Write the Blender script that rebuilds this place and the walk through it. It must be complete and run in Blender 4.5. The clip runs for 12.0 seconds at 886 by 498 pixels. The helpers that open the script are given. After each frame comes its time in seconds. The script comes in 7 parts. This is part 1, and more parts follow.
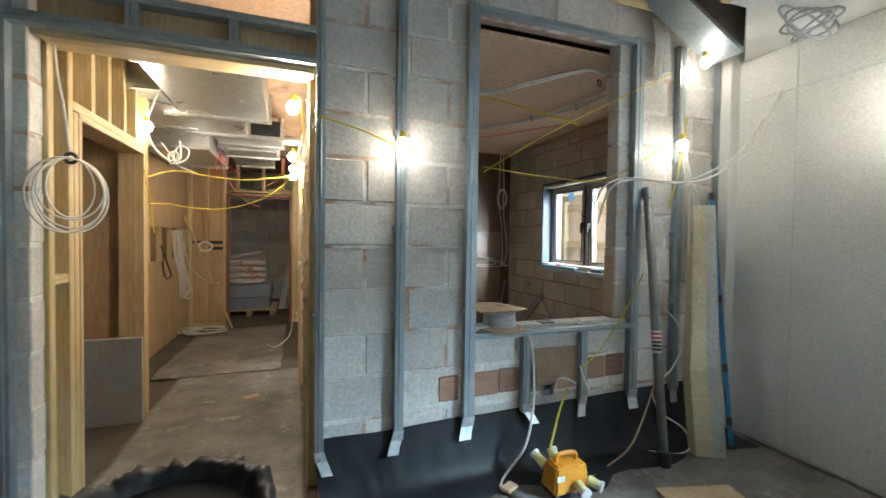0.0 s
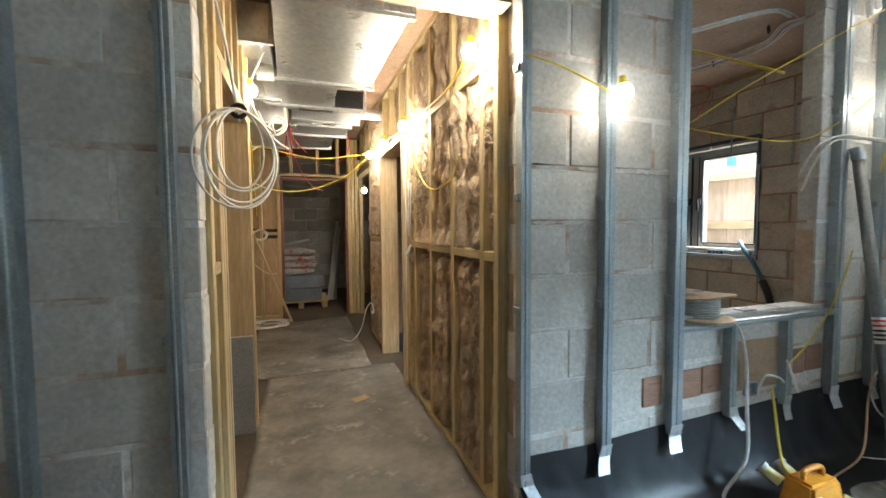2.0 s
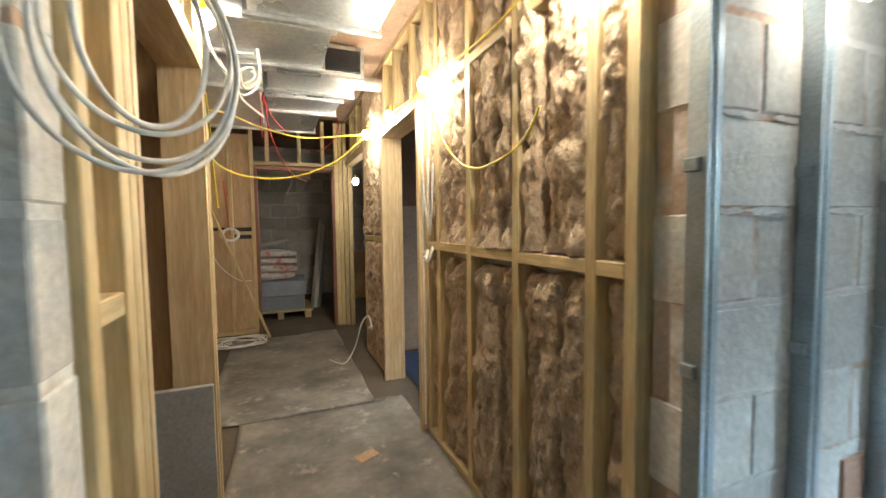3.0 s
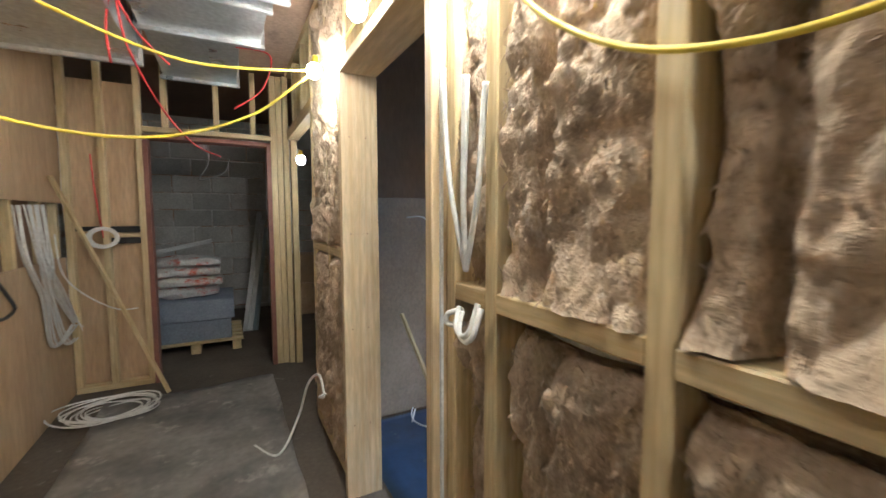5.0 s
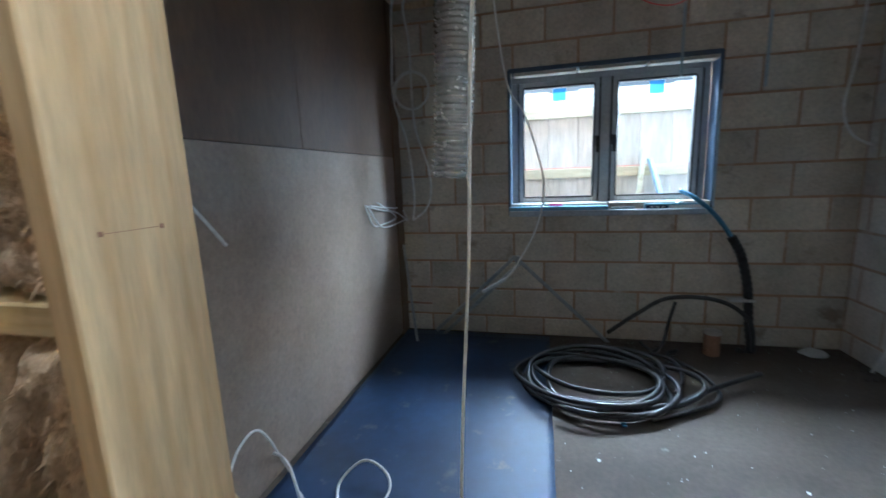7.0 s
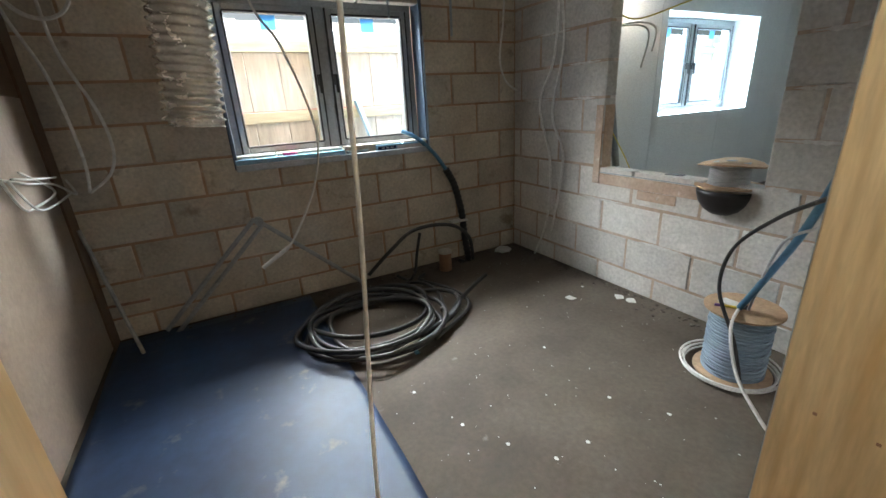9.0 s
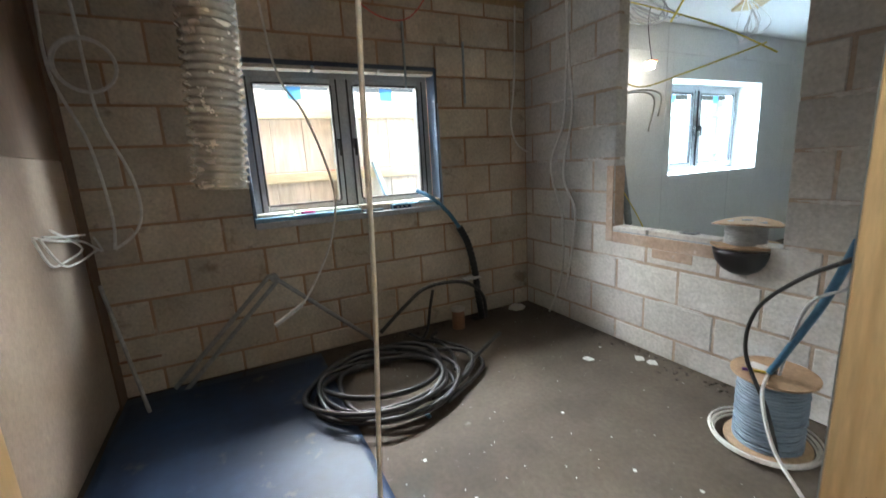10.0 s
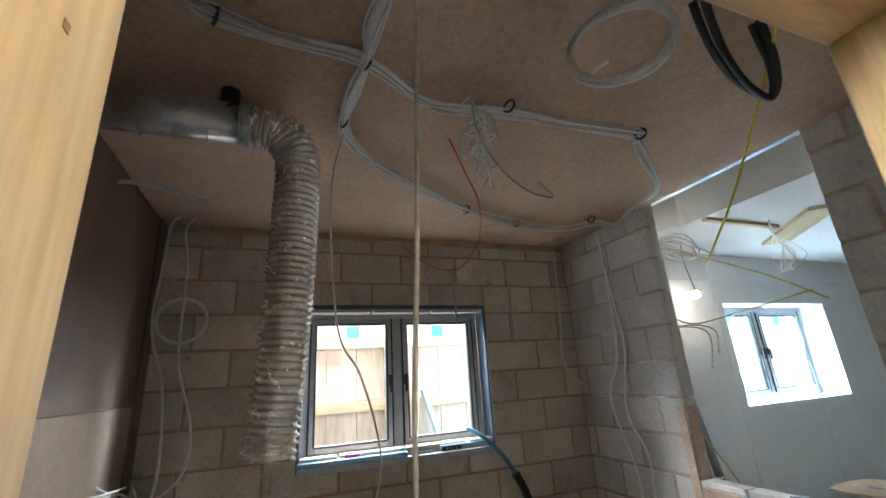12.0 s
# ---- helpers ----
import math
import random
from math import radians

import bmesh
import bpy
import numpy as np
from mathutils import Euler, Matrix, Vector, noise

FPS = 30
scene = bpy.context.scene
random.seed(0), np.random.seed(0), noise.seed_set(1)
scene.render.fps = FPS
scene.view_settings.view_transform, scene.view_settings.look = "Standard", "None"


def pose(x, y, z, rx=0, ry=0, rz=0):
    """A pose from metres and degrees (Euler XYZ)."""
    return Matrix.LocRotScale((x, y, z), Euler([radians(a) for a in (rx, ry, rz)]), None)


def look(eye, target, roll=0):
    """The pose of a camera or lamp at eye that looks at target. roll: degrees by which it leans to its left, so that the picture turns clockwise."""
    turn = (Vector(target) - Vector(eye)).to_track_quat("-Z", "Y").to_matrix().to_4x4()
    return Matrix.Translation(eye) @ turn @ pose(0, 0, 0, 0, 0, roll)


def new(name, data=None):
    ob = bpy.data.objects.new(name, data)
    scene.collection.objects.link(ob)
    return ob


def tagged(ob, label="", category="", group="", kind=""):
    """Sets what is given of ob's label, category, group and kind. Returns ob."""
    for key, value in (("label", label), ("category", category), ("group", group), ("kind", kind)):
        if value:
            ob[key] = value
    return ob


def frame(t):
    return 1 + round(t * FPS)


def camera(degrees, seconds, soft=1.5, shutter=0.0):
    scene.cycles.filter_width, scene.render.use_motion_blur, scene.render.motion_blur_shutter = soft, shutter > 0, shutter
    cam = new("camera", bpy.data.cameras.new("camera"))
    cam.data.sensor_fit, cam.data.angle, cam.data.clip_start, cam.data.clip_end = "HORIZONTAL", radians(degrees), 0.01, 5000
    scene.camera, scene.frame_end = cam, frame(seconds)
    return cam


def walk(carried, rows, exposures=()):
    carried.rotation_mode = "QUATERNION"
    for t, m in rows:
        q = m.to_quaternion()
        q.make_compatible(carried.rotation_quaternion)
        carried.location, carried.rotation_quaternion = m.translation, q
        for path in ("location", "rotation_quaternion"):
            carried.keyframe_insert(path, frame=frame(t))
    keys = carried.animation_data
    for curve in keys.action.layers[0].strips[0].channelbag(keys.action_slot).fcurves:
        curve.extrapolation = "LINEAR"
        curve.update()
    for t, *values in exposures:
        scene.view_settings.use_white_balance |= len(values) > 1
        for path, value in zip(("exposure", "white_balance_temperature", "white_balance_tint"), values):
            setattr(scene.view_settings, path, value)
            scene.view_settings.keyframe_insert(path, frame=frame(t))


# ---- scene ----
cam = camera(94.1, 12.0, 1.5, 0.35)
PATH = [
    (0, (0.023, -0.052, 1.316), (0.691, 1.833, 1.265), 0.8),
    (0.5, (-0.035, 0.004, 1.295), (0.504, 1.929, 1.234), 0.7),
    (1, (-0.332, 0.092, 1.251), (0.212, 2.014, 1.164), 0.3),
    (1.5, (-0.587, 0.253, 1.25), (-0.017, 2.168, 1.153), -0.2),
    (2, (-0.707, 0.627, 1.254), (-0.052, 2.514, 1.144), -0.4),
    (2.5, (-0.781, 1.026, 1.242), (-0.034, 2.877, 1.114), -0.4),
    (3, (-0.727, 1.446, 1.244), (0.019, 3.298, 1.124), -0.7),
    (3.5, (-0.674, 1.91, 1.238), (0.116, 3.743, 1.102), -0.7),
    (3.7, (-0.642, 2.079, 1.262), (0.157, 3.907, 1.111), -0.6),
    (5.3, (-0.391, 3.064, 1.306), (0.636, 4.773, 1.146), 0.3),
    (5.5, (-0.417, 3.266, 1.306), (0.744, 4.884, 1.123), 0.2),
    (6, (-0.397, 3.583, 1.297), (1.074, 4.924, 1.101), -0.3),
    (6.5, (-0.339, 3.908, 1.276), (1.41, 4.837, 0.997), -0.3),
    (7, (-0.26, 4.151, 1.276), (1.651, 4.623, 0.923), -2.3),
    (7.5, (-0.128, 4.296, 1.261), (1.818, 4.243, 0.801), -3.7),
    (7.7, (-0.067, 4.363, 1.245), (1.846, 4.077, 0.736), -4.1),
    (9.3, (-0.038, 4.506, 1.299), (1.623, 3.61, 0.638), -2.9),
    (9.5, (-0.038, 4.506, 1.299), (1.642, 3.614, 0.678), -2.9),
    (10, (-0.033, 4.504, 1.304), (1.722, 3.636, 0.896), -3.3),
    (10.5, (-0.027, 4.508, 1.368), (1.786, 3.674, 1.239), -3.4),
    (11, (-0.036, 4.501, 1.421), (1.793, 3.71, 1.591), -3.6),
    (11.5, (-0.041, 4.5, 1.461), (1.767, 3.758, 1.883), -3.7),
    (12, (-0.057, 4.503, 1.477), (1.723, 3.808, 2.068), -3.6),
]
EXPOSURES = [(0.0, 2.75, 6750, 8), (2.0, 2.85, 6750, 8), (3.0, 3.15, 6600, 7), (3.5, 2.9, 6400, 8), (5.5, 3.1, 5200, 5), (6.0, 3.05, 5000, 4), (6.5, 2.75, 4900, 3), (7.7, 2.6, 5200, 2), (9.3, 2.85, 6500, 7), (12.0, 2.9, 6300, 8)]
walk(cam, [(t, look(eye, target, roll)) for t, eye, target, roll in PATH], EXPOSURES)

# ---------------------------------------------------------------- world and sun
world = bpy.data.worlds.new("world")
scene.world = world
world.use_nodes = True
wn = world.node_tree
sky = wn.nodes.new("ShaderNodeTexSky")
sky.sky_type = "NISHITA"
sky.sun_disc = False
sky.sun_elevation = radians(38)
sky.sun_rotation = radians(60)
sky.air_density, sky.dust_density = 1.0, 3.0
wn.links.new(sky.outputs[0], wn.nodes["Background"].inputs[0])
wn.nodes["Background"].inputs[1].default_value = 0.0115

sun = new("sun", bpy.data.lights.new("sun", "SUN"))
sun.data.energy, sun.data.angle, sun.data.color = 0.15, radians(14), (1.0, 0.96, 0.9)
sun.matrix_world = look((8, 4, 9), (4, 3, 0))


def sky_light(name, y, w, power, tone):
    """The sky above the fence, as it shines down through a window."""
    ob = new(name, bpy.data.lights.new(name, "AREA"))
    ob.data.shape, ob.data.size, ob.data.size_y = "RECTANGLE", w, 0.55
    ob.data.energy, ob.data.color = power, tone
    ob.matrix_world = look((4.25, y, 2.50), (1.6, y, 0.6))
    return ob


sky_light("sky_light_room", 3.75, 2.2, 44, (0.93, 0.96, 1.0))
sky_light("sky_light_living", -0.5, 1.7, 215, (0.56, 0.78, 1.0))
# Added lamp, out of view, that brightens the plywood wall through the window.
side = new("fill_lamp_side_yard", bpy.data.lights.new("fill_lamp_side_yard", "AREA"))
side.data.shape, side.data.size, side.data.size_y = "RECTANGLE", 0.9, 0.8
side.data.spread = radians(58)
side.data.energy, side.data.color = 5.5, (0.84, 0.92, 1.0)
side.matrix_world = look((3.78, 1.75, 1.95), (2.3, 4.9, 0.75))

# ---------------------------------------------------------------- materials
MATS = {}


def material(name, c1, c2, scale=3.0, rough=0.7, metal=0.0, bump=0.15, fine=60.0, rand=0.0, stretch=(1, 1, 1), c3=None, amount=0.0,
             spot=12.0, emit=None, rough_var=0.12, world_space=False, relief=0.004):
    """Two colours mixed by a broad noise, a third in patches, a fine grain in colour and relief."""
    if name in MATS:
        return MATS[name]
    m = bpy.data.materials.new(name)
    m.use_nodes = True
    n, l = m.node_tree.nodes, m.node_tree.links
    b = n["Principled BSDF"]
    b.inputs["Metallic"].default_value = metal
    tc = n.new("ShaderNodeTexCoord")
    mp = n.new("ShaderNodeMapping")
    mp.inputs["Scale"].default_value = stretch
    if world_space:
        geo = n.new("ShaderNodeNewGeometry")
        l.new(geo.outputs["Position"], mp.inputs[0])
    else:
        l.new(tc.outputs["Object"], mp.inputs[0])
    info = n.new("ShaderNodeObjectInfo")
    off = n.new("ShaderNodeMath")
    off.operation = "MULTIPLY"
    off.inputs[1].default_value = 0.0 if world_space else 37.0
    l.new(info.outputs["Random"], off.inputs[0])

    def noise_node(sc, detail=4.0, rough_=0.6):
        t = n.new("ShaderNodeTexNoise")
        t.noise_dimensions = "4D"
        t.inputs["Scale"].default_value = sc
        t.inputs["Detail"].default_value = detail
        t.inputs["Roughness"].default_value = rough_
        l.new(mp.outputs[0], t.inputs["Vector"])
        l.new(off.outputs[0], t.inputs["W"])
        return t

    broad, grain = noise_node(scale), noise_node(fine, 3.0)
    ramp = n.new("ShaderNodeValToRGB")
    ramp.color_ramp.elements[0].position, ramp.color_ramp.elements[1].position = 0.32, 0.68
    ramp.color_ramp.elements[0].color, ramp.color_ramp.elements[1].color = (*c1, 1), (*c2, 1)
    l.new(broad.outputs["Fac"], ramp.inputs[0])
    col = ramp.outputs[0]
    if c3 is not None:
        patch = noise_node(spot, 5.0, 0.65)
        pr = n.new("ShaderNodeValToRGB")
        pr.color_ramp.elements[0].position, pr.color_ramp.elements[1].position = 0.68 - amount, 0.76 - amount * 0.8
        l.new(patch.outputs["Fac"], pr.inputs[0])
        mx = n.new("ShaderNodeMix")
        mx.data_type = "RGBA"
        l.new(pr.outputs[0], mx.inputs[0])
        l.new(col, mx.inputs[6])
        mx.inputs[7].default_value = (*c3, 1)
        col = mx.outputs[2]
    mr = n.new("ShaderNodeMapRange")
    mr.inputs[1].default_value, mr.inputs[2].default_value = 0.3, 0.7
    mr.inputs[3].default_value, mr.inputs[4].default_value = 0.82, 1.14
    l.new(grain.outputs["Fac"], mr.inputs[0])
    val = mr.outputs[0]
    if rand:
        rr = n.new("ShaderNodeMapRange")
        rr.inputs[3].default_value, rr.inputs[4].default_value = 1 - rand, 1 + rand
        l.new(info.outputs["Random"], rr.inputs[0])
        mu = n.new("ShaderNodeMath")
        mu.operation = "MULTIPLY"
        l.new(val, mu.inputs[0])
        l.new(rr.outputs[0], mu.inputs[1])
        val = mu.outputs[0]
    sc_ = n.new("ShaderNodeVectorMath")
    sc_.operation = "SCALE"
    l.new(col, sc_.inputs[0])
    l.new(val, sc_.inputs["Scale"])
    l.new(sc_.outputs[0], b.inputs["Base Color"])
    rg = n.new("ShaderNodeMapRange")
    rg.inputs[3].default_value, rg.inputs[4].default_value = max(0.03, rough - rough_var), min(1.0, rough + rough_var)
    l.new(broad.outputs["Fac"], rg.inputs[0])
    l.new(rg.outputs[0], b.inputs["Roughness"])
    if bump:
        bp = n.new("ShaderNodeBump")
        bp.inputs["Strength"].default_value = bump
        bp.inputs["Distance"].default_value = relief
        l.new(grain.outputs["Fac"], bp.inputs["Height"])
        l.new(bp.outputs[0], b.inputs["Normal"])
    if emit:
        b.inputs["Emission Color"].default_value = (*emit[0], 1)
        b.inputs["Emission Strength"].default_value = emit[1]
    MATS[name] = m
    return m


AX = {"x": (0.12, 1, 1), "y": (1, 0.12, 1), "z": (1, 1, 0.12)}


def timber(axis):
    return material("timber_" + axis, (0.50, 0.375, 0.185), (0.65, 0.525, 0.31), 14, 0.62, 0, 0.12, 90, 0.10, AX[axis], (0.34, 0.20, 0.08), 0.06, 9)


def lining_wood(axis):
    return material("lining_" + axis, (0.52, 0.37, 0.20), (0.68, 0.54, 0.34), 17, 0.5, 0, 0.08, 80, 0.06, AX[axis], (0.46, 0.25, 0.10), 0.075, 7)


def add_rings(m, axis, spacing, strength, dark, seed=0.0):
    """Growth rings cut lengthwise: wavering lines along the board."""
    n, l = m.node_tree.nodes, m.node_tree.links
    b = n["Principled BSDF"]
    src = b.inputs["Base Color"].links[0].from_socket
    tc, mp, info = n.new("ShaderNodeTexCoord"), n.new("ShaderNodeMapping"), n.new("ShaderNodeObjectInfo")
    k = "xyz".index(axis)
    stretch = [1.0, 1.0, 1.0]
    stretch[k] = 0.06
    mp.inputs["Scale"].default_value = stretch
    shift = n.new("ShaderNodeVectorMath")
    shift.operation = "MULTIPLY_ADD"
    shift.inputs[1].default_value = (0.06, 0.05, 0.3)
    shift.inputs[2].default_value = (0.03 + seed, 0.05, 0.04)
    l.new(info.outputs["Random"], shift.inputs[0])
    add = n.new("ShaderNodeVectorMath")
    l.new(tc.outputs["Object"], mp.inputs[0])
    l.new(mp.outputs[0], add.inputs[0])
    l.new(shift.outputs[0], add.inputs[1])
    w = n.new("ShaderNodeTexWave")
    w.wave_type, w.rings_direction = "RINGS", axis.upper()
    w.inputs["Scale"].default_value = 0.314 / spacing
    w.inputs["Distortion"].default_value = 7.0
    w.inputs["Detail"].default_value = 2.5
    w.inputs["Detail Scale"].default_value = 0.22
    l.new(add.outputs[0], w.inputs["Vector"])
    sharp = n.new("ShaderNodeMath")
    sharp.operation = "POWER"
    sharp.inputs[1].default_value = 2.6
    l.new(w.outputs["Fac"], sharp.inputs[0])
    amt = n.new("ShaderNodeMath")
    amt.operation = "MULTIPLY"
    amt.inputs[1].default_value = strength
    l.new(sharp.outputs[0], amt.inputs[0])
    mx = n.new("ShaderNodeMix")
    mx.data_type = "RGBA"
    l.new(amt.outputs[0], mx.inputs[0])
    l.new(src, mx.inputs[6])
    mx.inputs[7].default_value = (*dark, 1)
    l.new(mx.outputs[2], b.inputs["Base Color"])


for axis in "xyz":
    add_rings(lining_wood(axis), axis, 0.024, 0.34, (0.50, 0.31, 0.14))
    add_rings(timber(axis), axis, 0.017, 0.26, (0.42, 0.27, 0.10), 0.02)

BLOCK = material("concrete_block", (0.50, 0.48, 0.445), (0.66, 0.64, 0.605), 3.2, 0.9, 0, 0.7, 55, 0.16, c3=(0.55, 0.53, 0.49), amount=0.08, spot=7)
MORTAR = material("mortar", (0.42, 0.27, 0.18), (0.52, 0.40, 0.31), 5, 0.95, 0, 0.6, 60, c3=(0.72, 0.70, 0.67), amount=0.25, spot=4)
# Warmer block copy: the room's warm bounced light is put into its colour.
BLOCK_WARM = material("warm_concrete_block", (0.47, 0.41, 0.32), (0.66, 0.60, 0.50), 3.2, 0.9, 0, 0.7, 55, 0.16, c3=(0.34, 0.28, 0.21), amount=0.09, spot=5)
MORTAR_ORANGE = material("orange_mortar", (0.34, 0.20, 0.115), (0.46, 0.32, 0.21), 5, 0.95, 0, 0.6, 60, c3=(0.55, 0.46, 0.38), amount=0.08, spot=4)
MORTAR_TAN = material("tan_mortar", (0.38, 0.28, 0.20), (0.51, 0.41, 0.33), 5, 0.95, 0, 0.6, 60, c3=(0.58, 0.52, 0.46), amount=0.12, spot=4)
BRICK = material("clay_brick", (0.27, 0.145, 0.095), (0.39, 0.235, 0.165), 9, 0.85, 0, 0.4, 80, 0.15, (0.35, 1, 1.6), (0.20, 0.10, 0.065), 0.05, 14)
CONCRETE = material("concrete_floor", (0.068, 0.053, 0.040), (0.138, 0.112, 0.085), 1.7, 0.9, 0, 0.25, 40, c3=(0.24, 0.22, 0.19), amount=0.05, spot=6, world_space=True)
MEMBRANE = material("damp_membrane", (0.010, 0.0115, 0.015), (0.024, 0.026, 0.03), 3, 0.5, 0, 0.12, 25, c3=(0.10, 0.10, 0.10), amount=0.03, spot=6, world_space=True)
MEMBRANE.node_tree.nodes["Principled BSDF"].inputs["Specular IOR Level"].default_value = 0.3
SHEET = material("floor_sheet", (0.075, 0.070, 0.066), (0.30, 0.275, 0.245), 2.6, 0.5, 0, 0.2, 22, c3=(0.36, 0.325, 0.28), amount=0.11, spot=5.5, world_space=True)
BLUE_SHEET = material("blue_sheet", (0.010, 0.022, 0.056), (0.024, 0.058, 0.135), 1.9, 0.54, 0, 0.2, 14, c3=(0.10, 0.11, 0.12), amount=0.09, spot=5, world_space=True)
GYPSUM = material("plasterboard", (0.66, 0.66, 0.645), (0.73, 0.73, 0.71), 1.2, 0.85, 0, 0.04, 90, c3=(0.55, 0.53, 0.50), amount=0.03, spot=2, world_space=True)
PLASTER_PINK = material("pink_plaster", (0.46, 0.305, 0.205), (0.61, 0.435, 0.315), 1.3, 0.85, 0, 0.10, 50, c3=(0.30, 0.205, 0.15), amount=0.08, spot=2.2, world_space=True)
PLY = material("plywood", (0.44, 0.29, 0.16), (0.56, 0.40, 0.24), 5, 0.6, 0, 0.08, 60, 0.08, (1, 1, 0.15), (0.33, 0.17, 0.07), 0.04, 5)
PLY_DUSTY = material("smooth_plywood", (0.235, 0.17, 0.12), (0.33, 0.255, 0.195), 2.2, 0.30, 0, 0.05, 60, 0.0, (1, 1, 0.8), (0.10, 0.07, 0.05), -0.005, 8, rough_var=0.06)
# Darker copy of the brown plywood: the upper wall's dimness put into the colour.
PLY_ROOM = material("shaded_plywood", (0.105, 0.061, 0.034), (0.165, 0.097, 0.055), 3, 0.5, 0, 0.08, 60, 0.05, (1, 1, 0.3), (0.09, 0.05, 0.03), 0.06, 4)
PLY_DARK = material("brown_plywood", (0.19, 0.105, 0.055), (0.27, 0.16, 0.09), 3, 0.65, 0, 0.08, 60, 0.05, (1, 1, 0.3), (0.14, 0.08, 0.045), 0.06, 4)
STEEL = material("galvanised_steel", (0.30, 0.36, 0.40), (0.43, 0.48, 0.51), 7, 0.42, 0.75, 0.04, 120, 0.05)
DUCT = material("duct_steel", (0.55, 0.57, 0.58), (0.70, 0.72, 0.73), 2.5, 0.30, 0.85, 0.03, 40, 0.06, c3=(0.48, 0.50, 0.52), amount=0.05, spot=7)
FOIL = material("foil", (0.80, 0.78, 0.74), (0.93, 0.91, 0.87), 24, 0.25, 0.70, 0.9, 55, relief=0.006)
WOOL = material("mineral_wool", (0.33, 0.24, 0.16), (0.56, 0.43, 0.30), 16, 0.98, 0, 1.0, 130, 0.08, (1, 1, 0.6), (0.62, 0.52, 0.41), 0.10, 26, relief=0.010)
CABLE_W = material("white_cable", (0.72, 0.71, 0.67), (0.80, 0.79, 0.76), 5, 0.45, 0, 0.0, 50)
CABLE_GREY = material("grey_cable", (0.38, 0.39, 0.39), (0.48, 0.49, 0.49), 5, 0.5, 0, 0.0, 50)
CABLE_Y = material("yellow_cable", (0.62, 0.47, 0.03), (0.72, 0.56, 0.06), 5, 0.45, 0, 0.0, 50)
CABLE_R = material("red_cable", (0.55, 0.03, 0.035), (0.65, 0.05, 0.05), 5, 0.45, 0, 0.0, 50)
CABLE_K = material("black_cable", (0.022, 0.022, 0.023), (0.048, 0.047, 0.046), 8, 0.46, 0, 0.1, 50, c3=(0.17, 0.155, 0.135), amount=0.08, spot=9)
PIPE_BLUE = material("blue_pipe", (0.05, 0.17, 0.30), (0.08, 0.22, 0.36), 5, 0.4, 0, 0.0, 50)
BLACK = material("black_plastic", (0.012, 0.012, 0.013), (0.022, 0.022, 0.024), 6, 0.35, 0, 0.05, 50)
FRAME_GREY = material("grey_aluminium", (0.40, 0.42, 0.44), (0.48, 0.50, 0.52), 4, 0.35, 0.3, 0.02, 80)
FRAME_DARK = material("dark_frame", (0.018, 0.022, 0.030), (0.03, 0.036, 0.046), 4, 0.35, 0.0, 0.02, 80)
FENCE = material("fence_timber", (0.40, 0.385, 0.35), (0.52, 0.505, 0.47), 7, 0.8, 0, 0.2, 40, 0.08, (1, 1, 0.12), (0.33, 0.28, 0.22), 0.07, 6)
GROUND = material("yard_ground", (0.16, 0.14, 0.12), (0.26, 0.24, 0.21), 0.7, 0.95, 0, 0.3, 12, world_space=True)
BULB = material("lit_bulb", (0.9, 0.85, 0.75), (0.9, 0.85, 0.75), 1, 0.4, 0, 0.0, 1, emit=((1.0, 0.91, 0.76), 84.0))
BULB_COOL = material("lit_bulb_daylight", (0.9, 0.9, 0.9), (0.9, 0.9, 0.9), 1, 0.4, 0, 0.0, 1, emit=((1.0, 0.94, 0.84), 11.0))
BULB_SOFT = material("lit_bulb_soft", (0.9, 0.85, 0.75), (0.9, 0.85, 0.75), 1, 0.4, 0, 0.0, 1, emit=((1.0, 0.91, 0.76), 26.0))
BULB_DIM = material("dim_bulb", (0.9, 0.9, 0.9), (0.9, 0.9, 0.9), 1, 0.4, 0, 0.0, 1, emit=((1.0, 0.94, 0.85), 22.0))


def glass_material():
    m = bpy.data.materials.new("clear_glass")
    m.use_nodes = True
    b = m.node_tree.nodes["Principled BSDF"]
    b.inputs["Base Color"].default_value = (0.95, 0.98, 0.98, 1)
    b.inputs["Roughness"].default_value = 0.02
    b.inputs["IOR"].default_value = 1.01
    b.inputs["Transmission Weight"].default_value = 1.0
    return m


GLASS = glass_material()

# ---------------------------------------------------------------- builders
HULLS = {}


def hull_mesh(w, d, h, ch):
    """A box with chamfered edges round its centre; alike boxes share one mesh."""
    key = (round(w, 3), round(d, 3), round(h, 3), ch)
    if key not in HULLS:
        bm = bmesh.new()
        a = (w / 2, d / 2, h / 2)
        c = min(ch, 0.3 * min(w, d, h))
        for sx in (-1, 1):
            for sy in (-1, 1):
                for sz in (-1, 1):
                    s = (sx, sy, sz)
                    for full in range(3):
                        bm.verts.new([s[i] * (a[i] if i == full else a[i] - c) for i in range(3)])
        bmesh.ops.convex_hull(bm, input=bm.verts)
        me = bpy.data.meshes.new("box")
        bm.to_mesh(me)
        bm.free()
        HULLS[key] = me
    return HULLS[key]


MESH_MAT = {}


def world_place(ob):
    v = Vector((0, 0, 0))
    while ob is not None:
        v = v + ob.location
        ob = ob.parent
    return v


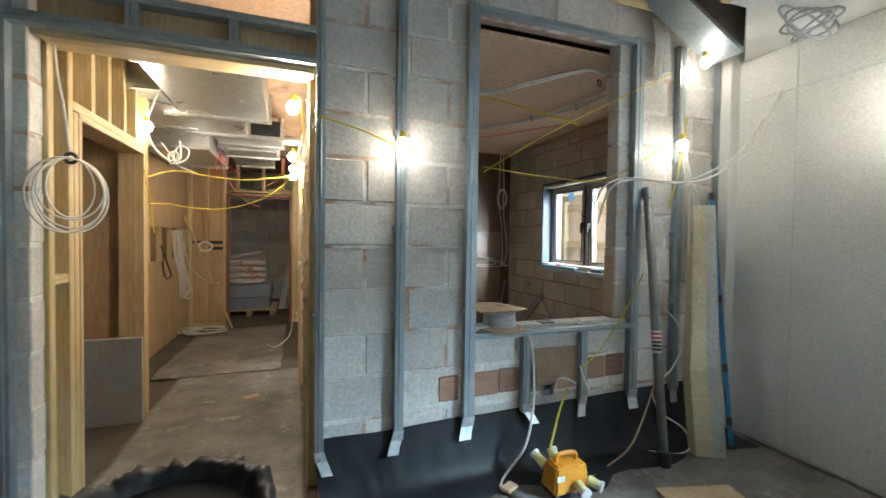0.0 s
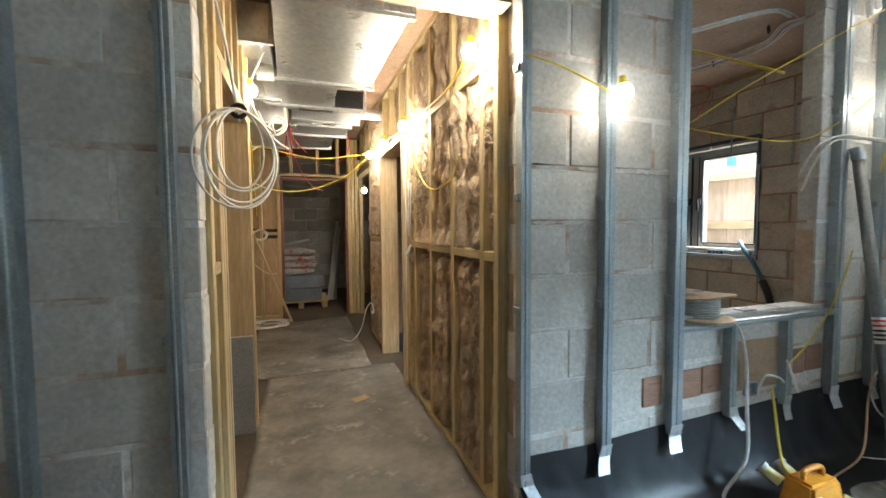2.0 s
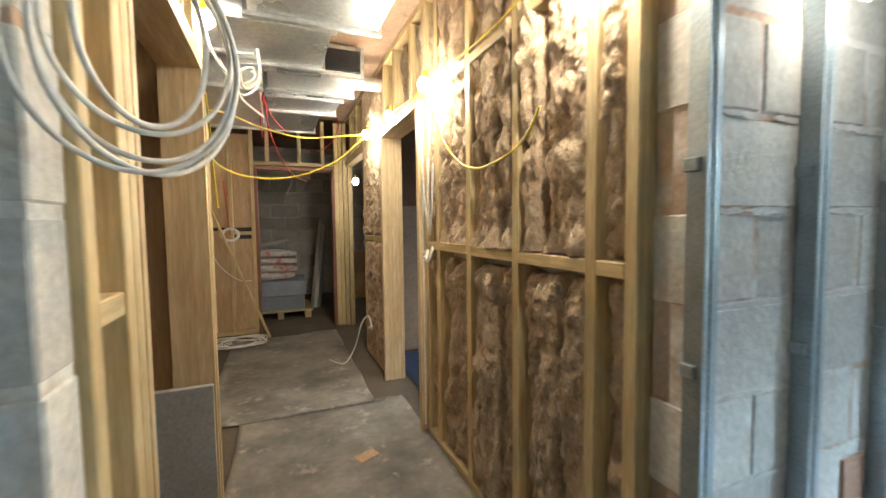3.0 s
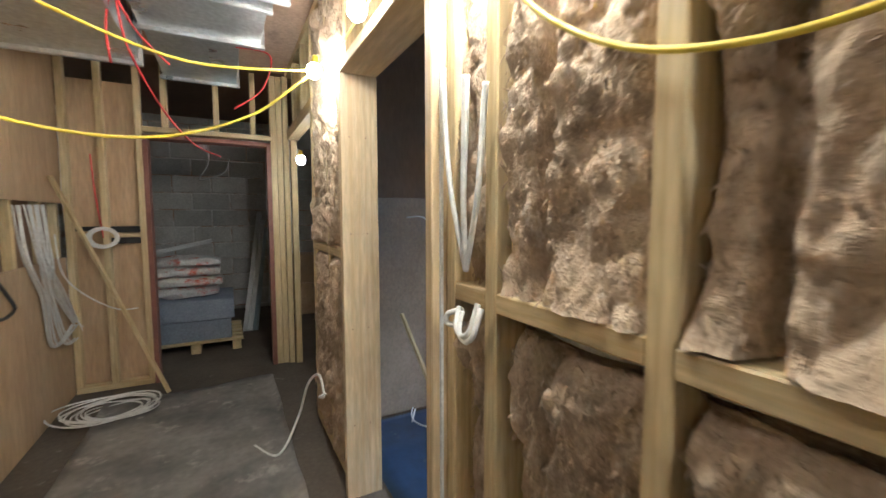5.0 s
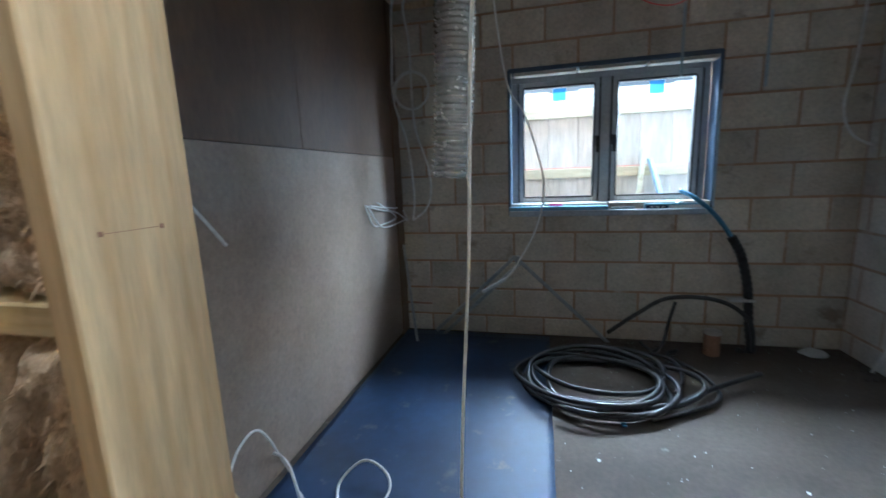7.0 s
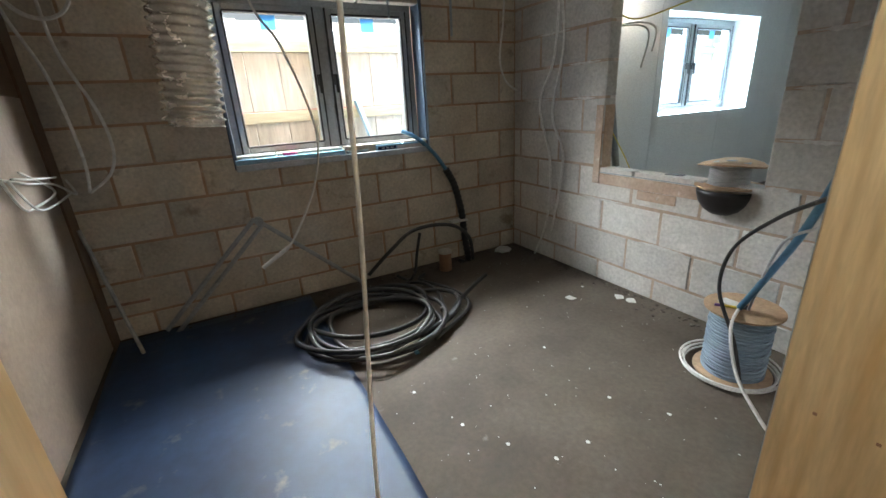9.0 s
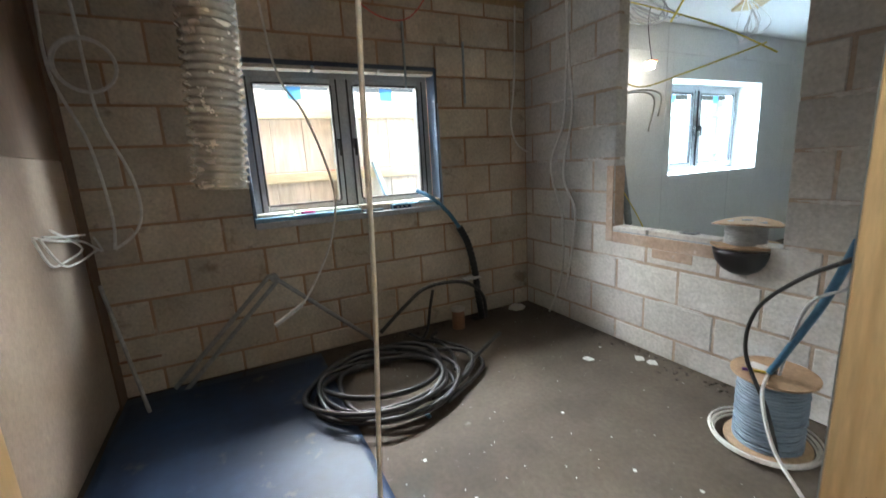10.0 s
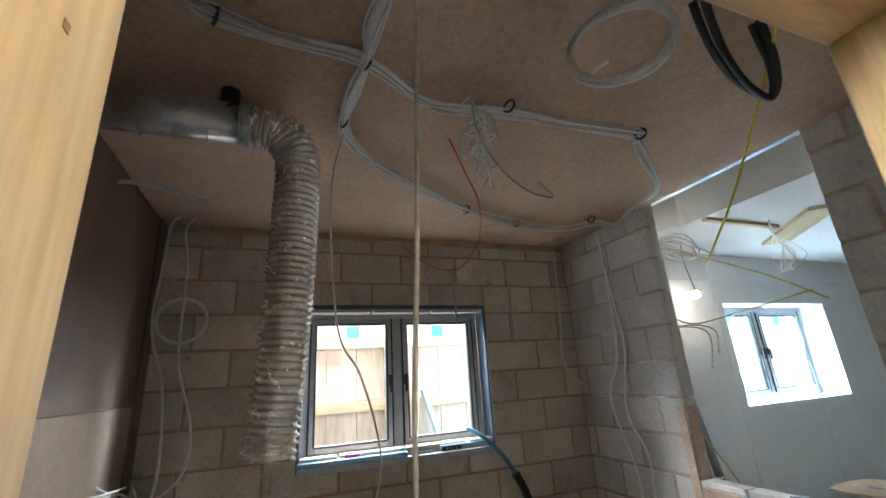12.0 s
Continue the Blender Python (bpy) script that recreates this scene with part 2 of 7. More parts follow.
def bx(name, x0, x1, y0, y1, z0, z1, mat, parent=None, ch=0.002, label="", turn=None):
    """A chamfered box between two corners; turn is a rotation round its centre."""
    w, d, h = abs(x1 - x0), abs(y1 - y0), abs(z1 - z0)
    base = hull_mesh(w, d, h, ch)
    key = (base.name, mat.name)
    if key not in MESH_MAT:
        me = base.copy()
        me.materials.append(mat)
        MESH_MAT[key] = me
    ob = new(name, MESH_MAT[key])
    ob.location = Vector(((x0 + x1) / 2, (y0 + y1) / 2, (z0 + z1) / 2)) - (world_place(parent) if parent else Vector((0, 0, 0)))
    if turn is not None:
        ob.rotation_euler = turn
    if parent:
        ob.parent = parent
    if label:
        tagged(ob, label)
    return ob


def thing(name, x, y, z, label, category, group="", kind=""):
    ob = new(name)
    ob.location = (x, y, z)
    return tagged(ob, label, category, group, kind)


def part(name, bm, mat, parent=None, label="", smooth=False):
    """One bmesh, in world coordinates, as a mesh object under a thing."""
    me = bpy.data.meshes.new(name)
    if parent:
        bmesh.ops.translate(bm, verts=bm.verts, vec=-world_place(parent))
    bm.to_mesh(me)
    bm.free()
    me.materials.append(mat)
    if smooth:
        me.shade_smooth()
    ob = new(name, me)
    if parent:
        ob.parent = parent
    if label:
        tagged(ob, label)
    return ob


def add_box(bm, x0, x1, y0, y1, z0, z1):
    r = bmesh.ops.create_cube(bm, size=1.0)
    bmesh.ops.transform(bm, verts=r["verts"], matrix=Matrix.LocRotScale(((x0 + x1) / 2, (y0 + y1) / 2, (z0 + z1) / 2), None, (abs(x1 - x0), abs(y1 - y0), abs(z1 - z0))))
    return r["verts"]


def spline(pts, n=8, closed=False):
    """Points along a smooth curve through pts."""
    p = [Vector(q) for q in pts]
    if len(p) == 2 and not closed:
        return [p[0].lerp(p[1], i / n) for i in range(n + 1)]
    out, k = [], len(p)
    for i in range(k if closed else k - 1):
        a, b = p[(i - 1) % k] if closed or i else p[0], p[i]
        c = p[(i + 1) % k]
        d = p[(i + 2) % k] if closed or i + 2 < k else p[-1]
        for j in range(n):
            t = j / n
            out.append(0.5 * ((2 * b) + (c - a) * t + (2 * a - 5 * b + 4 * c - d) * t * t + (3 * b - a - 3 * c + d) * t ** 3))
    if not closed:
        out.append(p[-1])
    return out


def add_tube(bm, pts, r, sides=6, closed=False, radii=None):
    """A round tube along pts."""
    p = [Vector(q) for q in pts]
    k = len(p)
    rings, up = [], None
    for i in range(k):
        a = p[i - 1] if i or closed else p[i]
        b = p[(i + 1) % k] if i + 1 < k or closed else p[i]
        t = (b - a).normalized() if (b - a).length > 1e-9 else Vector((0, 0, 1))
        if up is None:
            up = t.cross(Vector((0.31, 0.17, 0.94))).normalized()
        up = (up - t * up.dot(t)).normalized()
        side = t.cross(up)
        rr = radii[i] if radii else r
        rings.append([bm.verts.new(p[i] + rr * (math.cos(2 * math.pi * s / sides) * up + math.sin(2 * math.pi * s / sides) * side)) for s in range(sides)])
    for i in range(k if closed else k - 1):
        a, b = rings[i], rings[(i + 1) % k]
        for s in range(sides):
            bm.faces.new((a[s], a[(s + 1) % sides], b[(s + 1) % sides], b[s]))
    if not closed:
        bm.faces.new(rings[0][::-1])
        bm.faces.new(rings[-1])


def cable(name, pts, r, mat, label="", category="cable", parent=None, n=8, group="", closed=False, sides=6):
    bm = bmesh.new()
    add_tube(bm, spline(pts, n, closed), r, sides, closed)
    ob = part(name, bm, mat, parent, smooth=True)
    if not parent:
        tagged(ob, label, category, group)
    return ob


def cylinder(bm, a, b, r, sides=24, r2=None):
    add_tube(bm, [Vector(a), Vector(b)], r, sides, radii=[r, r if r2 is None else r2])


def cells(u0, u1, v0, v1, holes):
    """The rectangle cut into smaller ones round its holes."""
    us = sorted({u0, u1, *[min(max(q, u0), u1) for h in holes for q in h[:2]]})
    vs = sorted({v0, v1, *[min(max(q, v0), v1) for h in holes for q in h[2:]]})
    for a, b in zip(us, us[1:]):
        for c, d in zip(vs, vs[1:]):
            m, n = (a + b) / 2, (c + d) / 2
            if not any(h[0] < m < h[1] and h[2] < n < h[3] for h in holes):
                yield a, b, c, d


def slab_wall(name, axis, p0, p1, u0, u1, z0, z1, mat, holes=(), label=""):
    """A wall across axis from p0 to p1 thick, with openings (u0, u1, z0, z1)."""
    bm = bmesh.new()
    for a, b, c, d in cells(u0, u1, z0, z1, holes):
        if axis == "y":
            add_box(bm, a, b, p0, p1, c, d)
        else:
            add_box(bm, p0, p1, a, b, c, d)
    ob = part(name, bm, mat)
    return tagged(ob, label or name.replace("_", " "), "wall", kind="structure")


def lay_blocks(wall, axis, p0, p1, u0, u1, z0, z1, holes, joint_u, joint_z, piece="block", length=0.45, course=0.225, gap=0.015, mat=None):
    """Blocks in half bond, cut round the openings, each a piece of its own."""
    k0 = math.floor((z0 - joint_z) / course) - 1
    k = k0
    while joint_z + k * course < z1:
        za, zb = max(z0, joint_z + k * course + gap / 2), min(z1, joint_z + (k + 1) * course - gap / 2)
        if zb - za > 0.03:
            start = joint_u + (length / 2 if k % 2 else 0)
            j = math.floor((u0 - start) / length) - 1
            while start + j * length < u1:
                ua, ub = max(u0, start + j * length + gap / 2), min(u1, start + (j + 1) * length - gap / 2)
                spans = [(ua, ub)]
                zm = (za + zb) / 2
                for h in holes:
                    if h[2] < zm < h[3]:
                        cut = []
                        for a, b in spans:
                            if h[1] <= a or h[0] >= b:
                                cut.append((a, b))
                            else:
                                cut += [(a, h[0]), (h[1], b)]
                        spans = cut
                for a, b in spans:
                    if b - a > 0.012:
                        e = random.uniform(-0.0025, 0.0025)
                        if axis == "y":
                            bx(piece, a, b, p0 + e, p1 + e, za, zb, mat or BLOCK, wall, 0.005)
                        else:
                            bx(piece, p0 + e, p1 + e, a, b, za, zb, mat or BLOCK, wall, 0.005)
                j += 1
        k += 1


def grown(h, e=0.004):
    return (h[0] - e, h[1] + e, h[2] - e, h[3] + e)


# ---------------------------------------------------------------- the setting
CEIL, CEIL_LIVING = 2.53, 2.545
HOLE = (0.97, 1.965, 0.775, 2.575)
DOORWAY = (-1.0, 0.125, -0.01, 2.62)
WIN_ROOM = (3.03, 4.40, 0.95, 2.0)
WIN_LIVING = (-1.34, 0.32, 1.035, 2.025)

bm = bmesh.new()
add_box(bm, -400, 400, -400, 400, -0.4, -0.16)
tagged(part("ground", bm, GROUND), "bare earth yard outside the building", "ground", kind="structure")
bm = bmesh.new()
add_box(bm, -3.6, 3.2, -4.4, 9.9, -0.15, 0.0)
tagged(part("floor", bm, CONCRETE), "dusty grey concrete floor slab with stains", "floor", kind="structure")

# ceilings
bm = bmesh.new()
add_box(bm, 0.17, 2.93, 2.19, 5.29, CEIL, CEIL + 0.02)
tagged(part("ceiling_room", bm, PLASTER_PINK), "unpainted pink plaster ceiling of the small room", "ceiling", kind="structure")
bm = bmesh.new()
add_box(bm, -2.3, 0.17, 2.21, 6.70, CEIL, CEIL + 0.02)
tagged(part("ceiling_corridor", bm, PLASTER_PINK), "unpainted pink plasterboard ceiling of the corridor", "ceiling", kind="structure")
bm = bmesh.new()
plan = [(-3.2, -4.0), (2.9, -4.0), (2.9, 1.95), (2.24, 1.49), (-3.2, 1.49)]
low_, top_ = [[bm.verts.new((x, y, z)) for x, y in plan] for z in (CEIL_LIVING, CEIL_LIVING + 0.30)]
bm.faces.new(low_[::-1])
bm.faces.new(top_)
for i in range(5):
    bm.faces.new((low_[i], low_[(i + 1) % 5], top_[(i + 1) % 5], top_[i]))
tagged(part("ceiling_living", bm, GYPSUM), "pale plasterboard ceiling stopping short of the block wall", "ceiling", kind="structure")
# Store ceiling in dark brown: its lack of light is put into the colour.
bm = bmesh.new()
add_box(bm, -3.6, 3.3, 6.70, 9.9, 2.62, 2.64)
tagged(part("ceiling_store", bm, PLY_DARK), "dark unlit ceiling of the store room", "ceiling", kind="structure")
# Added closing slab, mostly unseen, that shuts light out of the ceiling void.
bm = bmesh.new()
add_box(bm, -3.7, 3.35, -4.5, 10.0, 3.0, 3.1)
tagged(part("roof", bm, PLY_DARK), "closing slab above the ceilings that keeps the void dark", "roof", kind="structure")

# outer walls
PANELS = []
slab_wall("wall_west", "x", -3.4, -3.2, -4.2, 9.9, 0, 3.0, GYPSUM, label="plasterboard outer wall")
for ya, yb in ((1.62, 2.04), (0.42, 1.617), (-0.78, 0.417), (-1.98, -0.783), (-3.18, -1.983), (-3.98, -3.183)):
    for za, zb in ((0.018, 2.262), (2.265, 2.54)):
        for a, b, c, d in cells(ya, yb, za, zb, [WIN_LIVING]):
            PANELS.append((a, b, c, d))
slab_wall("wall_south", "y", -4.2, -4.0, -3.2, 3.2, 0, 3.0, GYPSUM, label="plasterboard wall behind the walker")
east_living = slab_wall("wall_east_living", "x", 2.9, 3.3, -4.0, 2.085, 0.0, 3.0, GYPSUM, [WIN_LIVING], "pale plasterboard outer wall with a window")
for a, b, c, d in PANELS:
    bx("plasterboard", 2.886, 2.899, a, b, c, d, GYPSUM, east_living, 0.001)
east = slab_wall("wall_east_room", "x", 2.926, 3.2, 2.085, 5.45, 0, 3.0, MORTAR_ORANGE, [grown(WIN_ROOM)], "concrete block outer wall with orange mortar joints")
lay_blocks(east, "x", 2.92, 3.0, 2.19, 5.275, 0.0, CEIL + 0.1, [WIN_ROOM], 3.02, 0.143, mat=BLOCK_WARM)
slab_wall("wall_east_store", "x", 2.6, 2.8, 5.45, 9.7, 0, 3.0, BLOCK, label="dark block wall of the store room")

# block wall between the living space and the room
slab_wall("wall_front_inner", "y", 2.141, 2.1865, 0.129, 2.92, 0, 3.0, MORTAR_TAN, [grown(HOLE)], "inner leaf of orange mortar behind the block wall")
front = slab_wall("wall_front", "y", 2.0925, 2.139, 0.129, 2.92, 0, 3.0, MORTAR, [grown(HOLE)], "concrete block wall with pointed mortar joints")
lay_blocks(front, "y", 2.09, 2.19, 0.125, 2.92, 0.0, 3.0, [HOLE], 0.355, 0.143)
front_left = slab_wall("wall_front_left", "y", 2.0925, 2.1865, -3.2, -1.004, 0, 3.0, MORTAR, [], "concrete block wall beside the opening")
lay_blocks(front_left, "y", 2.09, 2.19, -3.2, -1.0, 0.0, 3.0, [], 0.355, 0.143)

# store room beyond the far doorway
back = slab_wall("wall_north", "y", 9.31, 9.6, -3.2, 2.8, 0, 3.0, MORTAR, label="dark concrete block wall of the store room")
lay_blocks(back, "y", 9.30, 9.4, -1.9, 1.9, 0.0, 2.62, [], 0.1, 0.05)

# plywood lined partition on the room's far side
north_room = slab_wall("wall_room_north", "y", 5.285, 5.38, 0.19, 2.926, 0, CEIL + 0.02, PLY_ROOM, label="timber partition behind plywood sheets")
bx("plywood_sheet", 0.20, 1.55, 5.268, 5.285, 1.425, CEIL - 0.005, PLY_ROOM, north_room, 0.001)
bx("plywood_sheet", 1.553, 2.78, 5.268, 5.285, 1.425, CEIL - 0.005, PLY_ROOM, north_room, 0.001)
bx("plywood_sheet", 0.20, 2.78, 5.266, 5.285, 0.02, 1.421, PLY_DUSTY, north_room, 0.001, "satin brown plywood sheet with dark stains")
bx("wall_plate", 2.888, 2.918, 2.20, 5.25, 2.488, 2.527, PLY, east, 0.003, "orange-brown timber strip under the ceiling")
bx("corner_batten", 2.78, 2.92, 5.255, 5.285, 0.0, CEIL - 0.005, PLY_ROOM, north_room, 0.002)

# floor coverings
def sheet(name, x0, x1, y0, y1, mat, label, lift=0.004, curl=0.012, nx=30, ny=30, wob=0.012):
    bm = bmesh.new()
    grid = [[None] * (ny + 1) for _ in range(nx + 1)]
    for i in range(nx + 1):
        for j in range(ny + 1):
            u, v = i / nx, j / ny
            x, y = x0 + (x1 - x0) * u, y0 + (y1 - y0) * v
            e = min(u, 1 - u, v, 1 - v)
            q = noise.noise((x * 2.1, y * 2.1, 5.0))
            z = lift + 0.004 * max(0, noise.noise((x * 5, y * 5, 1.0))) + (curl * max(0, q + 0.15) if e < 0.02 else 0)
            grid[i][j] = bm.verts.new((x + (wob * noise.noise((y * 3, 7.0, x0)) if e == min(u, 1 - u) else 0), y + (wob * 2 * noise.noise((x * 3, 3.0, y0)) if e == min(v, 1 - v) else 0), z))
    for i in range(nx):
        for j in range(ny):
            bm.faces.new((grid[i][j], grid[i + 1][j], grid[i + 1][j + 1], grid[i][j + 1]))
    ob = part(name, bm, mat, smooth=True)
    mod = ob.modifiers.new("thick", "SOLIDIFY")
    mod.thickness, mod.offset = 0.003, 1
    return tagged(ob, label, "floor covering")


sheet("floor_sheet", -0.985, 0.075, 1.75, 4.29, SHEET, "dark grey protective floor sheet with a curled edge", 0.004, 0.03)
sheet("floor_sheet", -1.20, -0.12, 4.24, 6.35, SHEET, "dark grey protective floor sheet lying in the corridor", 0.009, 0.03)
sheet("blue_floor_sheet", 0.23, 2.88, 4.10, 5.25, BLUE_SHEET, "smooth dark blue membrane sheet lying on concrete", 0.004, 0.004, wob=0.003)
sheet("floor_sheet", 1.05, 2.88, 0.2, 1.98, SHEET, "dusty dark floor sheet below the block wall", 0.004, 0.01)

# ---------------------------------------------------------------- stud partition beside the corridor
def stud(name, x0, x1, y0, y1, z0, z1, parent):
    axis = "xyz"[max(range(3), key=lambda i: (abs(x1 - x0), abs(y1 - y0), abs(z1 - z0))[i])]
    return bx(name, x0, x1, y0, y1, z0, z1, timber(axis), parent, 0.003)


FX0, FX1 = 0.08, 0.168


def partition_right():
    w = thing("stud_partition", FX0, 2.2, 0, "rough sawn timber stud partition along the corridor", "stud wall", kind="structure")
    stud("sole_plate", FX0, FX1, 2.19, 3.70, 0.0, 0.042, w)
    stud("sole_plate", FX0, FX1, 4.69, 5.53, 0.0, 0.042, w)
    stud("top_plate", FX0, FX1, 2.19, 6.66, 2.485, 2.528, w)
    rows = [2.192, 2.335, 2.725, 3.12, 3.505, 3.677, 4.650, 5.055, 5.487]
    for y in rows:
        stud("stud", FX0, FX1, y, y + 0.042, 0.042, 2.485, w)
    for a, b in zip(rows, rows[1:]):
        if 3.6 < a < 4.6:
            continue
        dz = random.uniform(-0.004, 0.004)
        stud("noggin", FX0, FX1, a + 0.042, b, 1.102 + dz, 1.144 + dz, w)
        if a < 3.6:
            stud("noggin", FX0 - 0.002, FX0 + 0.05, a + 0.042, b, 1.945, 1.985, w)
    stud("lintel", FX0, FX1, 3.719, 4.650, 1.958, 2.02, w)
    for y in (3.95, 4.35):
        stud("cripple_stud", FX0, FX1, y, y + 0.042, 2.02, 2.485, w)
    # open doorway further on
    stud("lintel", FX0, FX1, 5.529, 6.60, 1.96, 2.04, w)
    for y in (5.85, 6.25):
        stud("cripple_stud", FX0, FX1, y, y + 0.042, 2.04, 2.485, w)
    # lining boards of the doorway into the room
    bx("door_lining", 0.04, 0.206, 3.722, 3.76, 0, 1.918, lining_wood("z"), w, 0.003, "planed softwood door lining")
    bx("door_lining", 0.04, 0.206, 4.61, 4.648, 0, 1.918, lining_wood("z"), w, 0.003, "planed softwood door lining")
    bx("door_lining", 0.04, 0.206, 3.722, 4.648, 1.918, 1.956, lining_wood("y"), w, 0.003, "planed softwood door head")
    for y, s in ((3.76, 1), (4.61, -1)):
        for z in (0.35, 0.8, 1.228, 1.65):
            for x in (0.078, 0.152):
                bx("nail_head", x - 0.0028, x + 0.0028, y, y + 0.0006 * s, z - 0.0028, z + 0.0028, BRICK, w, 0.0008)
    bx("scribe_line", 0.082, 0.148, 4.6094, 4.61, 1.2275, 1.2283, BRICK, w, 0.0002, "thin scribed line between two nails")
    # boards on the room side: unseen, pale to bounce light at the window wall
    bx("wall_board", 0.17, 0.186, 2.20, 3.70, 0.01, CEIL - 0.01, GYPSUM, w, 0.001)
    bx("wall_board", 0.17, 0.186, 4.66, 5.26, 0.01, CEIL - 0.01, GYPSUM, w, 0.001)
    bx("wall_board", 0.17, 0.186, 3.70, 4.66, 1.945, CEIL - 0.01, GYPSUM, w, 0.001)
    bx("sealant_strip", 0.060, 0.068, 3.712, 3.7215, 0.05, 1.88, GYPSUM, w, 0.001, "line of white filler down the lining")
    # steel stud beside the doorway, in the room
    bx("steel_stud", 0.19, 0.24, 3.60, 3.66, 0.0, CEIL - 0.01, STEEL, w, 0.002, "galvanised steel stud")
    return w


partition_right()


def batt(y0, y1, z0, z1, seed, slump=0.0, bulge=0.02, x_front=None, spill=0.0):
    """A mineral wool batt pushed between two studs: upright rolls with deep creases between them."""
    bm = bmesh.new()
    rng = random.Random(int(seed * 1000))
    width = y1 - y0
    ny, nz = max(12, int(width / 0.006)), max(20, int((z1 - z0) / 0.008))
    xf = FX0 + 0.018 if x_front is None else x_front
    seams = [y0 - 0.01, y1 + 0.01]
    if width > 0.2:
        cut = rng.uniform(0.26, 0.38)
        seams.insert(1, y0 + width * (cut if rng.random() < 0.5 else 1 - cut))
        if rng.random() < 0.35:
            seams.insert(2, (seams[1] + y1) / 2 + 0.03) if seams[1] < y0 + width / 2 else seams.insert(1, (seams[1] + y0) / 2)
    deep = [rng.uniform(-0.028, 0.010) for _ in seams]
    g = []
    for j in range(nz + 1):
        row = []
        for i in range(ny + 1):
            u, v = i / ny, j / nz
            y, z = y0 + width * u, z0 + (z1 - z0) * v
            bend = 0.022 * noise.noise((seed, z * 2.4, 3.0)) + 0.008 * noise.noise((seed, z * 9, 6.0))
            k = 0
            while k < len(seams) - 2 and y > seams[k + 1] + bend:
                k += 1
            near = min(abs(y - seams[m] - bend) for m in range(1, len(seams) - 1)) if len(seams) > 2 else 1.0
            d = deep[k] - 0.085 * max(0, 1 - near / 0.024) ** 1.3
            warp = 0.4 * noise.noise((seed, y * 5, z * 4))
            d += 0.030 * noise.noise((seed * 3.1, y * 6 + warp, z * 2.2)) + 0.022 * noise.noise((seed + 9, y * 15 + warp, z * 8 + warp))
            d += 0.016 * (abs(noise.noise((seed + 1, y * 22 + warp, z * 12 + warp))) - 0.25) * 2 - 0.012 * max(0, 1 - 7 * abs(noise.noise((seed + 7, y * 8 + 2 * warp, z * 5)))) 
            d += 0.007 * noise.noise((seed + 4, y * 48, z * 34)) + 0.005 * noise.noise((seed + 2, y * 105, z * 80))
            edge = min(u, 1 - u) * width
            d -= 0.045 * max(0, 1 - edge / 0.026) ** 2
            top = (1 - v) * (z1 - z0)
            if slump:
                d -= 0.03 * max(0, 1 - top / 0.04)
                d += slump * max(0, 1 - abs(top - 0.09) / 0.09) * (0.6 + noise.noise((seed, y * 9, 0.5)))
            else:
                d -= 0.04 * max(0, 1 - top / 0.03) ** 2
            low = v * (z1 - z0)
            if spill:
                d += spill * max(0, 1 - low / 0.08) * (0.7 + 0.9 * noise.noise((seed, y * 14, low * 9)))
            else:
                d -= 0.03 * max(0, 1 - low / 0.03) ** 2
            zz = z - ((0.025 + 0.035 * noise.noise((seed, y * 5, 3.0))) * max(0, 1 - top / 0.2) if slump else 0)
            row.append(bm.verts.new((min(xf - bulge - max(-0.075, d), FX1 - 0.01), y, zz)))
        g.append(row)
    for j in range(nz):
        for i in range(ny):
            bm.faces.new((g[j][i], g[j][i + 1], g[j + 1][i + 1], g[j + 1][i]))
    # loose fibres standing off the face
    fb = bmesh.new()
    rng = random.Random(int(seed * 100))
    for k in range(int(3200 * (y1 - y0) * (z1 - z0))):
        c = g[rng.randrange(1, nz)][rng.randrange(1, ny)].co
        w, h, out = rng.uniform(0.0005, 0.0024), rng.uniform(0.008, 0.034), rng.uniform(0.002, 0.012)
        s, lean = rng.uniform(-0.02, 0.02), rng.uniform(-0.8, 0.8)
        up = rng.choice((-1, -1, 1))
        root = [fb.verts.new((c.x + 0.003, c.y - w, c.z - w * lean)), fb.verts.new((c.x + 0.003, c.y + w, c.z + w * lean))]
        mid = [fb.verts.new((c.x - out * 0.7, c.y - w * 0.9 + s * 0.4, c.z + up * h * 0.55)), fb.verts.new((c.x - out * 0.8, c.y + w * 0.8 + s * 0.4, c.z + up * h * 0.5))]
        tip = fb.verts.new((c.x - out, c.y + s, c.z + up * h))
        fb.faces.new((root[0], root[1], mid[1], mid[0]))
        fb.faces.new((mid[0], mid[1], tip))
    # closed behind
    rim = [*g[0], *[r[-1] for r in g[1:]], *g[-1][-2::-1], *[r[0] for r in g[-2:0:-1]]]
    bk = [bm.verts.new((FX1, q.co.y, q.co.z)) for q in rim]
    for a in range(len(rim)):
        b = (a + 1) % len(rim)
        bm.faces.new((rim[a], rim[b], bk[b], bk[a]))
    ob = part("insulation_batt", bm, WOOL, smooth=True)
    tagged(part("loose_wool", fb, WOOL, ob), "loose brown wool fibres", kind="stuff")
    return tagged(ob, "brown mineral wool batt stuffed between timber studs", "insulation", "insulation batts")


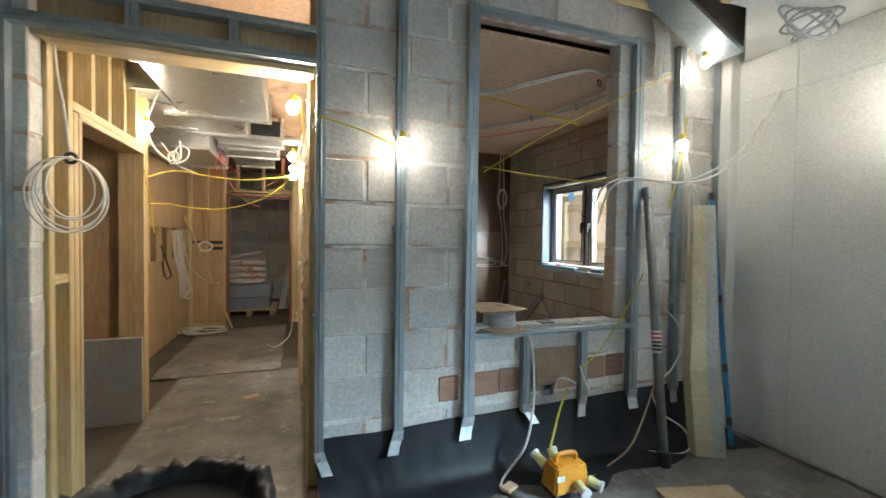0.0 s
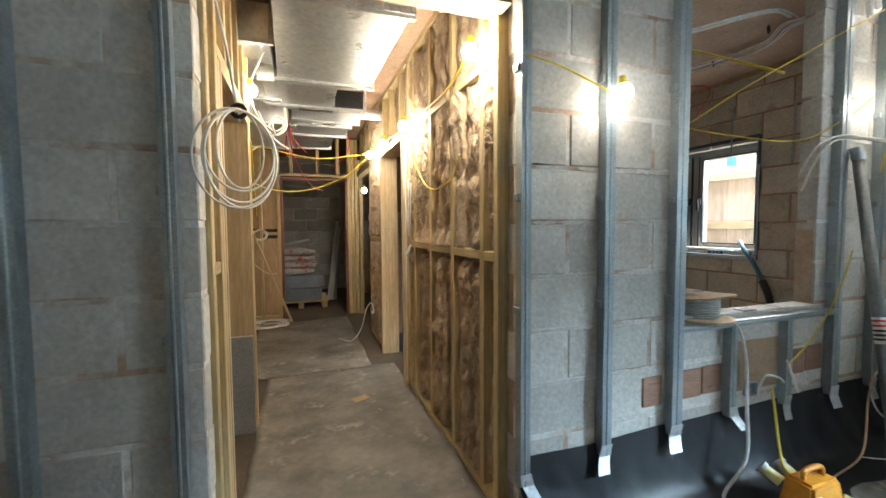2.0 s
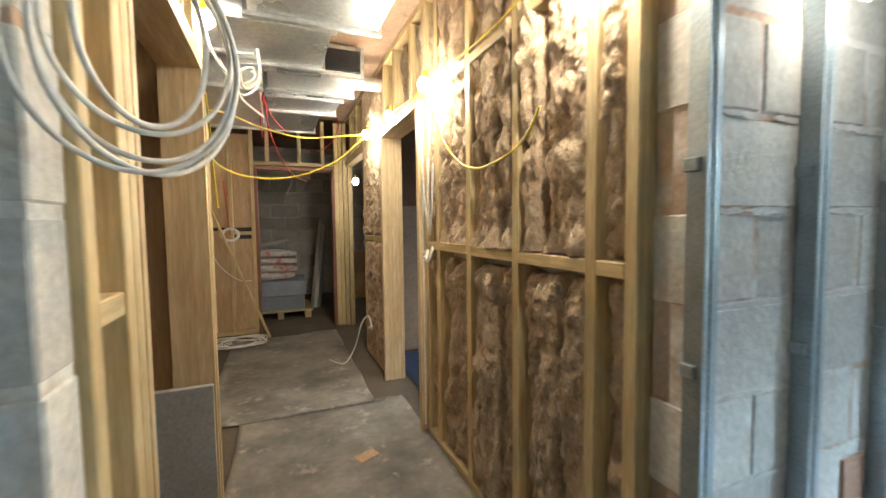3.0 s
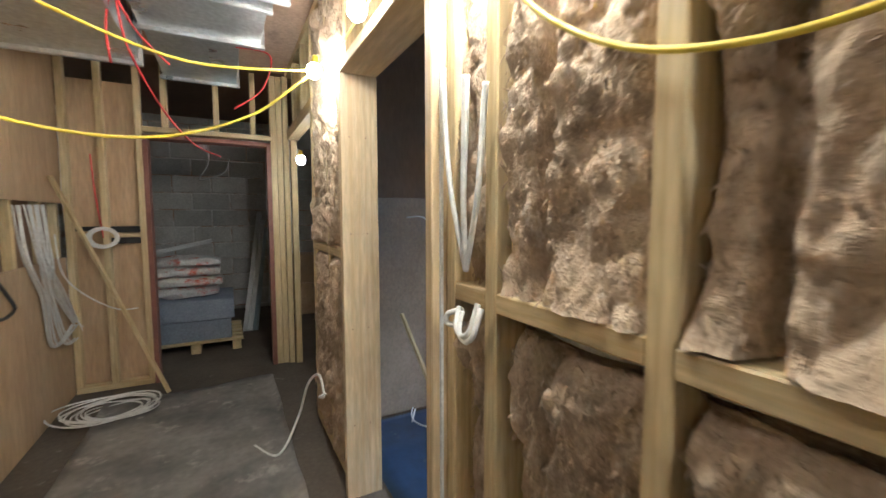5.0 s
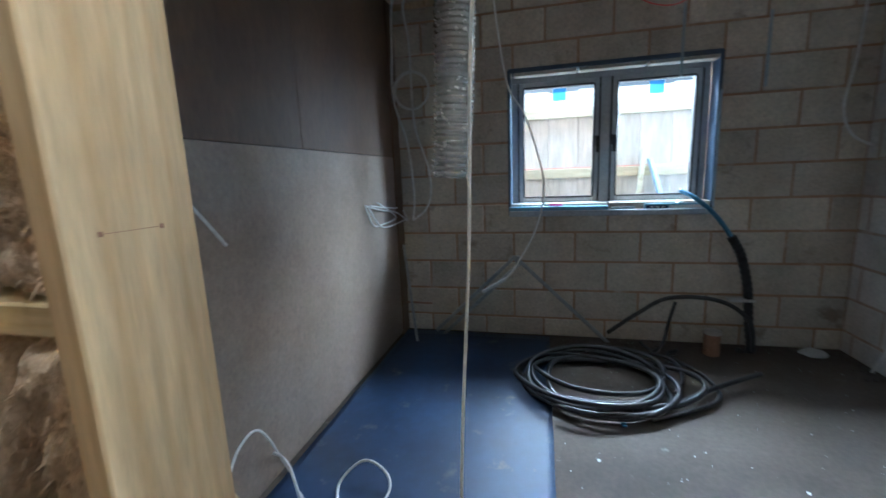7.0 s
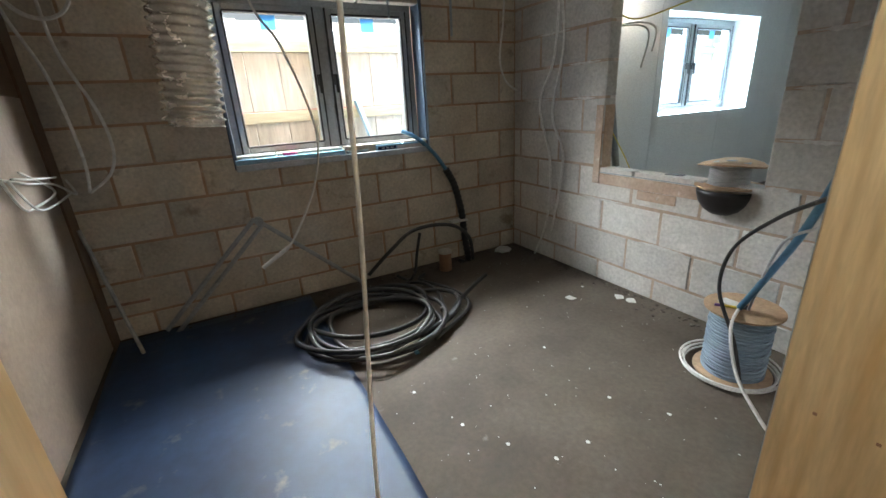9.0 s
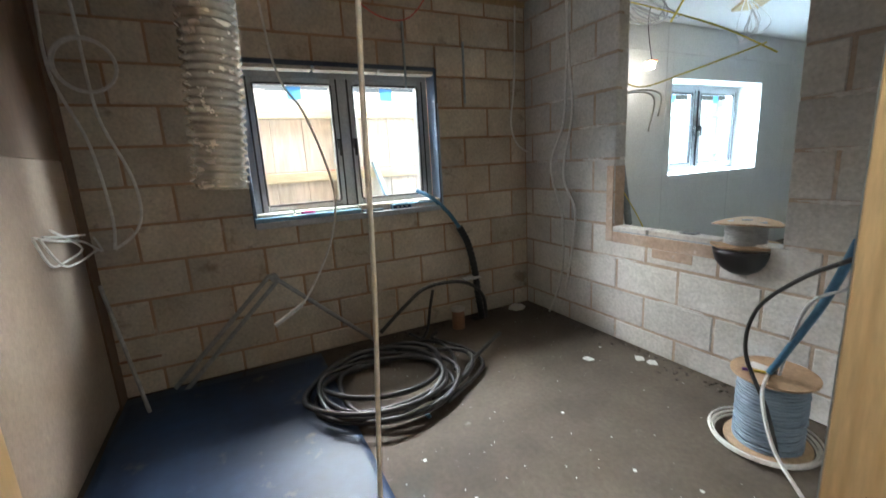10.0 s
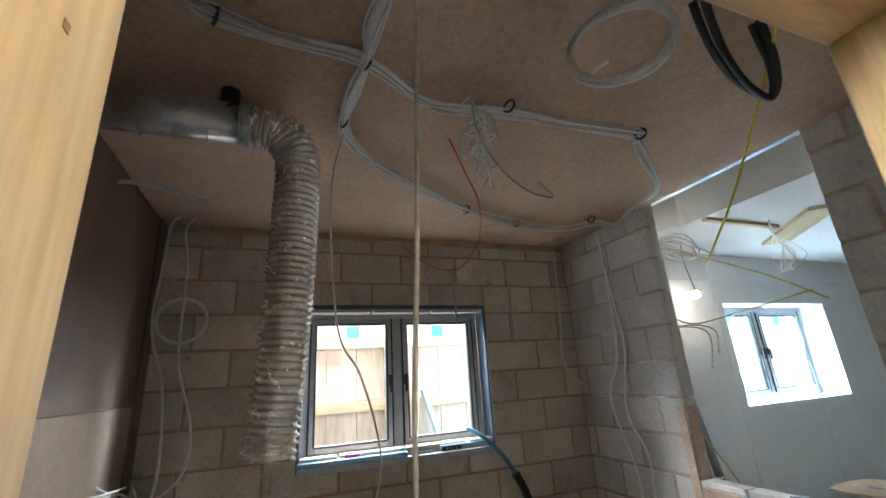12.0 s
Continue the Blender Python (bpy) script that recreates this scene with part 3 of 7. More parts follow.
BAYS = [(2.234, 2.335), (2.377, 2.725), (2.767, 3.12), (3.162, 3.505), (3.547, 3.677)]
for k, (a, b) in enumerate(BAYS):
    batt(a + 0.002, b - 0.002, 1.148, 2.47, 3 + k * 1.37, 0.0, 0.012 if k != 3 else 0.02, None, 0.036 if k in (1, 2, 3) else 0.0)
    batt(a + 0.002, b - 0.002, 0.045, 1.098, 21 + k * 2.11, 0.03 if k else 0, 0.012)
for k, (a, b) in enumerate([(4.692, 5.055), (5.097, 5.487)]):
    batt(a + 0.002, b - 0.002, 1.15, 2.47, 41 + k * 1.9, 0, 0.03)
    batt(a + 0.002, b - 0.002, 0.045, 1.095, 47 + k * 1.3, 0, 0.035)
batt(3.761 - 0.04, 3.95, 2.01, 2.47, 60.3, 0, 0.0)
batt(3.995, 4.348, 2.01, 2.47, 61.3, 0, -0.02)

# ---------------------------------------------------------------- timber framing on the corridor's other side
def partition_left():
    w = thing("stud_partition", -1.02, 2.3, 0, "timber stud partition with an open doorway and a plywood lining", "stud wall", kind="structure")
    xa, xb = -1.08, -0.985
    stud("sole_plate", xa, xb, 2.19, 2.46, 0, 0.042, w)
    for y, d in ((2.194, 0.045), (2.362, 0.045), (2.412, 0.045)):
        stud("stud", xa, xb, y, y + d, 0.0, 2.485 if y < 2.40 else 1.90, w)
    stud("noggin", xa, xb - 0.004, 2.24, 2.362, 1.085, 1.128, w)
    stud("head_plate", xa, xb, 2.41, 3.42, 1.905, 1.95, w)
    stud("top_plate", xa, xb, 2.19, 3.5, 2.485, 2.528, w)
    for y in (2.60, 2.80, 3.02, 3.22, 3.44):
        stud("cripple_stud", xa, xb, y, y + 0.042, 1.95, 2.485, w)
    bx("panel", xa - 0.02, xa - 0.004, 2.20, 3.5, 1.95, 2.48, PLY, w, 0.001)
    bx("panel", xa - 0.02, xa - 0.004, 2.20, 2.40, 0.0, 2.48, PLY, w, 0.001)
    bx("door_lining", -1.135, -0.983, 2.46, 2.488, 0, 1.90, lining_wood("z"), w, 0.002)
    bx("door_lining", -1.135, -0.983, 2.46, 3.36, 1.872, 1.904, lining_wood("y"), w, 0.002)
    bx("door_lining", -1.135, -0.983, 3.36, 3.39, 0, 1.904, lining_wood("z"), w, 0.002)
    stud("stud", xa, xb + 0.006, 3.39, 3.435, 0.0, 2.485, w)
    bx("panel", -1.45, -1.08, 3.44, 3.455, 0, 2.5, PLY, w, 0.001)
    return w


partition_left()
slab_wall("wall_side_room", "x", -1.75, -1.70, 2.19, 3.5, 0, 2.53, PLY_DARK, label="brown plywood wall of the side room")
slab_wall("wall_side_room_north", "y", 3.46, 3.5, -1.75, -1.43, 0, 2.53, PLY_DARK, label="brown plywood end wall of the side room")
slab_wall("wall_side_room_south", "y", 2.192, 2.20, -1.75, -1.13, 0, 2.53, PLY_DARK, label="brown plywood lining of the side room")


def ply_wall():
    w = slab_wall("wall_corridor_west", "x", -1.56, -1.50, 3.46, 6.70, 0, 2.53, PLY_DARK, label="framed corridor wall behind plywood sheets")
    for y in (3.5, 3.9, 4.3, 4.7, 5.1, 5.5, 5.9, 6.3, 6.6):
        stud("stud", -1.50, -1.452, y, y + 0.042, 0, 2.5, w)
    for a, b in ((3.46, 4.68), (4.683, 5.9), (5.903, 6.655)):
        bx("plywood_sheet", -1.45, -1.432, a, b, 1.40, 2.5, PLY, w, 0.001)
        bx("plywood_sheet", -1.45, -1.432, a, b, 0.01, 1.02, PLY, w, 0.001)
    return w


ply_wall()


def far_frame():
    w = thing("door_frame_wall", -0.5, 6.66, 0, "open stud wall round the far doorway", "stud wall", kind="structure")
    ya, yb = 6.66, 6.75
    bx("plywood_sheet", -1.43, -0.96, yb - 0.02, yb, 0.05, 2.3, PLY, w, 0.001)
    bx("plywood_sheet", -1.43, -0.96, yb - 0.026, yb - 0.02, 1.20, 1.235, BLACK, w, 0.001)
    stud("sole_plate", -1.43, -0.955, ya, yb, 0, 0.045, w)
    for x in (-1.43, -1.22, -0.99):
        stud("stud", x, x + 0.042, ya, yb - 0.02, 0.045, 2.49, w)
    stud("noggin", -1.18, -0.99, ya, ya + 0.04, 1.155, 1.185, w)
    bx("slot", -1.175, -0.995, ya + 0.03, ya + 0.045, 1.19, 1.235, BLACK, w, 0.001)
    bx("slot", -1.175, -0.995, ya + 0.03, ya + 0.045, 1.105, 1.15, BLACK, w, 0.001)
    stud("noggin", -0.95, 0.0, ya, yb, 1.95, 1.99, w)
    for x in (-0.82, -0.47, -0.2):
        stud("cripple_stud", x, x + 0.042, ya, yb, 1.99, 2.49, w)
    red = material("red_primer", (0.19, 0.075, 0.055), (0.26, 0.11, 0.08), 6, 0.6, 0, 0.1, 60)
    bx("door_lining", -0.948, -0.915, ya - 0.01, yb + 0.03, 0, 1.93, red, w, 0.002, "red primed door lining")
    bx("door_lining", -0.085, -0.05, ya - 0.01, yb + 0.03, 0, 1.93, red, w, 0.002, "red primed door lining")
    bx("door_lining", -0.948, -0.05, ya - 0.01, yb + 0.03, 1.898, 1.93, red, w, 0.002, "red primed door head")
    for x in (-0.048, 0.0, 0.05):
        stud("stud", x, x + 0.045, ya - (0.03 if x > 0.03 else 0), yb, 0, 2.49, w)
    stud("stud", 0.105, 0.155, 6.60, 6.66, 0, 1.96, w)
    return w


far_frame()

# ---------------------------------------------------------------- steel studs, tracks and membrane on the block wall
def steel_channel(name, x0, x1, y0, y1, z0, z1, parent):
    """A galvanised C section folded from one strip: web with a raised bead, two flanges."""
    t, upright = 0.0022, z1 - z0 > x1 - x0
    a, b = (x0, x1) if upright else (z0, z1)
    m = (a + b) / 2
    outer = [(a, y1), (a, y0), (m - 0.006, y0), (m - 0.003, y0 - 0.003), (m + 0.003, y0 - 0.003), (m + 0.006, y0), (b, y0), (b, y1)]
    inner = [(b - t, y1), (b - t, y0 + t), (m + 0.005, y0 + t), (m + 0.003, y0 - 0.001), (m - 0.003, y0 - 0.001), (m - 0.005, y0 + t), (a + t, y0 + t), (a + t, y1)]
    ring = outer + inner
    bm = bmesh.new()
    ends = []
    for e in ((z0, z1) if upright else (x0, x1)):
        ends.append([bm.verts.new((p, q, e) if upright else (e, q, p)) for p, q in ring])
    k = len(ring)
    for i in range(k):
        j = (i + 1) % k
        bm.faces.new((ends[0][i], ends[0][j], ends[1][j], ends[1][i]))
    for row in ends:
        for i in range(len(outer) - 1):
            bm.faces.new((row[i], row[i + 1], row[k - 2 - i], row[k - 1 - i]))
    bmesh.ops.recalc_face_normals(bm, faces=bm.faces)
    return part(name, bm, STEEL, parent)


TAPE = material("silver_tape", (0.45, 0.47, 0.48), (0.60, 0.62, 0.63), 14, 0.35, 0.5, 0.3, 60)


def wall_studs():
    for x0, x1, z0, z1 in ((0.108, 0.152, 0.20, 2.62), (0.508, 0.557, 0.25, 2.62), (0.903, 0.965, 0.27, 2.61), (1.275, 1.32, 0.30, 0.76), (1.685, 1.73, 0.30, 0.76),
                           (2.06, 2.125, 0.30, 2.62), (2.43, 2.48, 0.3, 2.62), (2.80, 2.85, 0.0, 2.62), (-1.091, -1.05, 0.0, 2.62), (-1.475, -1.425, 0.25, 2.62), (-1.9, -1.85, 0.25, 2.62)):
        s = thing("steel_stud", (x0 + x1) / 2, 2.05, z0, "galvanised steel channel stud fixed against the block wall", "steel stud", "steel studs")
        steel_channel("channel", x0, x1, 2.043, 2.089, z0, z1, s)
        for z in (0.9, 1.35, 1.85):
            if z0 < z < z1:
                bx("fixing_clip", x0 - 0.012, x0 + 0.006, 2.055, 2.089, z, z + 0.03, STEEL, s, 0.002)
        if 0.1 < z0:
            bm = bmesh.new()
            pts = [(0, 0.05), (0.002, 0.0), (-0.012, -0.03), (-0.03, -0.06)]
            sk = random.uniform(-0.015, 0.02)
            v = [[bm.verts.new((xx + sk * i, 2.041 + dy, z0 + dz)) for xx in (x0 - 0.004, x1 + 0.004)] for i, (dy, dz) in enumerate(pts)]
            for a, b in zip(v, v[1:]):
                bm.faces.new((a[0], a[1], b[1], b[0]))
            ob = part("tape_tab", bm, TAPE, s, "crumpled silver tape")
            ob.modifiers.new("thick", "SOLIDIFY").thickness = 0.002
    t = thing("steel_track", 1.5, 2.05, 0.76, "galvanised steel track along the opening's sill", "steel track", "steel tracks")
    steel_channel("channel", 0.93, 2.09, 2.035, 2.10, 0.755, 0.785, t)
    bx("sill_plate", 0.972, 2.04, 2.085, 2.19, 0.775, 0.782, STEEL, t, 0.001)
    t = thing("steel_track", 1.5, 2.05, 2.6, "galvanised steel track over the opening", "steel track", "steel tracks")
    steel_channel("channel", 0.966, 2.06, 2.038, 2.09, 2.572, 2.60, t)
    t = thing("opening_head", -0.45, 2.06, 2.1, "steel framed head of the wide opening with a timber underside", "lintel", kind="structure")
    steel_channel("channel", -1.05, 0.105, 2.04, 2.10, 2.145, 2.19, t)
    steel_channel("channel", -1.05, 0.105, 2.04, 2.10, 2.29, 2.325, t)
    for x in (-0.66, -0.27):
        steel_channel("cripple", x, x + 0.045, 2.045, 2.09, 2.19, 2.29, t)
    bx("head_board", -0.98, 0.10, 2.10, 2.25, 2.12, 2.15, lining_wood("x"), t, 0.003)
    bx("infill_panel", -0.98, 0.10, 2.11, 2.125, 2.15, 2.30, PLY, t, 0.001)


wall_studs()


def membrane(x0, x1, seed, top0, top1):
    """A sheet of black membrane up the foot of the wall, folded out over the floor."""
    bm = bmesh.new()
    nx, prof = int((x1 - x0) / 0.03), [(0.0, 1.0), (0.012, 0.75), (0.03, 0.5), (0.055, 0.25), (0.085, 0.06), (0.13, 0.015), (0.20, 0.008), (0.27, 0.006)]
    g = []
    for i in range(nx + 1):
        u = i / nx
        x = x0 + (x1 - x0) * u
        h = top0 + (top1 - top0) * u + 0.012 * noise.noise((x * 3, seed, 0))
        row = []
        for k, (dy, f) in enumerate(prof):
            w = 0.02 * noise.noise((x * 7 + f * 2.2, seed, f * 3)) * (0.25 + min(k, 4) / 3)
            sx = 0.10 * (1 - f) * noise.noise((x * 2, seed, 4.0))
            row.append(bm.verts.new((min(max(x + sx, x0), x1), min(2.086, 2.084 - dy * (1.15 + 0.8 * noise.noise((x * 2.3, seed, 1)))) - abs(w), max(0.010, h * f + abs(w) * 0.3))))
        g.append(row)
    for a, b in zip(g, g[1:]):
        for k in range(len(prof) - 1):
            bm.faces.new((a[k], b[k], b[k + 1], a[k + 1]))
    ob = part("membrane", bm, MEMBRANE, smooth=True)
    m = ob.modifiers.new("smooth", "SUBSURF")
    m.levels = m.render_levels = 1
    tagged(ob, "black plastic damp membrane folded up the wall's foot", "membrane", "membranes")


membrane(0.10, 2.84, 1.0, 0.29, 0.35)
membrane(-3.1, -1.06, 5.0, 0.29, 0.29)

PATCH = material("pink_mortar_patch", (0.40, 0.28, 0.20), (0.52, 0.40, 0.31), 6, 0.9, 0, 0.3, 50, c3=(0.60, 0.56, 0.50), amount=0.06)
for a, b, c, d in ((1.972, 2.03, 0.70, 1.22), (1.07, 1.97, 0.70, 0.772), (1.40, 1.66, 0.64, 0.698)):
    bx("mortar_patch", a, b, 2.186, 2.195, c, d, PATCH, front, 0.004, "smear of pink mortar")
bx("mortar_patch", 1.958, 1.964, 2.10, 2.186, 0.79, 1.22, PATCH, front, 0.002, "smear of pink mortar")
bm_slips = [(0.77, 0.885), (0.965, 1.135), (1.14, 1.27), (1.325, 1.40), (1.75, 1.90), (1.905, 2.05)]
for a, b in bm_slips:
    bx("brick", a, b, 2.084, 2.11, 0.408 + 0.03 * (a - 0.77), 0.548 + 0.03 * (a - 0.77), BRICK, front, 0.004)
bx("plaster_patch", 1.33, 1.68, 2.084, 2.11, 0.40, 0.66, material("tan_board", (0.33, 0.22, 0.14), (0.42, 0.30, 0.21), 5, 0.8, 0, 0.1, 60), front, 0.003, "tan patch of filler board")

# smears of white mortar along the bed joints
SMEAR = material("white_mortar", (0.52, 0.50, 0.47), (0.68, 0.66, 0.63), 20, 0.95, 0, 0.5, 60)


def mortar_smear(wall, x0, x1, z, y=2.0862):
    bm = bmesh.new()
    n = max(6, int((x1 - x0) / 0.012))
    up, low = [], []
    for i in range(n + 1):
        x = x0 + (x1 - x0) * i / n
        e = min(1.0, 4 * min(i, n - i) / n + 0.1)
        up.append(bm.verts.new((x, y, z + e * (0.006 + 0.006 * noise.noise((x * 40, z, 1.0))))))
        low.append(bm.verts.new((x, y, z - e * (0.006 + 0.012 * abs(noise.noise((x * 28, z, 7.0)))))))
    for i in range(n):
        bm.faces.new((low[i], low[i + 1], up[i + 1], up[i]))
    ob = part("mortar_smear", bm, SMEAR, wall)
    ob.modifiers.new("thick", "SOLIDIFY").thickness = 0.002


for wall_, a, b, z in ((front_left, -1.37, -1.28, 1.268),
                       (front_left, -1.44, -1.38, 1.268),
                       (front_left, -1.24, -1.10, 1.268),
                       (front_left, -1.44, -1.39, 1.043),
                       (front_left, -1.37, -1.29, 1.043),
                       (front_left, -1.41, -1.36, 0.818),
                       (front_left, -1.44, -1.40, 0.593),
                       (front, 0.18, 0.30, 1.268),
                       (front, 0.62, 0.92, 1.268),
                       (front, 0.19, 0.51, 1.043),
                       (front, 0.62, 0.93, 1.043),
                       (front, 0.21, 0.42, 0.818),
                       (front, 0.63, 0.80, 0.818),
                       (front, 0.20, 0.35, 1.493),
                       (front, 0.61, 0.91, 1.493),
                       (front, 0.16, 0.50, 0.593),
                       (front, 0.57, 0.88, 0.593),
                       (front, 0.57, 0.70, 0.368),
                       (front, 0.30, 0.50, 1.268),
                       (front, 0.40, 0.50, 1.493),
                       (front, 2.14, 2.42, 1.268),
                       (front, 2.50, 2.72, 1.268),
                       (front, 2.14, 2.40, 1.043),
                       (front, 2.14, 2.42, 1.718),
                       (front, 2.50, 2.78, 1.493),
                       (front_left, -1.80, -1.60, 1.268),
                       (front_left, -1.75, -1.52, 1.043)):
    mortar_smear(wall_, a, b, z)
for a, b, z in ((0.60, 0.90, 1.493), (0.30, 0.62, 1.268), (0.66, 0.93, 1.268), (0.45, 0.94, 1.043), (0.86, 0.96, 0.818), (0.50, 0.80, 0.593), (2.02, 2.30, 1.493), (2.10, 2.42, 1.943), (2.05, 2.25, 1.268), (2.30, 2.62, 1.718), (2.45, 2.80, 1.268), (1.3, 1.6, 0.368), (1.75, 2.1, 0.593)):
    mortar_smear(front, a, b, z, 2.1952)

# ---------------------------------------------------------------- windows, fence
BLUE_FILM = glass_material()
BLUE_FILM.name = "blue_film"
BLUE_FILM.node_tree.nodes["Principled BSDF"].inputs["Base Color"].default_value = (0.12, 0.38, 0.75, 1)
BLUE_FILM.node_tree.nodes["Principled BSDF"].inputs["Roughness"].default_value = 0.5


def window(name, y0, y1, z0, z1, x, label):
    """Two casements in a grey aluminium frame; y runs along the wall."""
    w = thing(name, x, (y0 + y1) / 2, z0, label, "window", kind="structure")
    f = 0.05
    bx("window_frame", x, x + 0.07, y0, y1, z0, z0 + f, FRAME_GREY, w, 0.004)
    bx("window_frame", x, x + 0.07, y0, y1, z1 - f, z1, FRAME_GREY, w, 0.004)
    ym = (y0 + y1) / 2
    for a, b in ((y0, y0 + f), (ym - 0.04, ym + 0.04), (y1 - f, y1)):
        bx("window_frame", x, x + 0.07, a, b, z0 + f, z1 - f, FRAME_GREY, w, 0.004)
    for a, b, hinge in ((y0 + f, ym - 0.04, 1), (ym + 0.04, y1 - f, -1)):
        s = thing("casement", x, (a + b) / 2, z0 + f, "", "")
        s.location = Vector((x, (a + b) / 2, z0 + f)) - world_place(w)
        s.parent = w
        for key in ("label", "category"):
            if key in s:
                del s[key]
        g = 0.042
        za, zb = z0 + f + 0.003, z1 - f - 0.003
        for p in ((a, a + g, za, zb), (b - g, b, za, zb), (a + g, b - g, za, za + g), (a + g, b - g, zb - g, zb)):
            bx("sash", x - 0.012, x + 0.055, p[0], p[1], p[2], p[3], FRAME_GREY, s, 0.004)
        for p in ((a + g - 0.009, a + g + 0.003, za + g, zb - g), (b - g - 0.003, b - g + 0.009, za + g, zb - g), (a + g, b - g, za + g - 0.009, za + g + 0.003), (a + g, b - g, zb - g - 0.003, zb - g + 0.009)):
            bx("gasket", x - 0.0155, x + 0.015, p[0], p[1], p[2], p[3], BLACK, s, 0.002, "black rubber gasket")
        # Black strips stand for the shaded gap between sash and frame.
        for p in ((a - 0.006, a + 0.005, za, zb), (b - 0.005, b + 0.006, za, zb)):
            bx("seal", x - 0.0145, x + 0.01, p[0], p[1], p[2], p[3], BLACK, s, 0.002, "black strip for the gap between sash and frame")
        pane = bx("pane", x + 0.02, x + 0.026, a + g - 0.004, b - g + 0.004, za + g - 0.004, zb - g + 0.004, GLASS, s, 0.001)
        pane.visible_shadow = False
        hy = a + 0.016 if hinge < 0 else b - 0.016
        bm = bmesh.new()
        zc = (z0 + z1) / 2
        add_box(bm, x - 0.030, x - 0.016, hy - 0.013, hy + 0.013, zc - 0.035, zc + 0.035)
        add_box(bm, x - 0.055, x - 0.030, hy - 0.008, hy + 0.008, zc + 0.010, zc + 0.026)
        add_box(bm, x - 0.055, x - 0.043, hy - 0.010, hy + 0.010, zc - 0.085, zc + 0.026)
        part("handle", bm, BLACK, s, "black window handle")
        cy = (a + b) / 2
        bx("sticker", x + 0.016, x + 0.0195, cy - 0.055, cy + 0.04, zb - g - 0.095, zb - g - 0.01, BLUE_FILM, s, 0.001, "blue protective sticker")
    return w


window("window_room", 3.045, 4.385, 0.985, 1.975, 3.05, "grey aluminium window with two casements and black handles")
window("window_living", -1.335, 0.315, 1.045, 2.02, 3.16, "grey aluminium window with two casements")
REVEAL = material("blue_grey_reveal", (0.045, 0.07, 0.11), (0.07, 0.10, 0.15), 5, 0.5, 0, 0.05, 60)
rv = thing("window_reveal", 3.0, 3.7, 0.95, "dark insulated lining round the window opening", "reveal", kind="structure")
bx("lining", 2.91, 3.05, 3.022, 3.045, 0.955, 1.995, REVEAL, rv, 0.003)
bx("lining", 2.91, 3.05, 4.385, 4.408, 0.955, 1.995, REVEAL, rv, 0.003)
bx("lining", 2.91, 3.05, 3.03, 4.40, 1.975, 2.005, REVEAL, rv, 0.003)
bx("lining_film", 2.904, 2.911, 3.022, 3.034, 0.99, 1.75, material("pale_blue_film", (0.34, 0.46, 0.58), (0.44, 0.56, 0.68), 6, 0.4, 0, 0.05, 50), rv, 0.002, "pale blue protective film")
bx("sill", 2.865, 3.06, 3.03, 4.40, 0.945, 0.985, material("pale_sill", (0.42, 0.47, 0.52), (0.55, 0.60, 0.64), 6, 0.5, 0, 0.05, 60), rv, 0.004)

fence = thing("fence", 4.4, 3, -0.16, "pale close-boarded timber fence with two rails", "fence")
y = -7.0
while y < 9.0:
    bx("board", 4.42, 4.438, y, y + 0.296, -0.14, 2.08 + random.uniform(-0.01, 0.01), FENCE, fence, 0.002)
    y += 0.30
rail = material("fence_rail", (0.36, 0.34, 0.24), (0.45, 0.43, 0.32), 7, 0.8, 0, 0.15, 40, 0.06, AX["y"])
for z in (0.45, 1.19, 1.81):
    bx("rail", 4.375, 4.42, -7.0, 9.0, z, z + 0.10, rail, fence, 0.003)
for y in (-5.6, -3.2, -0.75, 1.7, 3.42, 5.9, 8.2):
    bx("post", 4.33, 4.42, y, y + 0.09, -0.16, 1.97, rail, fence, 0.003)

bm = bmesh.new()
add_tube(bm, [(4.36, -7.0, 1.30), (4.36, 1.0, 1.295), (4.36, 9.0, 1.30)], 0.003, 5)
tagged(part("string_line", bm, material("red_string", (0.5, 0.06, 0.05), (0.6, 0.1, 0.08), 5, 0.7, 0, 0, 50)), "red string line stretched along the fence", "string")
for y0_, y1_, h_, m_, lb in ((3.34, 3.165, 1.45, rail, "pale timber length leaning on the fence"), (2.68, 3.113, 1.36, material("pale_blue_strip", (0.30, 0.46, 0.62), (0.40, 0.56, 0.70), 5, 0.5, 0, 0.02, 50), "pale blue plastic length leaning on the fence")):
    bm = bmesh.new()
    add_tube(bm, [(4.20, y0_, -0.16), (4.345, y1_, h_)], 0.028, 4)
    tagged(part("leaning_length", bm, m_), lb, "leaning length", "leaning lengths")

# ---------------------------------------------------------------- lamps
def festoon_lamp(x, y, z, drop, cool=False, r=0.032):
    lamp = thing("festoon_lamp", x, y, z, "lit bare festoon bulb hanging in a yellow holder", "lamp", "festoon lamps")
    bm = bmesh.new()
    bmesh.ops.create_uvsphere(bm, u_segments=16, v_segments=10, radius=r)
    bmesh.ops.scale(bm, verts=bm.verts, vec=(1, 1, 1.15))
    bmesh.ops.translate(bm, verts=bm.verts, vec=(x, y, z))
    part("bulb", bm, BULB_SOFT if cool == "soft" else BULB_DIM if cool is None else (BULB_COOL if cool else BULB), lamp, "glowing bulb", True)
    bm = bmesh.new()
    drop = Vector((drop[0] * 0.25, drop[1] * 0.25, 1.0))
    a = Vector((x, y, z)) + drop.normalized() * (r * 0.55)
    cylinder(bm, a + drop.normalized() * 0.008, a + drop.normalized() * 0.05, 0.021, 16, 0.013)
    part("holder", bm, CABLE_Y, lamp, "yellow lamp holder")
    return lamp


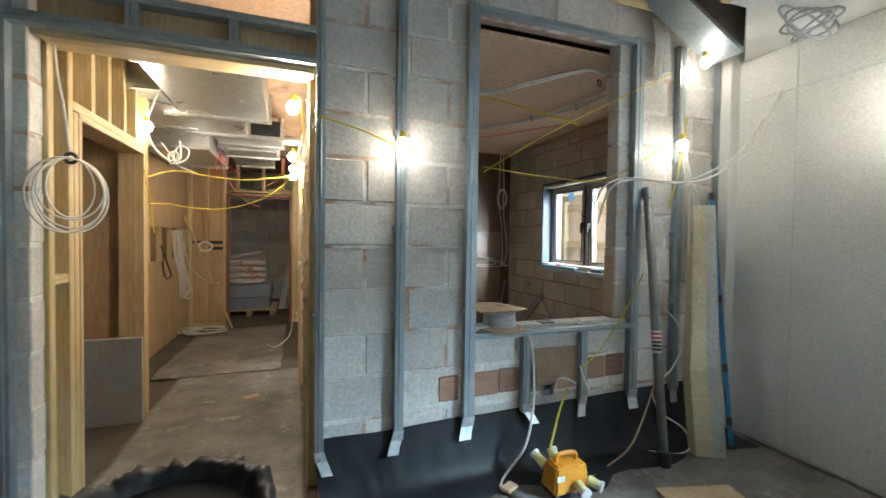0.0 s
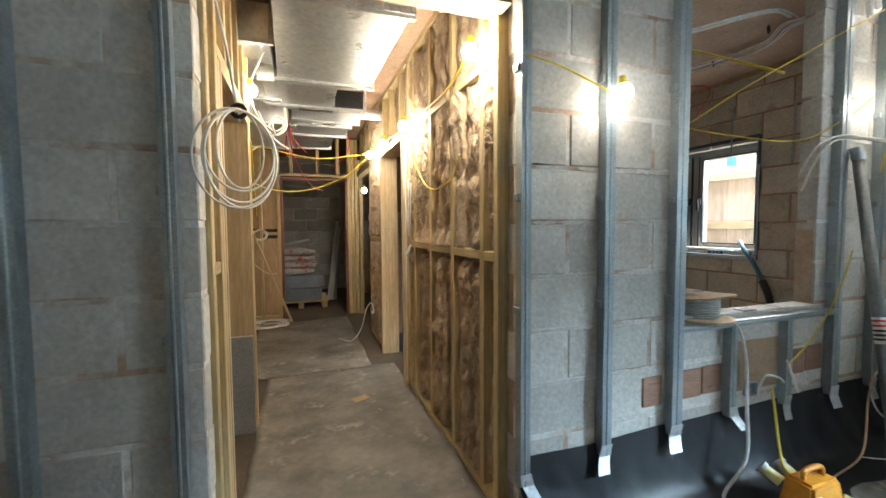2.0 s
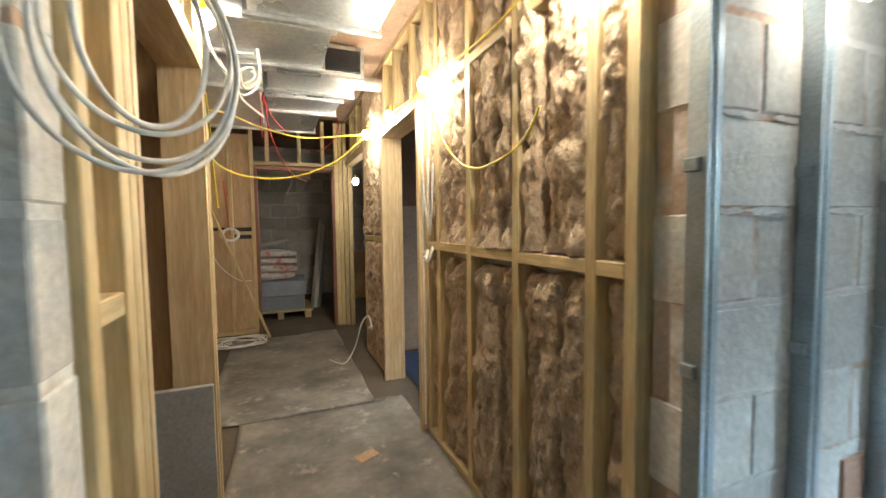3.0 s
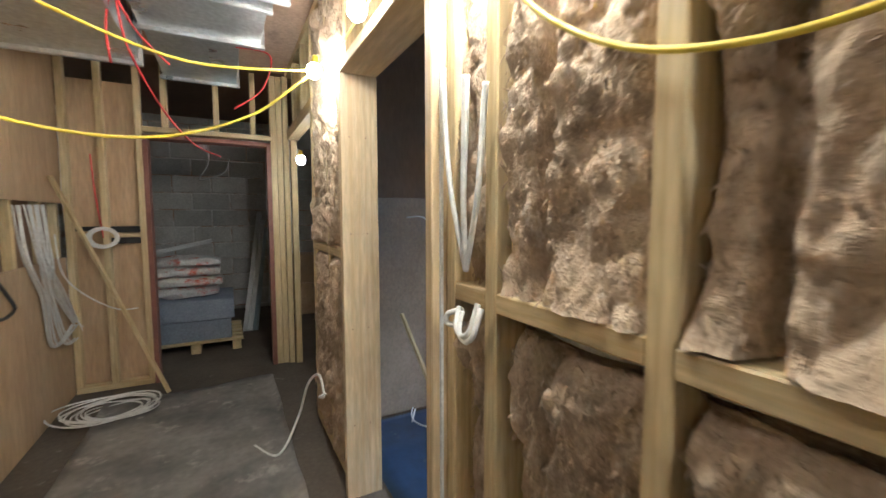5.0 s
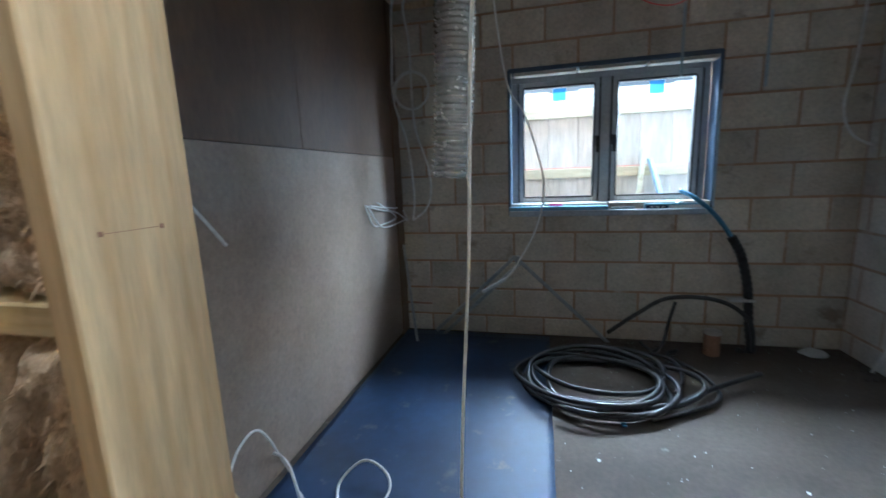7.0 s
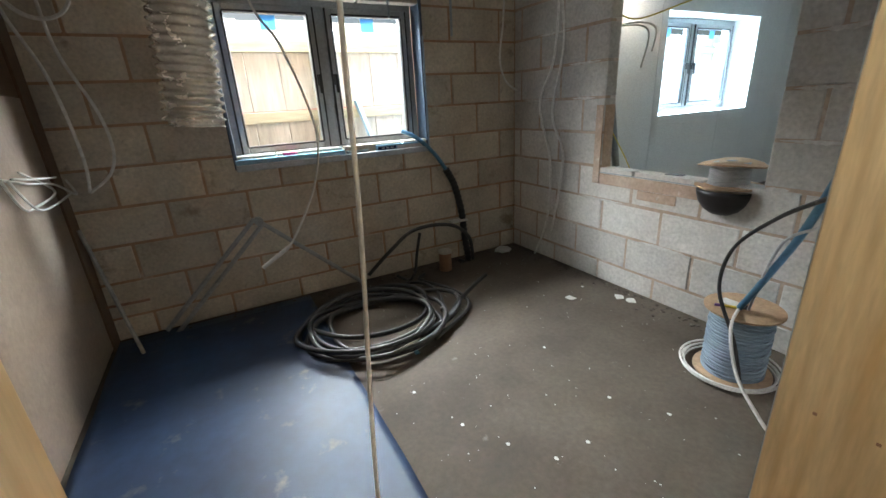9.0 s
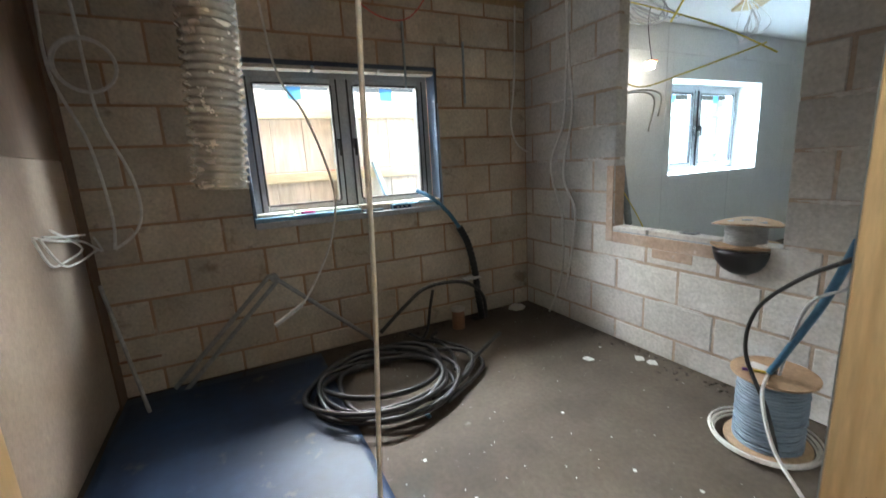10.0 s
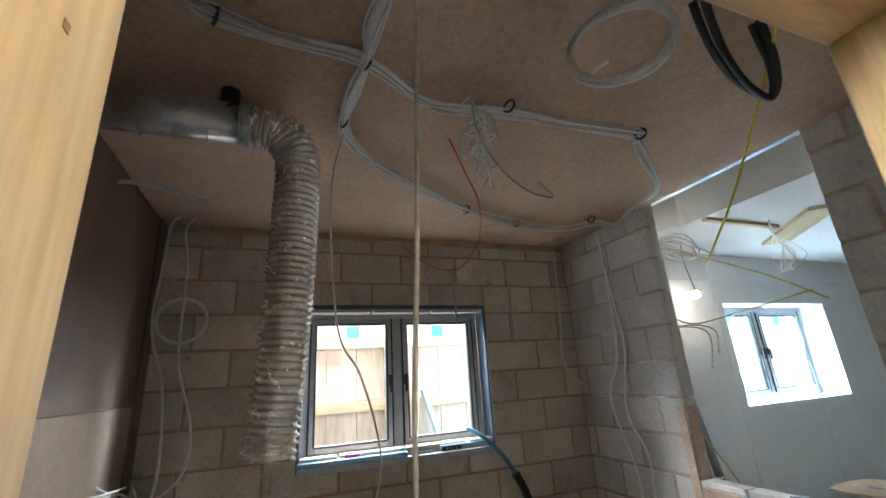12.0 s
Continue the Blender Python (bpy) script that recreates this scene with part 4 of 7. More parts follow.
for q in ((0.0, 2.30, 2.00), (-0.015, 3.44, 1.945), (-0.02, 4.836, 1.98)):
    festoon_lamp(*q, (0.5, 0, 0.6))
festoon_lamp(-0.015, 4.14, 1.958, (0.5, 0, 0.6), "soft")
festoon_lamp(0.10, 6.05, 1.726, (0, 0, 1), None)
festoon_lamp(-0.955, 3.341, 2.062, (-0.5, 0, 0.6), "soft")
festoon_lamp(0.520, 1.965, 1.775, (0, 0.5, 0.7), True, 0.036)
festoon_lamp(2.345, 1.94, 1.935, (0, 0.5, 0.7), True)
festoon_lamp(2.525, 1.94, 2.485, (0, 0.5, 0.7), True)

# ---------------------------------------------------------------- ducts under the corridor ceiling
def duct(x0, x1, y0, y1, z0, z1, label, slant=0.0):
    d = thing("air_duct", (x0 + x1) / 2, (y0 + y1) / 2, z0, label, "duct", "ceiling ducts")
    bm = bmesh.new()
    v = add_box(bm, x0, x1, y0, y1, z0, z1)
    for q in v:
        if q.co.y > (y0 + y1) / 2:
            q.co.x += slant
    bmesh.ops.bevel(bm, geom=bm.edges[:], offset=0.003, segments=1, affect="EDGES")
    part("casing", bm, DUCT, d)
    for yy, sl in ((y0, 0.0), (y1 - 0.03, slant)):
        for a, b, c, e in ((x0 - 0.022, x1 + 0.022, z0 - 0.022, z0), (x0 - 0.022, x0, z0, z1), (x1, x1 + 0.022, z0, z1)):
            bx("flange", a + sl, b + sl, yy, yy + 0.03, c, e, DUCT, d, 0.003, "bright folded flange")
    return d


duct(-0.80, -0.18, 2.57, 3.66, 2.255, 2.47, "large flat galvanised air duct below the ceiling", -0.02)
duct(-1.20, -0.84, 3.10, 4.20, 2.27, 2.46, "galvanised branch duct beside the main one", 0.0)
duct(-0.93, -0.42, 3.69, 4.30, 2.26, 2.46, "galvanised duct piece with bright flanges")
g = duct(-0.75, -0.13, 4.44, 4.90, 2.29, 2.50, "galvanised duct box with a wire mesh grille")
for k in range(24):
    x = -0.73 + k * 0.025
    bx("grille_bar", x, x + 0.006, 4.405, 4.412, 2.315, 2.45, BLACK, g, 0.001)
for k in range(6):
    z = 2.32 + k * 0.025
    bx("grille_bar", -0.74, -0.14, 4.411, 4.417, z, z + 0.006, BLACK, g, 0.001)
bx("grille_backing", -0.74, -0.14, 4.418, 4.436, 2.31, 2.46, FRAME_DARK, g, 0.001)
duct(-0.76, -0.20, 4.94, 5.43, 2.265, 2.46, "galvanised duct end with bright flanges")
duct(-1.38, -0.80, 4.44, 5.66, 2.15, 2.42, "flat galvanised duct box beside the corridor wall")
duct(-0.76, -0.30, 5.47, 6.40, 2.30, 2.50, "galvanised duct running on towards the far doorway")
sp = thing("duct_spigot", -0.05, 4.8, 2.33, "round galvanised spigot between duct and partition", "duct")
bm = bmesh.new()
cylinder(bm, (-0.15, 4.74, 2.35), (0.08, 4.74, 2.35), 0.05, 20)
cylinder(bm, (-0.08, 4.74, 2.35), (-0.065, 4.74, 2.35), 0.054, 20)
part("tube", bm, DUCT, sp, smooth=False)

# ---------------------------------------------------------------- the small room
def rigid_and_flex_duct():
    d = thing("extract_duct", 1.477, 4.524, 1.264, "crumpled silver foil flexible duct hanging from a rigid pipe", "duct")
    bm = bmesh.new()
    rough_path = spline([(1.45, 4.70, 2.43), (1.452, 4.63, 2.432), (1.458, 4.555, 2.415), (1.466, 4.505, 2.355), (1.474, 4.488, 2.27), (1.480, 4.492, 2.0), (1.474, 4.508, 1.6), (1.477, 4.535, 1.262)], 60)
    path, run = [rough_path[0]], 0.0
    for p in rough_path:
        if (p - path[-1]).length > 0.0042:
            path.append(p)
    radii = []
    for i, p in enumerate(path):
        run += (p - path[max(0, i - 1)]).length
        radii.append(0.078 + 0.0085 * math.sin(run * 6.2832 / 0.024 + 0.8 * noise.noise((run * 9, 0, 0))) + 0.002 * noise.noise((p.z * 14, p.y * 14, 2.0)))
    add_tube(bm, path, 0.08, 28, radii=radii)
    for v in bm.verts:
        q = v.co
        v.co = q + Vector((noise.noise(q * 62), noise.noise(q * 62 + Vector((9, 0, 0))), 0.6 * noise.noise(q * 70 + Vector((0, 5, 0))))) * 0.0030
    dele = [f for f in bm.faces if len(f.verts) > 4]
    bmesh.ops.delete(bm, geom=dele, context="FACES_ONLY")
    part("flexible_hose", bm, FOIL, d, "crinkled foil hose", True)
    bm = bmesh.new()
    cylinder(bm, (1.45, 4.66, 2.43), (1.46, 5.26, 2.43), 0.075, 28)
    part("rigid_pipe", bm, DUCT, d, "spiral galvanised pipe", True)
    for k in range(5):
        bm = bmesh.new()
        y = 4.78 + k * 0.11
        add_tube(bm, [(1.46 + 0.077 * math.cos(a), y + 0.03 * a / 6.283, 2.43 + 0.077 * math.sin(a)) for a in [i * 6.283 / 28 for i in range(29)]], 0.003, 5)
        part("seam", bm, DUCT, d)
    bm = bmesh.new()
    cylinder(bm, (1.45, 4.665, 2.43), (1.45, 4.70, 2.43), 0.084, 28)
    part("clamp", bm, STEEL, d, "steel hose clamp")
    bm = bmesh.new()
    cylinder(bm, (1.40, 4.735, 2.49), (1.40, 4.735, 2.528), 0.035, 16)
    part("bracket", bm, BLACK, d, "black round fixing")


rigid_and_flex_duct()

cable("hanging_cable", [(0.63, 4.25, 2.53), (0.63, 4.262, 2.3), (0.63, 4.272, 2.05), (0.63, 4.283, 1.75), (0.63, 4.30, 1.45), (0.628, 4.312, 1.1), (0.63, 4.343, 0.6), (0.63, 4.365, 0.01)], 0.0046, CABLE_W, "off-white cable hanging straight down inside the doorway")
c = cable("hanging_cable", [(1.48, 4.31, 2.50), (1.50, 4.36, 2.2)] + [(1.620, 4.314, 1.692), (1.620, 4.230, 1.516), (1.620, 4.171, 1.335), (1.620, 4.148, 1.189), (1.620, 4.177, 1.039), (1.620, 4.237, 0.911), (1.620, 4.323, 0.786), (1.620, 4.430, 0.723)], 0.0042, CABLE_W, "thin white cable hanging from the ceiling with taped end")
bm = bmesh.new()
add_tube(bm, [(1.620, 4.314, 1.692), (1.620, 4.230, 1.516), (1.620, 4.171, 1.335), (1.620, 4.148, 1.189), (1.620, 4.177, 1.039), (1.620, 4.237, 0.911), (1.620, 4.323, 0.786), (1.620, 4.430, 0.723)][-2:], 0.008, 8)
part("taped_end", bm, GYPSUM, c, "white taped end")

loop = thing("looped_cable", 2.72, 5.1, 1.0, "grey cables looped beside the corner of the block wall", "cable")
cable("strand", [(2.72, 5.15, 2.52)] + [(2.720, 5.189, 2.453), (2.720, 5.204, 2.173), (2.720, 5.212, 1.831), (2.720, 5.123, 1.504), (2.720, 5.093, 1.132), (2.720, 5.112, 0.946)], 0.0075, CABLE_W, parent=loop)
cable("strand", [(2.72, 5.06, 2.52)] + [(2.720, 5.106, 2.436), (2.720, 5.075, 2.183), (2.720, 5.070, 1.773), (2.720, 5.052, 1.591), (2.720, 4.975, 1.339), (2.720, 4.961, 1.147), (2.720, 5.008, 1.025), (2.720, 5.112, 0.946)], 0.0075, CABLE_W, parent=loop)
for r, o in ((0.122, 0.0), (0.130, 0.012)):
    cable("ring", [(2.70 - o, 5.065 + r * math.cos(a), 1.875 + r * math.sin(a)) for a in [i * 6.283 / 14 for i in range(14)]], 0.006, CABLE_W, parent=loop, closed=True, n=4)
cable("loose_end", [(2.171, 5.245, 1.093), (2.274, 5.245, 0.968), (2.422, 5.245, 0.951), (2.710, 5.245, 0.975), (2.367, 5.245, 1.109)], 0.0055, CABLE_W, parent=loop)
cable("loose_end", [(2.163, 5.240, 1.102), (2.402, 5.240, 1.055), (2.719, 5.240, 1.008), (2.850, 5.200, 0.930), (2.760, 5.200, 1.020)], 0.0055, CABLE_W, parent=loop)
cable("loose_end", [(q[0] + 0.06 * i, q[1] - 0.02, q[2] - 0.012 * i) for i, q in enumerate([(2.171, 5.245, 1.093), (2.274, 5.245, 0.968), (2.422, 5.245, 0.951), (2.710, 5.245, 0.975), (2.367, 5.245, 1.109)][:4])], 0.0055, CABLE_W, parent=loop)
cable("loose_end", [(q[0] - 0.03 * i, q[1] - 0.03, q[2] + 0.02 * i) for i, q in enumerate([(2.163, 5.240, 1.102), (2.402, 5.240, 1.055), (2.719, 5.240, 1.008), (2.850, 5.200, 0.930), (2.760, 5.200, 1.020)][:3])], 0.0055, CABLE_W, parent=loop)
cable("hanging_cable", [(2.35, 2.26, 2.48)] + [(2.395, 2.220, 1.971), (2.427, 2.220, 1.545), (2.566, 2.220, 1.233), (2.431, 2.220, 0.808), (2.448, 2.220, 0.340), (2.591, 2.220, -0.007)], 0.0085, CABLE_W, "white cable hanging down the block wall")
cable("hanging_cable", [(2.37, 2.26, 2.48)] + [(2.368, 2.220, 1.965), (2.335, 2.220, 1.610), (2.425, 2.220, 1.171), (2.302, 2.220, 0.907), (2.316, 2.220, 0.645), (2.390, 2.220, 0.256)], 0.0085, CABLE_W, "white cable hanging down the block wall")
cable("hanging_cable", [(2.89, 2.30, 2.49)] + [(2.890, 2.313, 2.065), (2.890, 2.330, 1.831), (2.890, 2.359, 1.587), (2.890, 2.291, 1.415), (2.890, 2.123, 1.329)], 0.0075, CABLE_W, "short grey cable hanging in the corner")
for y in (3.27, 2.78):
    bx("wall_tie", 2.908, 2.919, y - 0.008, y + 0.008, 1.75, 2.2, STEEL).location.z += 0.1 if y > 3 else 0
    tagged(bpy.context.scene.collection.objects[-1], "galvanised strap fixed flat on the block wall", "strap", "wall straps")

# coil of black cable on the floor
def black_coil():
    t = thing("cable_coil", 2.2, 3.8, 0.0, "heavy coil of dusty black cable lying on the floor", "cable coil")
    rng = random.Random(21)
    for k in range(7):
        cx, cy = 2.20 + rng.uniform(-0.08, 0.08), 3.82 + rng.uniform(-0.10, 0.08)
        rx, ry, z = 0.36 + rng.uniform(-0.06, 0.05), 0.41 + rng.uniform(-0.07, 0.06), 0.016 + 0.016 * (k // 2)
        ph = rng.uniform(0, 6.28)
        pts = [(cx + (rx + 0.02 * math.sin(2 * a + ph)) * math.cos(a), cy + (ry + 0.02 * math.cos(3 * a + ph)) * math.sin(a), z + 0.02 * (1 + math.sin(a * 2 + ph))) for a in [i * 6.2832 / 16 for i in range(16)]]
        cable("turn", pts, 0.0145, CABLE_K, parent=t, closed=True, n=5, sides=8)
    cable("tail", [(2.02, 3.45, 0.07), (2.22, 3.36, 0.06), (2.45, 3.34, 0.05), (2.60, 3.42, 0.03), (2.62, 3.58, 0.02), (2.52, 3.68, 0.05)], 0.0115, CABLE_K, parent=t, sides=8)
    cable("tail", [(1.83, 3.70, 0.06), (1.95, 3.45, 0.05), (2.12, 3.27, 0.04), (2.25, 3.05, 0.06), (2.30, 2.93, 0.08)], 0.0145, CABLE_K, parent=t, sides=8)
    cable("tail", [(1.80, 3.62, 0.03), (2.05, 3.24, 0.02), (2.33, 3.20, 0.02), (2.55, 3.35, 0.05), (2.62, 3.28, 0.06)], 0.012, CABLE_K, parent=t, sides=8)
    cable("rising_loop", [(2.620, 3.718, 0.160), (2.620, 3.528, 0.311), (2.620, 3.338, 0.423), (2.620, 3.050, 0.411), (2.620, 2.874, 0.282), (2.620, 2.838, 0.079)], 0.014, CABLE_K, parent=t, sides=8)
    cable("rising_loop", [(2.550, 3.326, 0.418), (2.550, 3.361, 0.272), (2.550, 3.385, 0.143), (2.550, 3.437, 0.075), (2.550, 3.531, 0.136)], 0.011, CABLE_K, parent=t, sides=8)


black_coil()
sv = thing("service_pipe", 2.82, 2.9, 0.0, "black ribbed duct and blue pipe rising to the window", "pipe")
cable("blue_pipe", [(2.980, 3.215, 1.103), (2.900, 3.129, 1.045), (2.860, 3.011, 0.921), (2.840, 2.928, 0.794)], 0.016, PIPE_BLUE, parent=sv, sides=10)
bm = bmesh.new()
pp = spline([(2.840, 2.928, 0.794), (2.830, 2.862, 0.658), (2.820, 2.813, 0.439), (2.810, 2.795, 0.214), (2.800, 2.775, -0.006)] + [(2.80, 2.86, 0.0)], 22)
add_tube(bm, pp, 0.03, 12, radii=[0.028 + 0.003 * math.sin(i * 1.6) for i in range(len(pp))])
part("ribbed_duct", bm, BLACK, sv, "black ribbed duct")
bx("pipe_strap", 2.77, 2.84, 2.78, 2.93, 0.36, 0.375, GYPSUM, sv, 0.003)

st = thing("drain_stub", 2.71, 3.05, 0, "short clay coloured drain pipe stub with a pale rim", "pipe")
px, py = (2.730, 3.035, 0.000)[0], (2.730, 3.035, 0.000)[1]
bm = bmesh.new()
cylinder(bm, (px, py, 0), (px, py, 0.15), 0.05, 24)
part("pipe", bm, material("clay_pipe", (0.24, 0.12, 0.07), (0.34, 0.19, 0.12), 6, 0.7, 0, 0.1, 60), st, "", False)
bm = bmesh.new()
cylinder(bm, (px, py, 0.148), (px, py, 0.168), 0.054, 24)
part("rim", bm, material("pale_cap", (0.5, 0.46, 0.42), (0.6, 0.56, 0.5), 6, 0.6, 0, 0.05, 60), st, "pale cap")

# folded steel struts against the wall
ZINC = material("dull_zinc", (0.30, 0.305, 0.31), (0.46, 0.465, 0.47), 8, 0.4, 0.6, 0.1, 60)
struts = thing("folding_bracket", 2.88, 4.34, 0.0, "folded steel bracket of paired bars leaning on the wall", "bracket")
A, B, C = [Vector(q) for q in [(2.840, 4.970, -0.031), (2.890, 4.339, 0.616), (2.860, 3.696, 0.008)]]
for a, b, o in ((A, B, 0.012), (A, B, -0.012), (B, C, 0.012), (B, C, -0.012)):
    q = Vector((0, 0.022, 0.022)) * (o / 0.012)
    bm = bmesh.new()
    add_tube(bm, [Vector((a.x - 0.01, a.y, max(a.z, 0.01))) + q, Vector((b.x - 0.01, b.y, max(b.z, 0.01))) + q], 0.0145, 8)
    part("bar", bm, ZINC, struts)
bm = bmesh.new()
cylinder(bm, B + Vector((-0.03, 0, 0)), B + Vector((0.01, 0, 0)), 0.028, 16)
part("hinge", bm, ZINC, struts, "round steel hinge")
bm = bmesh.new()
add_tube(bm, [(2.860, 5.248, 0.733), (2.639, 5.101, 0.010)], 0.011, 8)
tagged(part("steel_rod", bm, ZINC), "thin steel rod leaning in the corner", "rod")
bm = bmesh.new()
add_tube(bm, [(2.880, 5.266, 0.248), (2.880, 5.101, 0.243), (2.880, 5.037, 0.243)], 0.009, 6)
br = part("wall_pin", bm, BRICK)
tagged(br, "rusty pin sticking out of the block wall", "pin")

# cable reel on the floor
CARD = material("cardboard", (0.45, 0.30, 0.18), (0.55, 0.39, 0.25), 4, 0.85, 0, 0.08, 70, 0.08)
BLUE_GREY = material("blue_grey_winding", (0.24, 0.33, 0.42), (0.33, 0.42, 0.50), 8, 0.5, 0, 0.25, 60, 0.0, (1, 1, 8))


def disc(bm, x, y, z, r, t, sag=0.0, sides=32, jag=0.0):
    top, bot = [], []
    for i in range(sides):
        a = i * 2 * math.pi / sides
        rr = r * (1 + jag * noise.noise((3 * math.cos(a), 3 * math.sin(a), z)))
        dz = -sag * (0.5 + 0.5 * math.sin(2 * a + 1.0)) + sag * 0.3 * noise.noise((math.cos(a) * 2, math.sin(a) * 2, 1.0))
        top.append(bm.verts.new((x + rr * math.cos(a), y + rr * math.sin(a), z + t + dz)))
        bot.append(bm.verts.new((x + rr * math.cos(a), y + rr * math.sin(a), z + dz)))
    ct, cb = bm.verts.new((x, y, z + t)), bm.verts.new((x, y, z))
    for i in range(sides):
        j = (i + 1) % sides
        bm.faces.new((top[i], top[j], ct))
        bm.faces.new((bot[j], bot[i], cb))
        bm.faces.new((top[j], top[i], bot[i], bot[j]))


def reel(x, y, z, r, h, core, wind_mat, label, sag=0.0, jag=0.0, turns=9):
    t = thing("cable_reel", x, y, z, label, "cable reel", "cable reels")
    bm = bmesh.new()
    disc(bm, x, y, z, r, 0.01, 0, 36)
    part("base_flange", bm, CARD, t)
    bm = bmesh.new()
    disc(bm, x, y, z + h, r * 0.97, 0.008, sag, 36, jag)
    part("top_flange", bm, CARD, t)
    bm = bmesh.new()
    cylinder(bm, (x, y, z + 0.01), (x, y, z + h), core * 0.94, 28)
    part("drum", bm, wind_mat, t, "", True)
    for k in range(turns):
        zz = z + 0.016 + (h - 0.03) * k / max(1, turns - 1)
        bm = bmesh.new()
        rr = core * (1 + 0.02 * math.sin(k * 2.3))
        add_tube(bm, [(x + rr * math.cos(a), y + rr * math.sin(a), zz + 0.002 * math.sin(3 * a + k)) for a in [i * 6.2832 / 28 for i in range(28)]], 0.0048, 6, True)
        part("winding", bm, wind_mat, t, "", True)
    bm = bmesh.new()
    cylinder(bm, (x, y, z + h + 0.0082), (x, y, z + h + 0.0095), r * 0.16, 16)
    part("hub_hole", bm, BLACK, t)
    return t


big = reel(0.80, 2.53, 0.0, 0.162, 0.33, 0.125, BLUE_GREY, "large cardboard cable reel with blue-grey cable standing on the floor", 0.0, 0.0, 22)
for k, r in enumerate((0.185, 0.20, 0.19, 0.207)):
    cable("loose_turn", [(0.81 + r * math.cos(a), 2.54 + r * math.sin(a), 0.012 + 0.008 * k) for a in [i * 6.2832 / 14 for i in range(14)]], 0.0048, CABLE_W, parent=big, closed=True, n=4)
mk = thing("marker_pen", 0.84, 2.58, 0.338, "yellow marker pen lying on the cable reel", "pen")
bm = bmesh.new()
cylinder(bm, (0.86, 2.61, 0.347), (0.80, 2.57, 0.347), 0.006, 10)
part("barrel", bm, CABLE_Y, mk)
bm = bmesh.new()
cylinder(bm, (0.88, 2.622, 0.347), (0.861, 2.611, 0.347), 0.0065, 10)
part("cap", bm, material("purple_cap", (0.12, 0.03, 0.2), (0.15, 0.05, 0.25), 5, 0.4, 0, 0, 50), mk, "purple cap")
bx("paper_label", 0.81, 0.90, 2.50, 2.56, 0.3385, 0.3395, GYPSUM, None, 0.0004)
tagged(bpy.data.objects["paper_label"], "white paper label on the reel", "label")
cable("blue_conduit", [(0.798, 2.574, 0.350), (0.730, 2.620, 0.484), (0.588, 2.750, 0.763), (0.475, 2.900, 1.014)], 0.014, PIPE_BLUE, "light blue plastic conduit rising beside the doorway", "conduit")
cable("loose_cable", [(0.718, 2.618, 0.020), (0.719, 2.750, 0.283), (0.825, 2.720, 0.473), (0.800, 2.720, 0.667), (0.636, 2.800, 0.847), (0.450, 2.950, 0.978)], 0.008, CABLE_K, "dark cable looping up from the reel")
cable("loose_cable", [(0.811, 2.544, 0.340), (0.725, 2.780, 0.346), (0.638, 2.860, 0.207), (0.521, 2.920, 0.125), (0.443, 2.950, 0.083)], 0.007, CABLE_W, "white cable drooping from the reel")
cable("loose_cable", [(0.777, 2.540, 0.340), (0.635, 2.750, 0.726), (0.502, 2.850, 0.851), (0.405, 2.950, 0.950)], 0.006, CABLE_GREY, "grey cable leading off behind the doorway")
small = reel(1.16, 2.135, 0.790, 0.156, 0.125, 0.09, CABLE_GREY, "small cardboard reel of grey cable on the opening's sill", 0.02, 0.12, 12)
# Stand-in for an unidentified dark half disc below the reel.
bm = bmesh.new()
bowl = [(0.0, -0.135), (0.05, -0.128), (0.09, -0.105), (0.118, -0.07), (0.133, -0.03), (0.137, 0.0), (0.129, 0.0), (0.112, -0.06), (0.085, -0.095), (0.0, -0.12)]
rows_ = [[bm.verts.new((1.146 + r * math.cos(a), 2.199 + 0.62 * r * math.sin(a), 0.780 + z)) for a in [math.pi * i / 24 for i in range(25)]] for r, z in bowl]
for p, q in zip(rows_, rows_[1:]):
    for i in range(24):
        bm.faces.new((p[i], p[i + 1], q[i + 1], q[i]))
bmesh.ops.remove_doubles(bm, verts=bm.verts, dist=0.0005)
bmesh.ops.recalc_face_normals(bm, faces=bm.faces)
tagged(part("plastic_bowl", bm, BLACK, None, "", True), "dark half-round stand-in below the cable reel", "bowl")
bx("grey_box", 1.42, 1.52, 2.09, 2.15, 0.783, 0.815, FRAME_DARK, None, 0.004)
tagged(bpy.data.objects["grey_box"], "small dark grey box on the sill", "box")
for k, (x, y, a, s) in enumerate(((1.80, 2.13, 0.3, 0.16), (1.66, 2.12, -0.2, 0.13))):
    bm = bmesh.new()
    g = [[bm.verts.new((x + s * (i / 6 - 0.5) * math.cos(a), y + 0.09 * (j / 4 - 0.5) + s * 0.3 * (i / 6 - 0.5) * math.sin(a), 0.787 + 0.012 * k + 0.014 * abs(noise.noise((i * 0.5, j * 0.6, k))))) for j in range(5)] for i in range(7)]
    for i in range(6):
        for j in range(4):
            bm.faces.new((g[i][j], g[i + 1][j], g[i + 1][j + 1], g[i][j + 1]))
    ob = part("torn_card", bm, material("pale_paper", (0.55, 0.50, 0.42), (0.68, 0.63, 0.55), 6, 0.9, 0, 0.1, 50))
    ob.modifiers.new("thick", "SOLIDIFY").thickness = 0.003
    tagged(ob, "crumpled pale packing card on the sill", "card", "sill litter")

